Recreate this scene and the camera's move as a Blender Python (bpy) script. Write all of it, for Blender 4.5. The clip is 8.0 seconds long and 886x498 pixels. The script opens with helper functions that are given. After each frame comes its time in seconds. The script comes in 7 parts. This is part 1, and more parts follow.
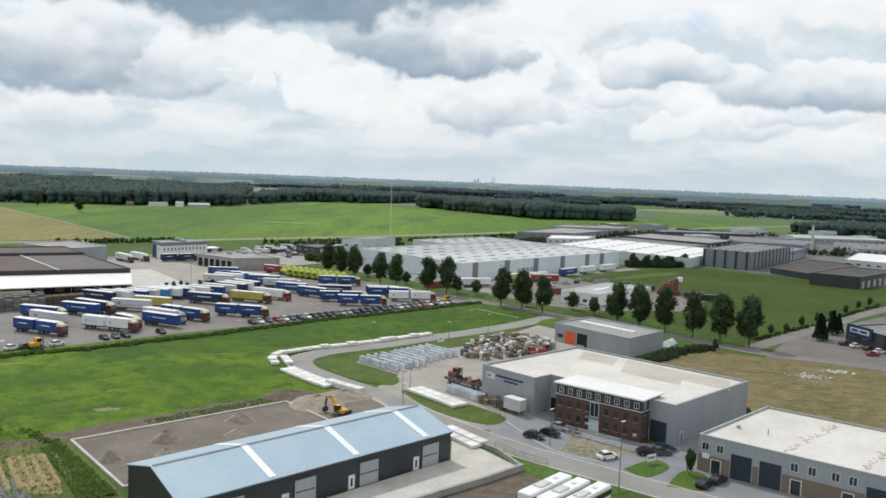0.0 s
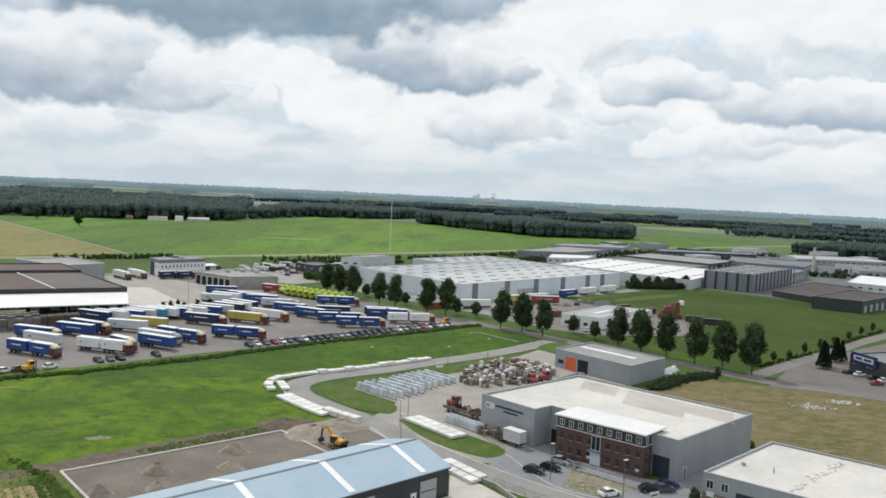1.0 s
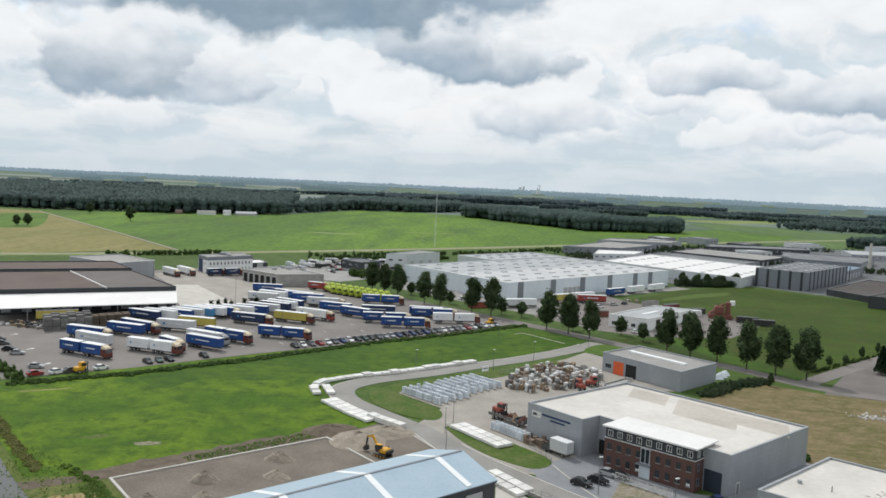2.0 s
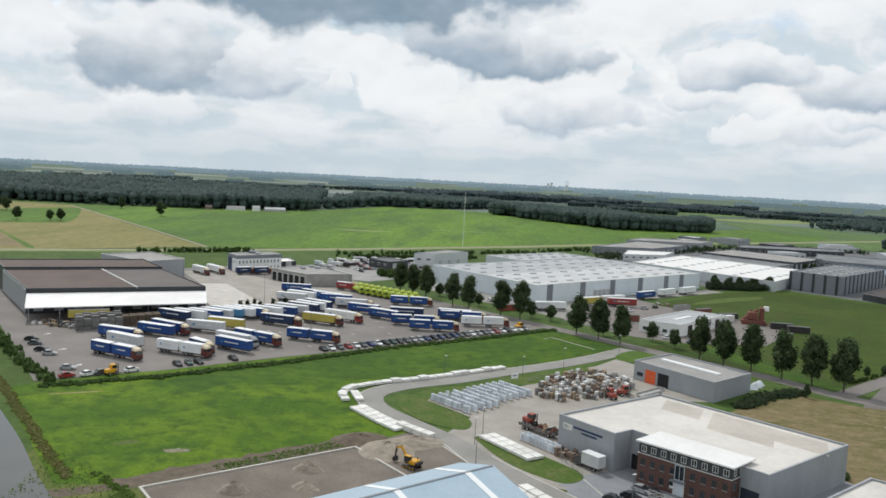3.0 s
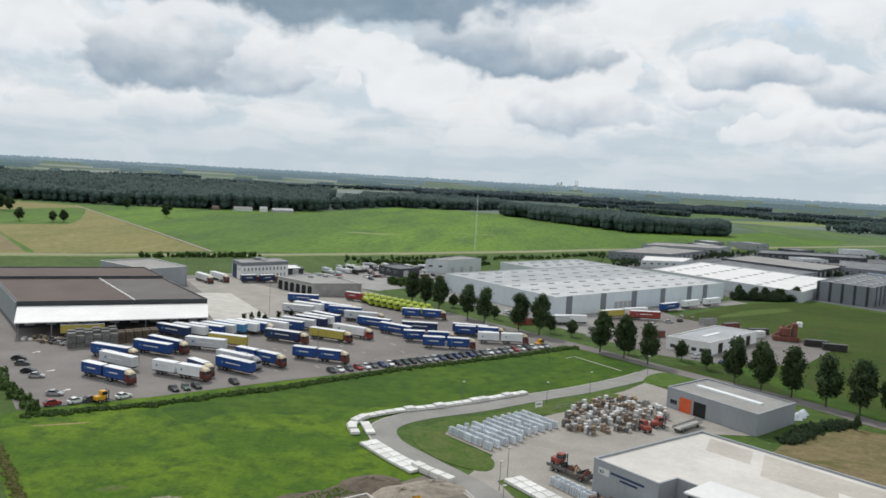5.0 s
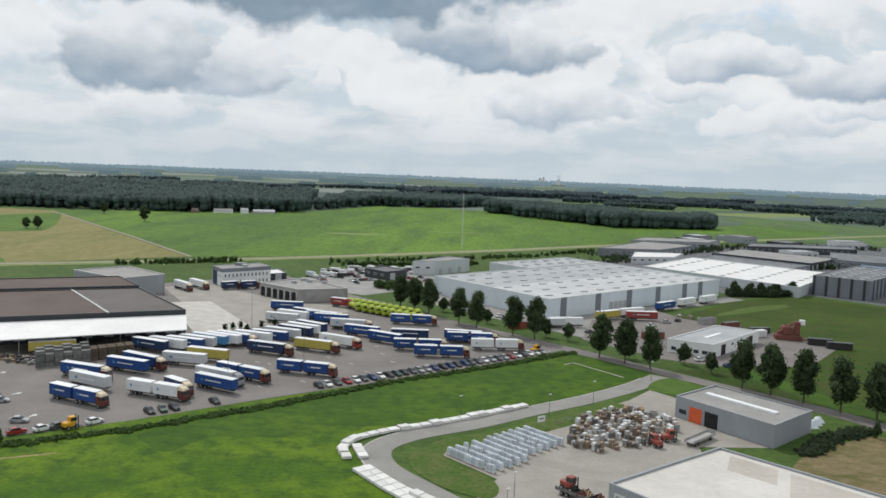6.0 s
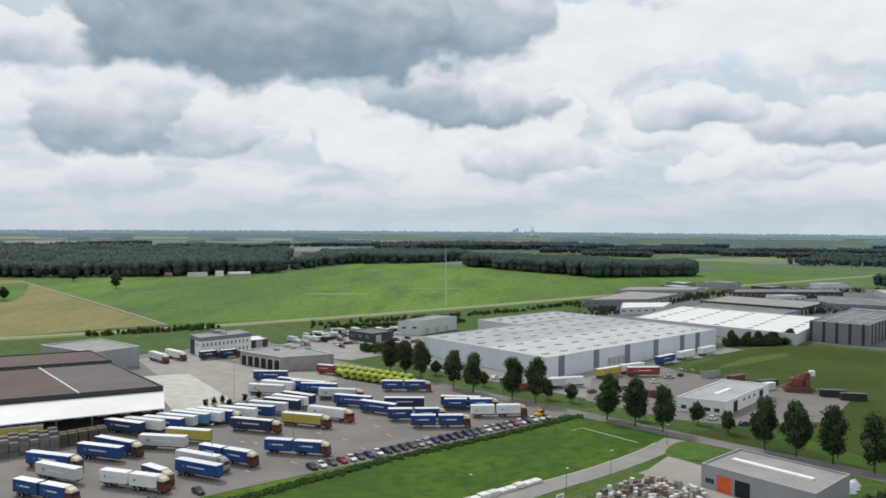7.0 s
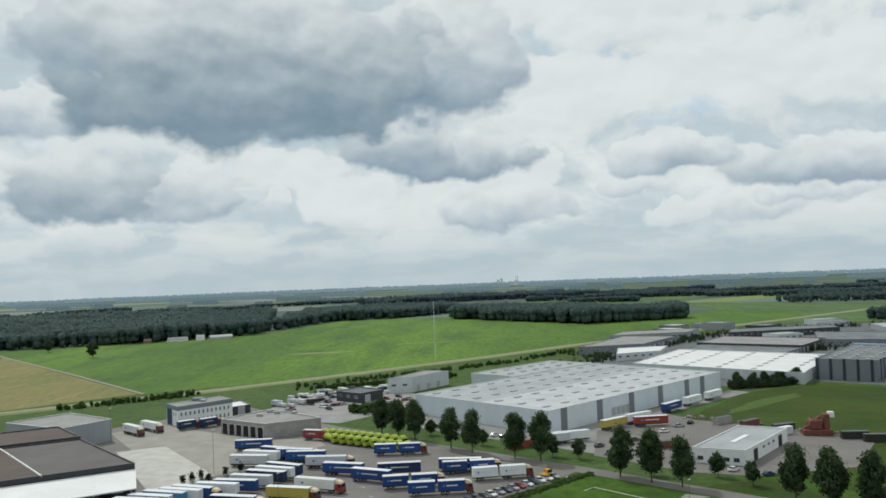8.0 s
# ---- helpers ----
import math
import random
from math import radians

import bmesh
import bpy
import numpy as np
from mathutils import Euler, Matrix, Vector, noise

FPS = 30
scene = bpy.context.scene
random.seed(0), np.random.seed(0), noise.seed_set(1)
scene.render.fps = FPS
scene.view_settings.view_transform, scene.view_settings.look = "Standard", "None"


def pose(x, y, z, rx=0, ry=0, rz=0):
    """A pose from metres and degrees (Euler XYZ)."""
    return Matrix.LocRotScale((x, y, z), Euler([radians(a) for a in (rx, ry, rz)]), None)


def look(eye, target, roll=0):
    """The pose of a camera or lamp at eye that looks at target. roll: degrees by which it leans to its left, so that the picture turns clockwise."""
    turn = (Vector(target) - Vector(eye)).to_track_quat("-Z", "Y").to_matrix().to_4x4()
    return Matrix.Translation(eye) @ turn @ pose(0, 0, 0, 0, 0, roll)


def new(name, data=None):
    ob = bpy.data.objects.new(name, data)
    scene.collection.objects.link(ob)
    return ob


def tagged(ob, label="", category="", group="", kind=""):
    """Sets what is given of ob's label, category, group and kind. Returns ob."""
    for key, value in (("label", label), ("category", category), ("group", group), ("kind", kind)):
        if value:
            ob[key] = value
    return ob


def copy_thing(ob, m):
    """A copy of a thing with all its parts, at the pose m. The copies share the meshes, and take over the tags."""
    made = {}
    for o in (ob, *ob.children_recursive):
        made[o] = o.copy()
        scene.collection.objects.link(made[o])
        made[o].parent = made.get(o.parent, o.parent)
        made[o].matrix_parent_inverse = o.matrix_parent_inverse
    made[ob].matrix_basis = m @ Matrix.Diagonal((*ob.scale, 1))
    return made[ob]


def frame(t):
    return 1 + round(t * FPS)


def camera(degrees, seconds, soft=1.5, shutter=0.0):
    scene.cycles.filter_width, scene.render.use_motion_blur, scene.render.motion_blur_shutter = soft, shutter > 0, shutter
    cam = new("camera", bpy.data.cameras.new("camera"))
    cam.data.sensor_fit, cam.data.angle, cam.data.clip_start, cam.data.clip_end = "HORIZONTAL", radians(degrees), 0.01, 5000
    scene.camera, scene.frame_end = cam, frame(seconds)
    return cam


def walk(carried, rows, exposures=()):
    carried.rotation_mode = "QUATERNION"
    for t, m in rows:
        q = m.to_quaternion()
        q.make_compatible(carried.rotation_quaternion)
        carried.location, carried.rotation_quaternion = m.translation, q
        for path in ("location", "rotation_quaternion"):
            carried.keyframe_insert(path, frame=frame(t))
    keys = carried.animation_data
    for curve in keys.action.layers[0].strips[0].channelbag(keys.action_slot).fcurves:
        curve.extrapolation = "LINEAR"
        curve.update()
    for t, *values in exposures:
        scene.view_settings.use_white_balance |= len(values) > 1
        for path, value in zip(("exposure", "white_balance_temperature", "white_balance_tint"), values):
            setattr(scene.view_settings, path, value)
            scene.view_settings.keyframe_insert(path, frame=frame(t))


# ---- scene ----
cam = camera(56.0, 8.0, soft=1.65)
PATH = [
    (0, (0.403, -4.9, 50.41), (0.355, 15.022, 48.654), 2.25),
    (0.5, (0.352, -3.382, 51.865), (0.36, 16.555, 50.286), 2.31),
    (1, (0.217, -1.921, 52.982), (0.16, 18.03, 51.575), 2.79),
    (1.5, (0.051, -0.749, 54.502), (-0.523, 19.185, 52.978), 2.73),
    (3, (-1.474, 2.822, 58.74), (-3.227, 22.663, 56.931), 3.02),
    (3.5, (-2.565, 4.444, 59.892), (-4.461, 24.269, 58.06), 3.21),
    (4, (-3.602, 8.512, 61.003), (-5.595, 28.328, 59.164), 3.43),
    (4.5, (-4.984, 14.74, 61.598), (-7.01, 34.552, 59.763), 3.50),
    (6, (-10.115, 35.478, 62.675), (-11.648, 55.327, 60.759), 2.27),
    (6.5, (-14.045, 42.773, 63.759), (-15.342, 62.69, 62.478), 1.89),
    (7, (-17.459, 50.692, 63.6), (-18.421, 70.659, 62.986), 0.38),
    (7.5, (-18.647, 59.533, 62.893), (-19.465, 79.516, 63.034), -1.83),
    (8, (-20.414, 68.778, 62.062), (-20.955, 88.76, 62.722), -2.18),
]
walk(cam, [(t, look(eye, target, roll)) for t, eye, target, roll in PATH], exposures=[(0, -0.06, 6420, 10), (4.5, -0.17, 6400, 10), (6.5, -0.22, 6380, 10), (7.5, -0.18, 6370, 8), (8, -0.36, 6310, 4)])

# ---- world, sun, exposure ----
scene.view_settings.exposure = 0.0


def nd(tree, kind, op="", **values):
    """A shader node, with its mode and inputs given by number."""
    n = tree.nodes.new(kind)
    if op and kind.endswith("Math"):
        n.operation = op
    elif op and kind.endswith("Mix"):
        n.data_type = op
    elif op and kind.endswith("MapRange"):
        n.interpolation_type = op
    elif op and kind.endswith("Wave"):
        n.bands_direction = op
    elif op and kind.endswith("Voronoi"):
        n.distance = op
    for key, value in values.items():
        n.inputs[int(key[2:])].default_value = value
    return n


def make_sky():
    world = bpy.data.worlds.new("sky")
    scene.world = world
    world.use_nodes = True
    tr = world.node_tree
    tr.nodes.clear()
    ln = tr.links.new

    def math2(op, a, b=None):
        n = nd(tr, "ShaderNodeMath", op=op)
        for k, v in enumerate((a, b)):
            if v is None:
                continue
            if isinstance(v, (int, float)):
                n.inputs[k].default_value = v
            else:
                ln(v, n.inputs[k])
        return n.outputs[0]

    def ramp(src, a, b, lo, hi):
        n = nd(tr, "ShaderNodeMapRange", op="SMOOTHSTEP", i_1=a, i_2=b, i_3=lo, i_4=hi)
        ln(src, n.inputs[0])
        return n.outputs[0]

    def blend(fac, a, b):
        n = nd(tr, "ShaderNodeMix", op="RGBA")
        for k, v in ((0, fac), (6, a), (7, b)):
            if isinstance(v, tuple):
                n.inputs[k].default_value = (*v, 1)
            elif isinstance(v, (int, float)):
                n.inputs[k].default_value = v
            else:
                ln(v, n.inputs[k])
        return n.outputs[2]

    co = nd(tr, "ShaderNodeTexCoord")
    sep = nd(tr, "ShaderNodeSeparateXYZ")
    ln(co.outputs["Generated"], sep.inputs[0])
    az, el = math2("ARCTAN2", sep.outputs[0], sep.outputs[1]), math2("ARCSINE", sep.outputs[2])
    flat = nd(tr, "ShaderNodeCombineXYZ")
    ln(az, flat.inputs[0]), ln(el, flat.inputs[1])
    # ragged outlines: a wobble of the two angles at two scales
    big = nd(tr, "ShaderNodeTexNoise", i_2=11.0, i_3=4.0, i_4=0.5)
    ln(flat.outputs[0], big.inputs["Vector"])
    small = nd(tr, "ShaderNodeTexNoise", i_2=42.0, i_3=5.0, i_4=0.5)
    ln(flat.outputs[0], small.inputs["Vector"])

    def shifted(src, noise_node, sx, sy):
        off = nd(tr, "ShaderNodeVectorMath", op="SUBTRACT")
        off.inputs[1].default_value = (0.5, 0.5, 0.5)
        ln(noise_node.outputs["Color"], off.inputs[0])
        w = nd(tr, "ShaderNodeVectorMath", op="MULTIPLY_ADD")
        w.inputs[1].default_value = (sx, sy, 0)
        ln(off.outputs[0], w.inputs[0]), ln(src, w.inputs[2])
        return w.outputs[0]

    wob = shifted(shifted(flat.outputs[0], big, 0.075, 0.036), small, 0.03, 0.022)
    # the high veil behind: streaks and heaps, closer together towards the horizon
    heap = nd(tr, "ShaderNodeCombineXYZ")
    ln(math2("MULTIPLY", az, 5.0), heap.inputs[0])
    ln(math2("MULTIPLY", math2("LOGARITHM", math2("ADD", math2("MAXIMUM", el, 0.0), 0.07), 2.718), 2.0), heap.inputs[1])
    deck = shifted(heap.outputs[0], big, 0.9, 0.5)
    fluff = nd(tr, "ShaderNodeTexNoise", i_2=1.5, i_3=8.0, i_4=0.55)
    ln(deck, fluff.inputs["Vector"])
    veil = ramp(fluff.outputs["Fac"], 0.36, 0.62, 0.0, 1.0)
    body = blend(veil, (0.67, 0.76, 0.82), (0.975, 0.985, 0.985))
    gap = nd(tr, "ShaderNodeTexNoise", i_2=2.3, i_3=6.0, i_4=0.5)
    ln(deck, gap.inputs["Vector"])
    blue = nd(tr, "ShaderNodeTexSky")
    blue.sky_type, blue.sun_disc, blue.sun_elevation, blue.sun_rotation = "NISHITA", False, radians(48), radians(-34)
    thin = nd(tr, "ShaderNodeVectorMath", op="SCALE")
    thin.inputs["Scale"].default_value = 0.145
    ln(blue.outputs[0], thin.inputs[0])
    body = blend(math2("MULTIPLY", ramp(gap.outputs["Fac"], 0.55, 0.7, 0.0, 0.5), ramp(el, 0.09, 0.15, 0.0, 1.0)), body, thin.outputs[0])
    swell = math2("SUBTRACT", big.outputs["Fac"], 0.5)
    # heaps within the clouds, and how far they face the light above them
    heaps = []
    for lift in (0.0, 0.011):
        at = nd(tr, "ShaderNodeVectorMath", op="ADD")
        at.inputs[1].default_value = (-0.4 * lift, lift, 0)
        ln(shifted(flat.outputs[0], big, 0.03, 0.02), at.inputs[0])
        tall_ = nd(tr, "ShaderNodeVectorMath", op="MULTIPLY")
        tall_.inputs[1].default_value = (1.0, 1.5, 1.0)
        ln(at.outputs[0], tall_.inputs[0])
        f = nd(tr, "ShaderNodeTexNoise", i_2=15.0, i_3=5.0, i_4=0.44)
        ln(tall_.outputs[0], f.inputs["Vector"])
        heaps.append(f.outputs["Fac"])
    lump = math2("SUBTRACT", heaps[0], 0.5)
    relief = math2("SUBTRACT", heaps[0], heaps[1])
    # heaped clouds: azimuth, height of the base, half width, rise, depth, darkness of the base
    clouds = [
        (0.52, 0.20, 0.16, 0.07, 0.04, 0.12), (0.30, 0.215, 0.16, 0.07, 0.04, 0.1), (0.12, 0.20, 0.10, 0.07, 0.04, 0.05), (0.20, 0.30, 0.20, 0.09, 0.05, 0.14),
        (-0.40, 0.19, 0.12, 0.07, 0.06, 0.08), (-0.60, 0.12, 0.10, 0.05, 0.03, 0.3), (-0.20, 0.125, 0.07, 0.035, 0.025, 0.04), (0.05, 0.115, 0.07, 0.04, 0.025, 0.06),
        (-0.505, 0.185, 0.075, 0.045, 0.03, 0.6), (-0.403, 0.052, 0.042, 0.022, 0.012, 0.42), (-0.227, 0.093, 0.026, 0.018, 0.01, 0.3),
        (-0.144, 0.084, 0.058, 0.042, 0.02, 0.22), (-0.01, 0.068, 0.055, 0.03, 0.016, 0.2), (0.337, 0.061, 0.064, 0.026, 0.013, 0.45), (0.40, 0.074, 0.075, 0.02, 0.012, 0.45),
        (0.245, 0.062, 0.05, 0.018, 0.012, 0.18), (0.042, 0.072, 0.09, 0.038, 0.02, 0.58), (0.191, 0.095, 0.042, 0.026, 0.013, 0.48),
        (0.43, 0.100, 0.16, 0.042, 0.022, 0.66), (0.24, 0.122, 0.085, 0.04, 0.019, 0.62),
        (-0.43, 0.100, 0.108, 0.066, 0.030, 0.76), (-0.32, 0.098, 0.058, 0.056, 0.026, 0.64),
        (-0.015, 0.133, 0.095, 0.04, 0.025, 0.76), (-0.075, 0.148, 0.08, 0.06, 0.028, 0.7),
        (-0.40, 0.27, 0.12, 0.09, 0.06, 0.7), (-0.05, 0.235, 0.14, 0.12, 0.065, 0.72), (-0.245, 0.215, 0.245, 0.16, 0.064, 0.86),
        (0.74, 0.15, 0.14, 0.06, 0.03, 0.6), (-0.82, 0.17, 0.15, 0.07, 0.03, 0.6),
    ]
    for a, e, w, rise, deep, s in clouds:
        d = nd(tr, "ShaderNodeVectorMath", op="SUBTRACT")
        d.inputs[1].default_value = (a, e, 0)
        ln(wob, d.inputs[0])
        part_xy = nd(tr, "ShaderNodeSeparateXYZ")
        ln(d.outputs[0], part_xy.inputs[0])
        up = math2("DIVIDE", part_xy.outputs[1], rise)
        down = math2("DIVIDE", part_xy.outputs[1], -deep)
        tall = math2("MAXIMUM", up, down)
        wide = math2("DIVIDE", part_xy.outputs[0], w)
        r = math2("SQRT", math2("ADD", math2("MULTIPLY", wide, wide), math2("MULTIPLY", tall, tall)))
        # ragged heads, bases that melt away
        edge = math2("ADD", math2("SUBTRACT", 1.0, r), math2("MULTIPLY", lump, 1.15))
        alpha = ramp(math2("DIVIDE", edge, ramp(up, -0.6, 0.3, 0.42, 0.13)), 0.0, 1.0, 0.0, 0.96)
        rough = math2("ADD", math2("MULTIPLY", lump, 0.3), math2("ADD", math2("MULTIPLY", swell, 0.8), math2("MULTIPLY", relief, 0.6)))
        shade = ramp(math2("ADD", up, math2("SUBTRACT", rough, 1.7 * s - 1.15)), 0.9, -0.7, 0.0, 1.0)
        tone = (0.18 - 0.015 * s, 0.31 - 0.05 * s, 0.53 - 0.2 * s)
        base = tuple(w * (1 - s) + c * s for w, c in zip((0.70, 0.79, 0.87), tone))
        inner = blend(shade, (0.945, 0.965, 0.975), base)
        body = blend(alpha, body, inner)
    # heaped tops catch the light, hollows lie in shade
    lit = nd(tr, "ShaderNodeVectorMath", op="SCALE")
    ln(body, lit.inputs[0])
    ln(ramp(relief, -0.16, 0.16, 0.968, 1.03), lit.inputs["Scale"])
    body = lit.outputs[0]
    # paler and greyer low down, where one looks through more air
    low = ramp(el, 0.0, 0.085, 1.0, 0.0)
    body = blend(math2("MULTIPLY", low, 0.7), body, (0.58, 0.672, 0.73))
    bg = nd(tr, "ShaderNodeBackground", i_1=1.0)
    out = nd(tr, "ShaderNodeOutputWorld")
    ln(body, bg.inputs[0])
    ln(bg.outputs[0], out.inputs[0])


make_sky()
sun = new("sun", bpy.data.lights.new("sun", "SUN"))
sun.data.energy, sun.data.angle, sun.data.color = 2.4, radians(2.0), (1.0, 0.965, 0.91)
sun.matrix_world = look((0, 0, 200), (0.56 * 150, -0.83 * 150, 200 - 1.11 * 150))

# ---- materials ----


def surface(name, a, b, size=4.0, rough=0.8, metal=0.0, bump=0.0, fine=0.25, spread=0.12, stretch=(1, 1, 1), spec=0.4, each=0.0):
    """Two tones mixed at a large scale, a fine grain of its own, and relief. size in metres."""
    m = bpy.data.materials.new(name)
    m.use_nodes = True
    tr = m.node_tree
    ln, bs = tr.links.new, tr.nodes["Principled BSDF"]
    co = nd(tr, "ShaderNodeTexCoord")
    mp = nd(tr, "ShaderNodeMapping")
    mp.inputs["Scale"].default_value = stretch
    ln(co.outputs["Object"], mp.inputs[0])
    n1 = nd(tr, "ShaderNodeTexNoise", i_2=1 / size, i_3=5.0, i_4=0.6)
    n2 = nd(tr, "ShaderNodeTexNoise", i_2=1 / fine, i_3=3.0, i_4=0.6)
    ln(mp.outputs[0], n1.inputs["Vector"]), ln(mp.outputs[0], n2.inputs["Vector"])
    r1 = nd(tr, "ShaderNodeMapRange", i_1=0.36, i_2=0.64)
    ln(n1.outputs["Fac"], r1.inputs[0])
    mx = nd(tr, "ShaderNodeMix", op="RGBA")
    mx.inputs[6].default_value, mx.inputs[7].default_value = (*a, 1), (*b, 1)
    ln(r1.outputs[0], mx.inputs[0])
    r2 = nd(tr, "ShaderNodeMapRange", i_1=0.3, i_2=0.7, i_3=1 - spread, i_4=1 + spread)
    ln(n2.outputs["Fac"], r2.inputs[0])
    value = r2.outputs[0]
    if each:
        info = nd(tr, "ShaderNodeObjectInfo")
        r3 = nd(tr, "ShaderNodeMapRange", i_1=0.0, i_2=1.0, i_3=1 - each, i_4=1 + each)
        ln(info.outputs["Random"], r3.inputs[0])
        mul = nd(tr, "ShaderNodeMath", op="MULTIPLY")
        ln(value, mul.inputs[0]), ln(r3.outputs[0], mul.inputs[1])
        value = mul.outputs[0]
    sc = nd(tr, "ShaderNodeVectorMath", op="SCALE")
    ln(mx.outputs[2], sc.inputs[0]), ln(value, sc.inputs["Scale"])
    ln(sc.outputs[0], bs.inputs["Base Color"])
    bs.inputs["Roughness"].default_value, bs.inputs["Metallic"].default_value = rough, metal
    bs.inputs["Specular IOR Level"].default_value = spec
    if bump:
        bp = nd(tr, "ShaderNodeBump", i_0=min(1.0, bump), i_1=0.05)
        ln(n2.outputs["Fac"], bp.inputs["Height"]), ln(bp.outputs[0], bs.inputs["Normal"])
    return m


def ribbed(name, a, b, pitch=0.35, rough=0.45, axis="X", metal=0.0, depth=0.4, seam=0.82):
    """Profiled sheet: a wave of ribs across one axis, with streaks."""
    m = surface(name, a, b, 6.0, rough, metal, 0.0, 0.6, 0.05, (1, 1, 0.3))
    tr = m.node_tree
    co = nd(tr, "ShaderNodeTexCoord")
    wv = nd(tr, "ShaderNodeTexWave", op=axis)
    wv.inputs["Scale"].default_value = 0.314 / pitch
    tr.links.new(co.outputs["Object"], wv.inputs[0])
    bp = nd(tr, "ShaderNodeBump", i_0=depth, i_1=0.05)
    tr.links.new(wv.outputs["Fac"], bp.inputs["Height"])
    tr.links.new(bp.outputs[0], tr.nodes["Principled BSDF"].inputs["Normal"])
    return m


def grass(name, a, b, c, size=18.0, fine=0.9, stretch=(1, 1, 1), turn=0.0):
    """Three tones of growth: broad patches, clumps and blades."""
    m = bpy.data.materials.new(name)
    m.use_nodes = True
    tr = m.node_tree
    ln, bs = tr.links.new, tr.nodes["Principled BSDF"]
    co = nd(tr, "ShaderNodeTexCoord")
    mp = nd(tr, "ShaderNodeMapping")
    mp.inputs["Scale"].default_value, mp.inputs["Rotation"].default_value = stretch, (0, 0, turn)
    ln(co.outputs["Object"], mp.inputs[0])
    prev = None
    for k, (s, lo, hi, det) in enumerate(((size, 0.4, 0.6, 4.0), (size / 5, 0.45, 0.68, 5.0))):
        n = nd(tr, "ShaderNodeTexNoise", i_2=1 / s, i_3=det, i_4=0.65)
        ln(mp.outputs[0], n.inputs["Vector"])
        r = nd(tr, "ShaderNodeMapRange", i_1=lo, i_2=hi)
        ln(n.outputs["Fac"], r.inputs[0])
        mx = nd(tr, "ShaderNodeMix", op="RGBA")
        if prev is None:
            mx.inputs[6].default_value = (*a, 1)
        else:
            ln(prev, mx.inputs[6])
        mx.inputs[7].default_value = (*(b, c)[k], 1)
        ln(r.outputs[0], mx.inputs[0])
        prev = mx.outputs[2]
    n = nd(tr, "ShaderNodeTexNoise", i_2=1 / fine, i_3=4.0, i_4=0.7)
    ln(mp.outputs[0], n.inputs["Vector"])
    r = nd(tr, "ShaderNodeMapRange", i_1=0.3, i_2=0.7, i_3=0.72, i_4=1.25)
    ln(n.outputs["Fac"], r.inputs[0])
    sc = nd(tr, "ShaderNodeVectorMath", op="SCALE")
    ln(prev, sc.inputs[0]), ln(r.outputs[0], sc.inputs["Scale"])
    ln(sc.outputs[0], bs.inputs["Base Color"])
    bs.inputs["Roughness"].default_value, bs.inputs["Specular IOR Level"].default_value = 0.9, 0.15
    bp = nd(tr, "ShaderNodeBump", i_0=0.7, i_1=0.25)
    ln(n.outputs["Fac"], bp.inputs["Height"]), ln(bp.outputs[0], bs.inputs["Normal"])
    return m


def plain_land(name):
    """Far farmland: a patchwork of fields in greens and straw, greyed by painted haze."""
    m = grass(name, (0.056, 0.10, 0.02), (0.075, 0.122, 0.028), (0.046, 0.08, 0.018), 40.0, 2.5)
    tr = m.node_tree
    bs = tr.nodes["Principled BSDF"]
    old = bs.inputs["Base Color"].links[0].from_socket
    co = nd(tr, "ShaderNodeTexCoord")
    mp = nd(tr, "ShaderNodeMapping")
    mp.inputs["Scale"].default_value, mp.inputs["Rotation"].default_value = (1 / 520, 1 / 230, 0), (0, 0, 0.5)
    tr.links.new(co.outputs["Object"], mp.inputs[0])
    vo = nd(tr, "ShaderNodeTexVoronoi", op="CHEBYCHEV")
    vo.inputs["Scale"].default_value = 1.0
    tr.links.new(mp.outputs[0], vo.inputs["Vector"])
    sp = nd(tr, "ShaderNodeSeparateXYZ")
    tr.links.new(vo.outputs["Color"], sp.inputs[0])
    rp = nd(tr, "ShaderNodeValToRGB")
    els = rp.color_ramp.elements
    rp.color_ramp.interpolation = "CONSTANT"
    # field tones with distance haze mixed into the colour, grey-blue past 900 m
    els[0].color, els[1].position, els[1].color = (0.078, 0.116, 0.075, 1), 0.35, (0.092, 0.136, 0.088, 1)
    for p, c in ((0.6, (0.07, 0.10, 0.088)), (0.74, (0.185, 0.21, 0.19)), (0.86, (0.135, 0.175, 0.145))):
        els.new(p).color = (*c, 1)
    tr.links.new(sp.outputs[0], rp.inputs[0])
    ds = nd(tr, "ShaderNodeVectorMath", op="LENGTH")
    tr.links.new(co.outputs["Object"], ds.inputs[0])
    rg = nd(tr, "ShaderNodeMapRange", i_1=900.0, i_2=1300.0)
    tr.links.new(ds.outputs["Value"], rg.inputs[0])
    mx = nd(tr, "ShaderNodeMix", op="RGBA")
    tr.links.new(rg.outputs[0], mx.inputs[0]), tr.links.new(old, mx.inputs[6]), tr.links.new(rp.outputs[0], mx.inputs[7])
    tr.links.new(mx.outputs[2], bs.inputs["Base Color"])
    return m


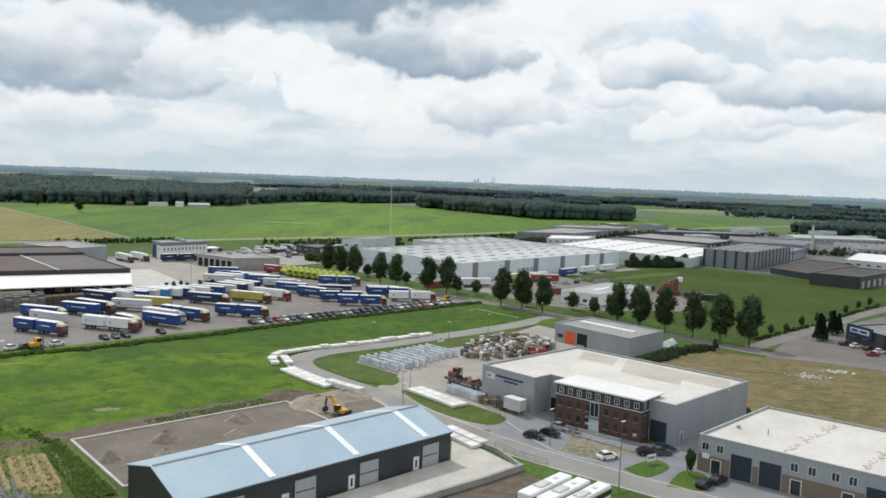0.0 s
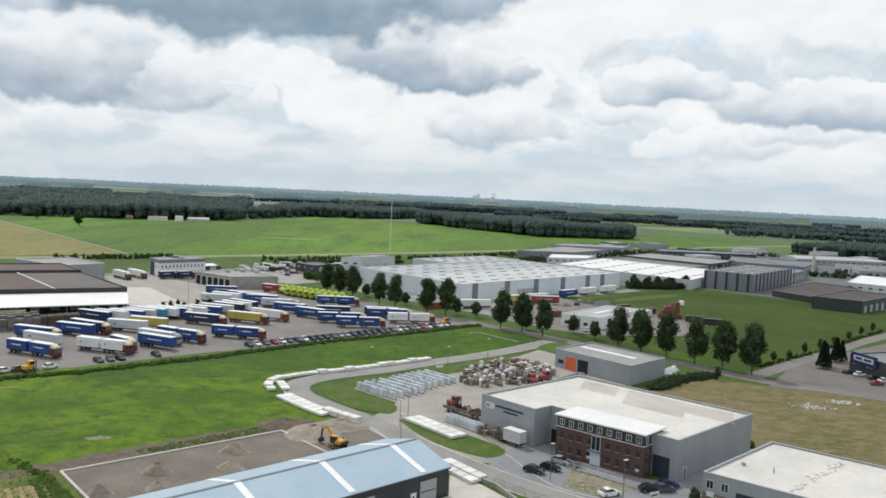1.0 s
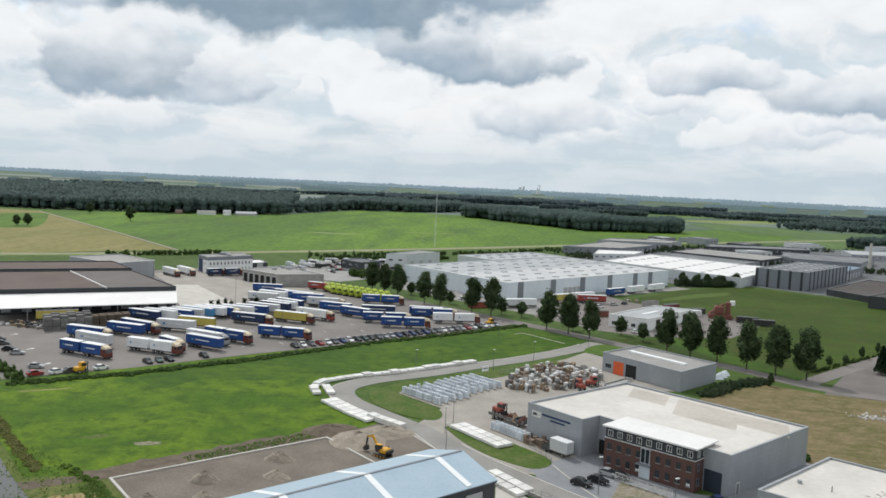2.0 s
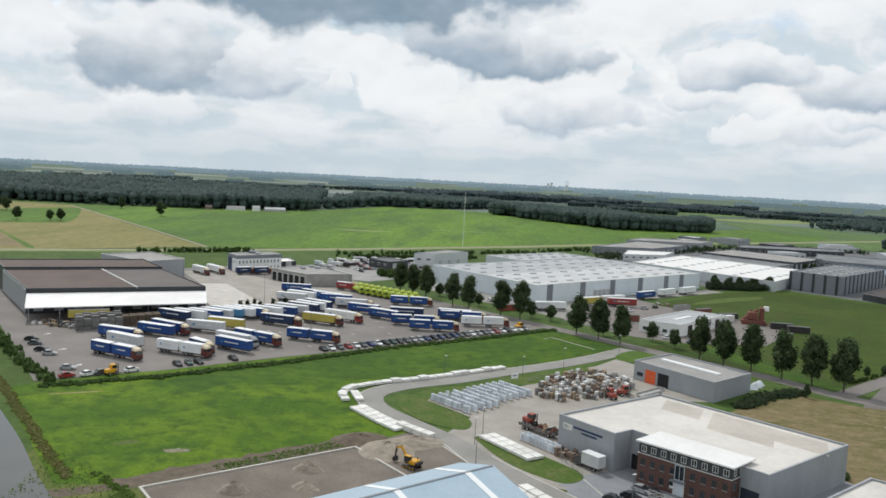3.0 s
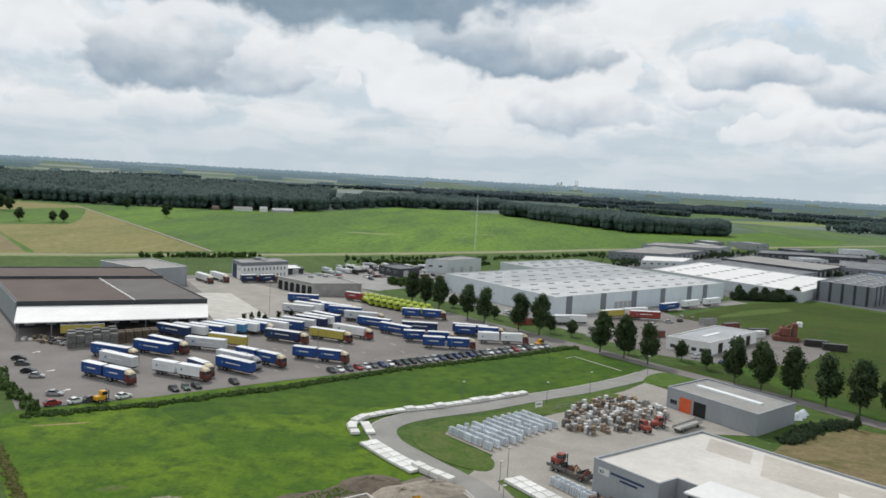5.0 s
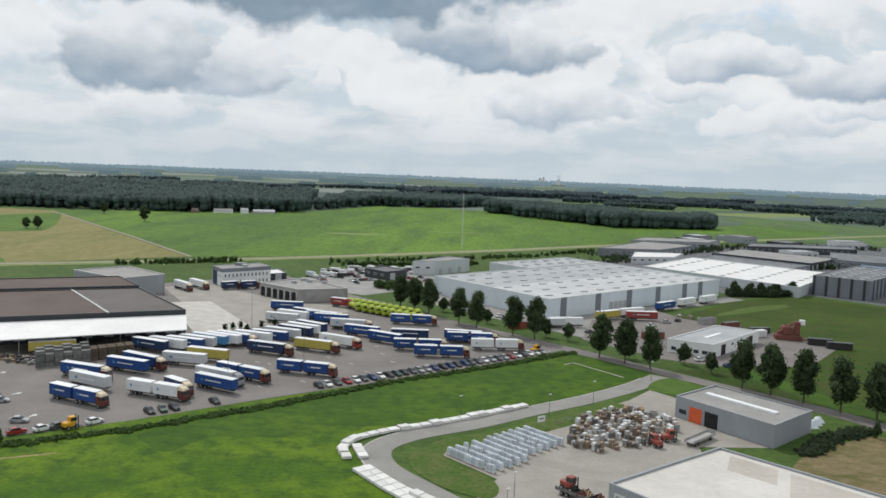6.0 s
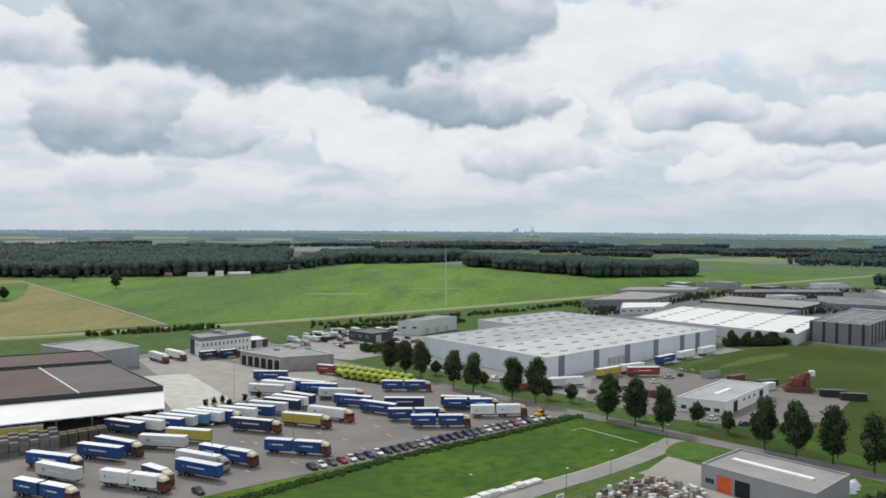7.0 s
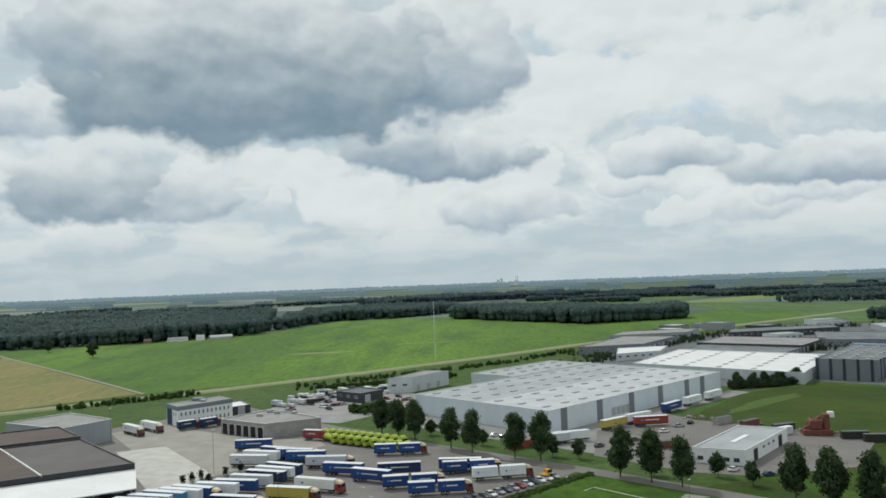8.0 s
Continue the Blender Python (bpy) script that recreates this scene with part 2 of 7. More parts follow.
def leaf(name, a, b, through_leaf=0.4, vary=0.4):
    m = surface(name, a, b, 2.5, 0.7, 0, 0, 0.5, vary * 0.8, spec=0.15, each=vary * 0.35)
    tr = m.node_tree
    geo = nd(tr, "ShaderNodeNewGeometry")
    r = nd(tr, "ShaderNodeMapRange", i_1=0, i_2=1, i_3=1 - vary, i_4=1 + vary)
    tr.links.new(geo.outputs["Random Per Island"], r.inputs[0])
    bs = tr.nodes["Principled BSDF"]
    old = bs.inputs["Base Color"].links[0].from_socket
    sc = nd(tr, "ShaderNodeVectorMath", op="SCALE")
    tr.links.new(old, sc.inputs[0]), tr.links.new(r.outputs[0], sc.inputs["Scale"])
    tr.links.new(sc.outputs[0], bs.inputs["Base Color"])
    # light passes through leaves
    tl = nd(tr, "ShaderNodeBsdfTranslucent")
    tr.links.new(sc.outputs[0], tl.inputs[0])
    mx = nd(tr, "ShaderNodeMixShader", i_0=through_leaf)
    out = tr.nodes["Material Output"]
    tr.links.new(bs.outputs[0], mx.inputs[1]), tr.links.new(tl.outputs[0], mx.inputs[2]), tr.links.new(mx.outputs[0], out.inputs[0])
    return m


def brickwork(name, a, b, mortar):
    m = surface(name, a, b, 3.0, 0.85, 0, 0, 0.3, 0.2)
    tr = m.node_tree
    bs = tr.nodes["Principled BSDF"]
    co = nd(tr, "ShaderNodeTexCoord")
    bk = nd(tr, "ShaderNodeTexBrick")
    for k, v in (("Color1", (*a, 1)), ("Color2", (*b, 1)), ("Mortar", (*mortar, 1)), ("Scale", 1.0), ("Mortar Size", 0.012), ("Brick Width", 0.22), ("Row Height", 0.075)):
        bk.inputs[k].default_value = v
    mp = nd(tr, "ShaderNodeMapping")
    mp.inputs["Rotation"].default_value = (radians(90), 0, 0)
    tr.links.new(co.outputs["Object"], mp.inputs[0]), tr.links.new(mp.outputs[0], bk.inputs["Vector"])
    mx = nd(tr, "ShaderNodeMix", op="RGBA", i_0=0.55)
    old = bs.inputs["Base Color"].links[0].from_socket
    tr.links.new(old, mx.inputs[6]), tr.links.new(bk.outputs["Color"], mx.inputs[7])
    tr.links.new(mx.outputs[2], bs.inputs["Base Color"])
    return m


M = {
    "land": plain_land("farmland"),
    "meadow": grass("lush_meadow", (0.056, 0.118, 0.007), (0.108, 0.178, 0.010), (0.034, 0.078, 0.008), 24.0, 1.0),
    "rank": grass("rank_meadow", (0.042, 0.092, 0.008), (0.070, 0.130, 0.010), (0.030, 0.070, 0.008), 20.0, 1.0),
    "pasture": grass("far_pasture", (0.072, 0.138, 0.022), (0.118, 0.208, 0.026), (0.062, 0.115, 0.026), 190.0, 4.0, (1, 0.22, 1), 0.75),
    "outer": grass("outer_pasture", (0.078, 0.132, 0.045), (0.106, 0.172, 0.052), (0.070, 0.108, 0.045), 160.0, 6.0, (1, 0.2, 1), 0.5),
    "field": grass("green_field", (0.030, 0.062, 0.005), (0.050, 0.086, 0.008), (0.054, 0.062, 0.014), 40.0, 1.5),
    "palegrass": grass("pale_dry_grass", (0.17, 0.22, 0.07), (0.24, 0.27, 0.12), (0.13, 0.19, 0.045), 12.0, 1.5, (0.3, 1, 1)),
    "wheat": grass("ripe_field", (0.21, 0.19, 0.07), (0.16, 0.165, 0.055), (0.24, 0.21, 0.09), 60.0, 2.0, (1, 0.2, 1), -0.6),
    "fallow": grass("fallow_earth", (0.20, 0.155, 0.085), (0.235, 0.19, 0.105), (0.16, 0.15, 0.07), 50.0, 2.0, (1, 0.2, 1), -0.6),
    "straw": grass("dry_grass", (0.172, 0.138, 0.07), (0.108, 0.106, 0.036), (0.225, 0.175, 0.10), 13.0, 0.7, (0.6, 1, 1), 0.12),
    "stubble": grass("straw_stubble", (0.34, 0.27, 0.14), (0.26, 0.20, 0.10), (0.16, 0.17, 0.05), 5.0, 0.3, (1, 0.25, 1), 0.82),
    "verge": grass("mown_verge", (0.07, 0.13, 0.02), (0.095, 0.155, 0.03), (0.055, 0.105, 0.018), 7.0, 0.4),
    "wornverge": grass("worn_verge", (0.07, 0.122, 0.02), (0.115, 0.14, 0.042), (0.05, 0.092, 0.016), 5.0, 0.5),
    "rough": grass("rough_ground", (0.085, 0.125, 0.02), (0.15, 0.16, 0.05), (0.06, 0.085, 0.02), 6.0, 0.6, (1, 0.4, 1), 1.0),
    "asphalt": surface("worn_asphalt", (0.15, 0.136, 0.125), (0.195, 0.178, 0.164), 16.0, 0.85, 0, 0.2, 0.5, 0.12),
    "paving": surface("pale_paving", (0.265, 0.246, 0.217), (0.33, 0.306, 0.27), 9.0, 0.85, 0, 0.2, 0.6, 0.1),
    "road": surface("grey_road", (0.215, 0.208, 0.194), (0.27, 0.26, 0.242), 9.0, 0.85, 0, 0.2, 0.4, 0.1),
    "sandy": surface("compacted_sand", (0.135, 0.115, 0.095), (0.18, 0.155, 0.128), 8.0, 0.95, 0, 0.5, 0.4, 0.18),
    "sand": surface("heaped_sand", (0.24, 0.205, 0.165), (0.32, 0.275, 0.22), 1.5, 0.95, 0, 0.6, 0.25, 0.2),
    "soil": surface("turned_soil", (0.09, 0.07, 0.05), (0.14, 0.11, 0.08), 2.0, 0.95, 0, 0.8, 0.3, 0.25),
    "concrete": surface("pale_concrete", (0.42, 0.40, 0.36), (0.52, 0.495, 0.45), 5.0, 0.85, 0, 0.3, 0.3, 0.1, each=0.08),
    "greyconcrete": surface("grey_concrete", (0.27, 0.265, 0.25), (0.36, 0.35, 0.33), 3.0, 0.85, 0, 0.3, 0.3, 0.12),
    "whiteblock": surface("white_block", (0.62, 0.61, 0.58), (0.72, 0.71, 0.68), 2.0, 0.8, 0, 0.2, 0.3, 0.1, each=0.12),
    "water": surface("canal_water", (0.035, 0.04, 0.038), (0.05, 0.055, 0.05), 9.0, 0.12, 0, 0.06, 1.5, 0.1, spec=0.6),
    "bark": surface("bark", (0.06, 0.05, 0.04), (0.1, 0.085, 0.065), 1.0, 0.9, 0, 0.6, 0.1, 0.3),
    "leaf": leaf("poplar_leaves", (0.056, 0.088, 0.042), (0.080, 0.116, 0.05), 0.45),
    "hedge": leaf("hedge_leaves", (0.062, 0.11, 0.03), (0.09, 0.145, 0.04), 0.45),
    "thicket": leaf("thicket_leaves", (0.04, 0.064, 0.033), (0.058, 0.084, 0.04), 0.45, 0.3),
    # distant woods: aerial haze put into the leaf colour, paler and bluer than foliage
    "woods": leaf("hazed_wood_leaves", (0.100, 0.148, 0.138), (0.118, 0.168, 0.148), 0.5, 0.12),
    "farwoods": leaf("hazed_far_wood_leaves", (0.09, 0.126, 0.140), (0.104, 0.142, 0.152), 0.45, 0.08),
    "reed": leaf("reed_blades", (0.095, 0.165, 0.03), (0.13, 0.205, 0.042), 0.5, 0.2),
    "drytuft": leaf("dry_stalks", (0.15, 0.17, 0.05), (0.205, 0.20, 0.072), 0.4, 0.25),
    "stalk": leaf("straw_stalks", (0.50, 0.41, 0.21), (0.60, 0.50, 0.28), 0.3, 0.2),
    "conifer": leaf("conifer_needles", (0.016, 0.036, 0.018), (0.03, 0.052, 0.022)),
    "cladgrey": ribbed("grey_cladding", (0.285, 0.303, 0.325), (0.325, 0.342, 0.362), 1.0, 0.5, "Z", 0.0, 0.15),
    "cladlight": ribbed("pale_cladding", (0.50, 0.53, 0.55), (0.56, 0.585, 0.60), 1.0, 0.5, "Z", 0.0, 0.15),
    "cladblue": ribbed("blue_grey_cladding", (0.60, 0.66, 0.705), (0.66, 0.715, 0.755), 1.0, 0.5, "Z", 0.0, 0.15),
    "claddark": ribbed("anthracite_cladding", (0.032, 0.036, 0.042), (0.045, 0.05, 0.056), 1.1, 0.45, "Z", 0.0, 0.2),
    "cladmid": ribbed("slate_cladding", (0.17, 0.187, 0.21), (0.20, 0.217, 0.24), 1.0, 0.5, "Z", 0.0, 0.15),
    "roofblue": ribbed("blue_grey_roof_sheet", (0.33, 0.43, 0.51), (0.37, 0.465, 0.54), 0.33, 0.4, "X", 0.0, 0.04),
    "roofwhite": surface("white_membrane", (0.50, 0.475, 0.435), (0.61, 0.58, 0.535), 14.0, 0.75, 0, 0.05, 1.2, 0.06),
    "roofclean": surface("clean_white_roof", (0.66, 0.65, 0.635), (0.73, 0.72, 0.705), 9.0, 0.6, 0, 0.0, 1.0, 0.04),
    "rooflight": surface("pale_grey_roof", (0.31, 0.325, 0.335), (0.40, 0.412, 0.418), 15.0, 0.75, 0, 0.0, 1.5, 0.07),
    "roofgrey": surface("grey_felt_roof", (0.24, 0.235, 0.225), (0.31, 0.30, 0.285), 8.0, 0.85, 0, 0.1, 0.8, 0.1),
    "roofwarm": surface("weathered_membrane", (0.41, 0.375, 0.33), (0.49, 0.45, 0.40), 10.0, 0.8, 0, 0.05, 1.2, 0.08),
    "roofdirt": surface("dried_puddle", (0.27, 0.24, 0.215), (0.42, 0.385, 0.35), 0.8, 0.9, 0, 0, 0.2, 0.25),
    "bluepaving": surface("blue_grey_paving", (0.185, 0.192, 0.205), (0.235, 0.242, 0.255), 7.0, 0.85, 0, 0.2, 0.35, 0.1),
    "gravel": grass("weedy_gravel", (0.25, 0.22, 0.165), (0.14, 0.145, 0.07), (0.33, 0.30, 0.25), 5.0, 0.4),
    "roofdull": surface("dull_grey_roof", (0.15, 0.158, 0.166), (0.23, 0.238, 0.245), 9.0, 0.9, 0, 0.0, 1.5, 0.12, spec=0.15),
    "roofpale": surface("pale_roof_sheet", (0.43, 0.437, 0.44), (0.51, 0.515, 0.514), 11.0, 0.7, 0, 0.0, 1.5, 0.08, spec=0.25),
    "roofbrown": surface("brown_gravel_roof", (0.092, 0.066, 0.056), (0.118, 0.088, 0.076), 14.0, 0.9, 0, 0.2, 0.6, 0.14),
    "roofashen": surface("ashen_gravel_roof", (0.108, 0.096, 0.09), (0.135, 0.122, 0.114), 14.0, 0.9, 0, 0.2, 0.6, 0.12),
    "roofsoot": surface("sooty_gravel_roof", (0.058, 0.049, 0.044), (0.078, 0.068, 0.062), 12.0, 0.9, 0, 0.2, 0.6, 0.16),
    "eastpaving": surface("reddish_yard_paving", (0.128, 0.112, 0.104), (0.165, 0.148, 0.138), 11.0, 0.85, 0, 0.2, 0.5, 0.14),
    "roofdark": surface("dark_felt_roof", (0.10, 0.105, 0.11), (0.14, 0.143, 0.145), 9.0, 0.85, 0, 0.1, 0.8, 0.12),
    "brick": brickwork("red_brick", (0.085, 0.038, 0.032), (0.115, 0.052, 0.042), (0.13, 0.105, 0.09)),
    "brownbrick": brickwork("brown_brick", (0.16, 0.115, 0.085), (0.20, 0.15, 0.11), (0.26, 0.23, 0.2)),
    "skylight": surface("skylight_sheet", (0.78, 0.79, 0.79), (0.84, 0.85, 0.85), 3.0, 0.35, 0, 0, 0.5, 0.03),
    "dome": surface("dull_roof_dome", (0.26, 0.28, 0.29), (0.34, 0.36, 0.37), 3.0, 0.3, 0, 0, 0.5, 0.05),
    "glass": surface("window_glass", (0.018, 0.024, 0.03), (0.03, 0.038, 0.045), 3.0, 0.06, 0, 0, 1.0, 0.1, spec=0.8),
    "white": surface("white_paint", (0.74, 0.74, 0.73), (0.80, 0.80, 0.79), 3.0, 0.5, 0, 0, 0.4, 0.04),
    "frame": surface("pale_frame", (0.62, 0.62, 0.60), (0.68, 0.68, 0.66), 2.0, 0.5, 0, 0, 0.3, 0.04),
    "doorgrey": ribbed("grey_door_panels", (0.36, 0.37, 0.38), (0.42, 0.43, 0.435), 0.5, 0.5, "Z", 0.0, 0.3),
    "doordark": ribbed("dark_blue_door", (0.022, 0.032, 0.05), (0.03, 0.04, 0.06), 0.5, 0.5, "Z", 0.0, 0.3),
    "orange": surface("orange_paint", (0.62, 0.10, 0.03), (0.70, 0.13, 0.04), 2.0, 0.5, 0, 0, 0.4, 0.06),
    # near-black: shade inside openings painted on flat slabs, also one dark door
    "dark": surface("shade_and_door_black", (0.012, 0.012, 0.013), (0.02, 0.02, 0.02), 2.0, 0.8, 0, 0, 0.4, 0.1),
    "lampgrey": surface("dull_lamp_grey", (0.10, 0.105, 0.11), (0.15, 0.155, 0.16), 1.0, 0.5, 0.2, 0, 0.2, 0.1),
    "steel": surface("galvanised_steel", (0.33, 0.34, 0.35), (0.42, 0.43, 0.44), 1.0, 0.4, 0.7, 0, 0.2, 0.1),
    "rubber": surface("tyre_rubber", (0.012, 0.012, 0.012), (0.02, 0.02, 0.02), 1.0, 0.85, 0, 0, 0.2, 0.1),
    "chassis": surface("truck_chassis", (0.02, 0.02, 0.022), (0.04, 0.038, 0.036), 1.0, 0.6, 0, 0, 0.2, 0.2),
    "tarpblue": surface("blue_tarpaulin", (0.012, 0.05, 0.19), (0.018, 0.065, 0.235), 2.5, 0.45, 0, 0.1, 0.4, 0.06, each=0.18),
    "tarpnavy": surface("navy_tarpaulin", (0.014, 0.03, 0.085), (0.02, 0.04, 0.11), 2.5, 0.45, 0, 0.1, 0.4, 0.06, each=0.2),
    "tarpyellow": surface("yellow_tarpaulin", (0.42, 0.345, 0.07), (0.48, 0.40, 0.09), 2.5, 0.45, 0, 0.1, 0.4, 0.06),
    "tarpwhite": surface("white_tarpaulin", (0.70, 0.71, 0.71), (0.77, 0.78, 0.78), 2.5, 0.45, 0, 0.1, 0.4, 0.05),
    "tarpred": surface("red_tarpaulin", (0.24, 0.035, 0.03), (0.29, 0.045, 0.035), 2.5, 0.45, 0, 0.1, 0.4, 0.05),
    "tarpgrey": surface("grey_trailer_side", (0.50, 0.51, 0.515), (0.57, 0.575, 0.58), 2.5, 0.45, 0, 0.1, 0.4, 0.05),
    "tarplight": surface("light_blue_tarpaulin", (0.06, 0.22, 0.42), (0.08, 0.26, 0.47), 2.5, 0.45, 0, 0.1, 0.4, 0.05),
    "boxroof": surface("trailer_roof", (0.66, 0.67, 0.68), (0.74, 0.75, 0.755), 2.0, 0.5, 0, 0, 0.6, 0.06, each=0.08),
    "cabred": surface("rust_red_cab", (0.10, 0.026, 0.018), (0.14, 0.036, 0.024), 1.0, 0.4, 0, 0, 0.3, 0.08),
    "cabcream": surface("cream_cab_top", (0.62, 0.52, 0.36), (0.70, 0.60, 0.43), 1.0, 0.4, 0, 0, 0.3, 0.05),
    "cabsilver": surface("silver_cab", (0.30, 0.30, 0.31), (0.38, 0.38, 0.39), 1.0, 0.35, 0.3, 0, 0.3, 0.05),
    "lime": surface("lime_yellow_tank", (0.34, 0.42, 0.04), (0.40, 0.49, 0.05), 1.0, 0.4, 0, 0, 0.3, 0.08),
    "wrap": surface("shrink_wrap", (0.50, 0.55, 0.60), (0.68, 0.71, 0.74), 0.6, 0.3, 0, 0.4, 0.15, 0.15, each=0.15),
    "crate": surface("grey_crate", (0.12, 0.118, 0.112), (0.19, 0.185, 0.175), 1.0, 0.8, 0, 0.3, 0.2, 0.15, each=0.25),
    "wood": surface("pallet_wood", (0.26, 0.19, 0.12), (0.34, 0.25, 0.16), 1.0, 0.85, 0, 0.2, 0.15, 0.2, each=0.15),
    "brickload": surface("red_brown_load", (0.15, 0.11, 0.085), (0.25, 0.19, 0.145), 1.0, 0.85, 0, 0.3, 0.2, 0.2, each=0.25),
    "greyload": surface("grey_load", (0.30, 0.29, 0.28), (0.42, 0.41, 0.395), 1.0, 0.8, 0, 0.3, 0.2, 0.15, each=0.25),
    "whiteload": surface("white_load", (0.58, 0.58, 0.57), (0.70, 0.70, 0.69), 1.0, 0.6, 0, 0.3, 0.2, 0.1, each=0.1),
    "yellow": surface("machine_yellow", (0.60, 0.30, 0.015), (0.66, 0.35, 0.025), 1.0, 0.45, 0, 0, 0.3, 0.08),
    "redpaint": surface("machine_red", (0.25, 0.055, 0.04), (0.31, 0.075, 0.05), 1.0, 0.5, 0, 0, 0.3, 0.1),
    "rust": surface("rust_red_steel", (0.13, 0.045, 0.035), (0.19, 0.07, 0.05), 1.0, 0.75, 0, 0.2, 0.3, 0.2),
    "blueroof": surface("blue_roof_sheet", (0.12, 0.18, 0.26), (0.15, 0.21, 0.29), 8.0, 0.5, 0, 0, 1.0, 0.06),
    # power station concrete, lightened and blued to carry the haze in its colour
    "farstone": surface("hazed_concrete", (0.62, 0.66, 0.70), (0.68, 0.72, 0.76), 30.0, 0.9, 0, 0, 5.0, 0.05),
}
# far woods: the haze of kilometres of air put into their emission
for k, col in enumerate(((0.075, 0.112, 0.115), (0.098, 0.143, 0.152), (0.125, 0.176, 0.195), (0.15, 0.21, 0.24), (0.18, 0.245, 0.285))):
    m = leaf("blue_haze_glow_%d" % k, (0.01, 0.012, 0.012), (0.012, 0.014, 0.014), 0.3, 0.1)
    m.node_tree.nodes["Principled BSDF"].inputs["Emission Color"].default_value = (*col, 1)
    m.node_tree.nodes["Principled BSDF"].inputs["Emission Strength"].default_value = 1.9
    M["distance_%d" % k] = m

for key, col in (("black", (0.012, 0.012, 0.014)), ("silver", (0.36, 0.37, 0.38)), ("white", (0.7, 0.7, 0.69)), ("red", (0.28, 0.02, 0.018)), ("blue", (0.02, 0.04, 0.13)), ("grey", (0.09, 0.095, 0.1)), ("green", (0.02, 0.06, 0.045))):
    M["car_" + key] = surface("car_paint_" + key, col, tuple(v * 1.15 for v in col), 1.0, 0.3, 0.25 if key in ("silver", "grey") else 0.0, 0, 0.3, 0.03, spec=0.6)

# ---- building blocks ----


def part(name, bm, material, parent=None, label="", at=None):
    """Links a bmesh as one mesh object, under a thing or a part."""
    me = bpy.data.meshes.new(name)
    bm.to_mesh(me)
    bm.free()
    return hang(name, me, material, parent, label, at)


def hang(name, me, material, parent=None, label="", at=None):
    if material is not None and not me.materials:
        me.materials.append(M[material])
    ob = new(name, me)
    ob.parent = parent
    if at is not None:
        ob.matrix_basis = at
    return tagged(ob, label)


def thing(name, label, category, at, group=""):
    ob = new(name)
    ob.empty_display_size = 0.5
    ob.matrix_basis = at
    return tagged(ob, label, category, group)


def box(bm, x0, x1, y0, y1, z0, z1, m=None, bevel=0.0):
    geo = bmesh.ops.create_cube(bm, size=1.0)["verts"]
    bmesh.ops.scale(bm, vec=(x1 - x0, y1 - y0, z1 - z0), verts=geo)
    bmesh.ops.translate(bm, vec=((x0 + x1) / 2, (y0 + y1) / 2, (z0 + z1) / 2), verts=geo)
    if bevel:
        edges = list({e for v in geo for e in v.link_edges})
        geo = list({v for f in bmesh.ops.bevel(bm, geom=edges, offset=bevel, segments=1, affect="EDGES")["faces"] for v in f.verts} | {v for v in geo if v.is_valid})
    if m is not None:
        bmesh.ops.transform(bm, matrix=m, verts=geo)
    return bm


def boxed(*dims, m=None, bevel=0.0):
    return box(bmesh.new(), *dims, m=m, bevel=bevel)


def rod(bm, p, q, r0, r1=None, n=8):
    """A tapered round bar from p to q."""
    p, q = Vector(p), Vector(q)
    m = Matrix.Translation((p + q) / 2) @ (q - p).to_track_quat("Z", "Y").to_matrix().to_4x4()
    bmesh.ops.create_cone(bm, cap_ends=True, segments=n, radius1=r0, radius2=r0 if r1 is None else r1, depth=(q - p).length, matrix=m)
    return bm


def prism(bm, poly, z0, z1):
    low, top = ([bm.verts.new((x, y, z)) for x, y in poly] for z in (z0, z1))
    bm.faces.new(low[::-1]), bm.faces.new(top)
    for k in range(len(poly)):
        j = (k + 1) % len(poly)
        bm.faces.new((low[k], low[j], top[j], top[k]))
    return bm


def shell(bm, pts, faces):
    vs = [bm.verts.new(p) for p in pts]
    for f in faces:
        bm.faces.new([vs[k] for k in f])
    return bm


def inset(poly, d):
    """The polygon (counter-clockwise) moved inwards by d."""
    out = []
    for k in range(len(poly)):
        a, b, c = Vector(poly[k - 1]), Vector(poly[k]), Vector(poly[(k + 1) % len(poly)])
        e, f = (b - a).normalized(), (c - b).normalized()
        n1, n2 = Vector((-e.y, e.x)), Vector((-f.y, f.x))
        s = (n1 + n2) / max(0.2, 1 + n1.dot(n2))
        out.append(tuple(b + s * d))
    return out


def ring(bm, poly, d, z0, z1):
    """A wall of thickness d along the inside of the polygon."""
    inner = inset(poly, d)
    n = len(poly)
    a, b, c, e = ([bm.verts.new((x, y, z)) for x, y in some] for some, z in ((poly, z0), (poly, z1), (inner, z1), (inner, z0)))
    for k in range(n):
        j = (k + 1) % n
        for lo, hi in ((a, b), (b, c), (c, e), (e, a)):
            bm.faces.new((lo[k], lo[j], hi[j], hi[k]))
    return bm


def on_wall(p, q, s, z=0.0):
    """The pose on the outer face of the wall from p to q, s metres along: x along it, y inwards."""
    d = Vector((q[0] - p[0], q[1] - p[1]))
    a = math.degrees(math.atan2(d.y, d.x))
    d.normalize()
    return pose(p[0] + d.x * s, p[1] + d.y * s, z, 0, 0, a)


def span(p, q):
    return math.hypot(q[0] - p[0], q[1] - p[1])


def sheet(name, poly, z, material, label, category, thick=0.0):
    """A flat piece of the setting."""
    bm = bmesh.new()
    if thick:
        prism(bm, poly, z - thick, z)
    else:
        bm.faces.new([bm.verts.new((x, y, z)) for x, y in poly])
    return tagged(part(name, bm, material), label, category, kind="structure")


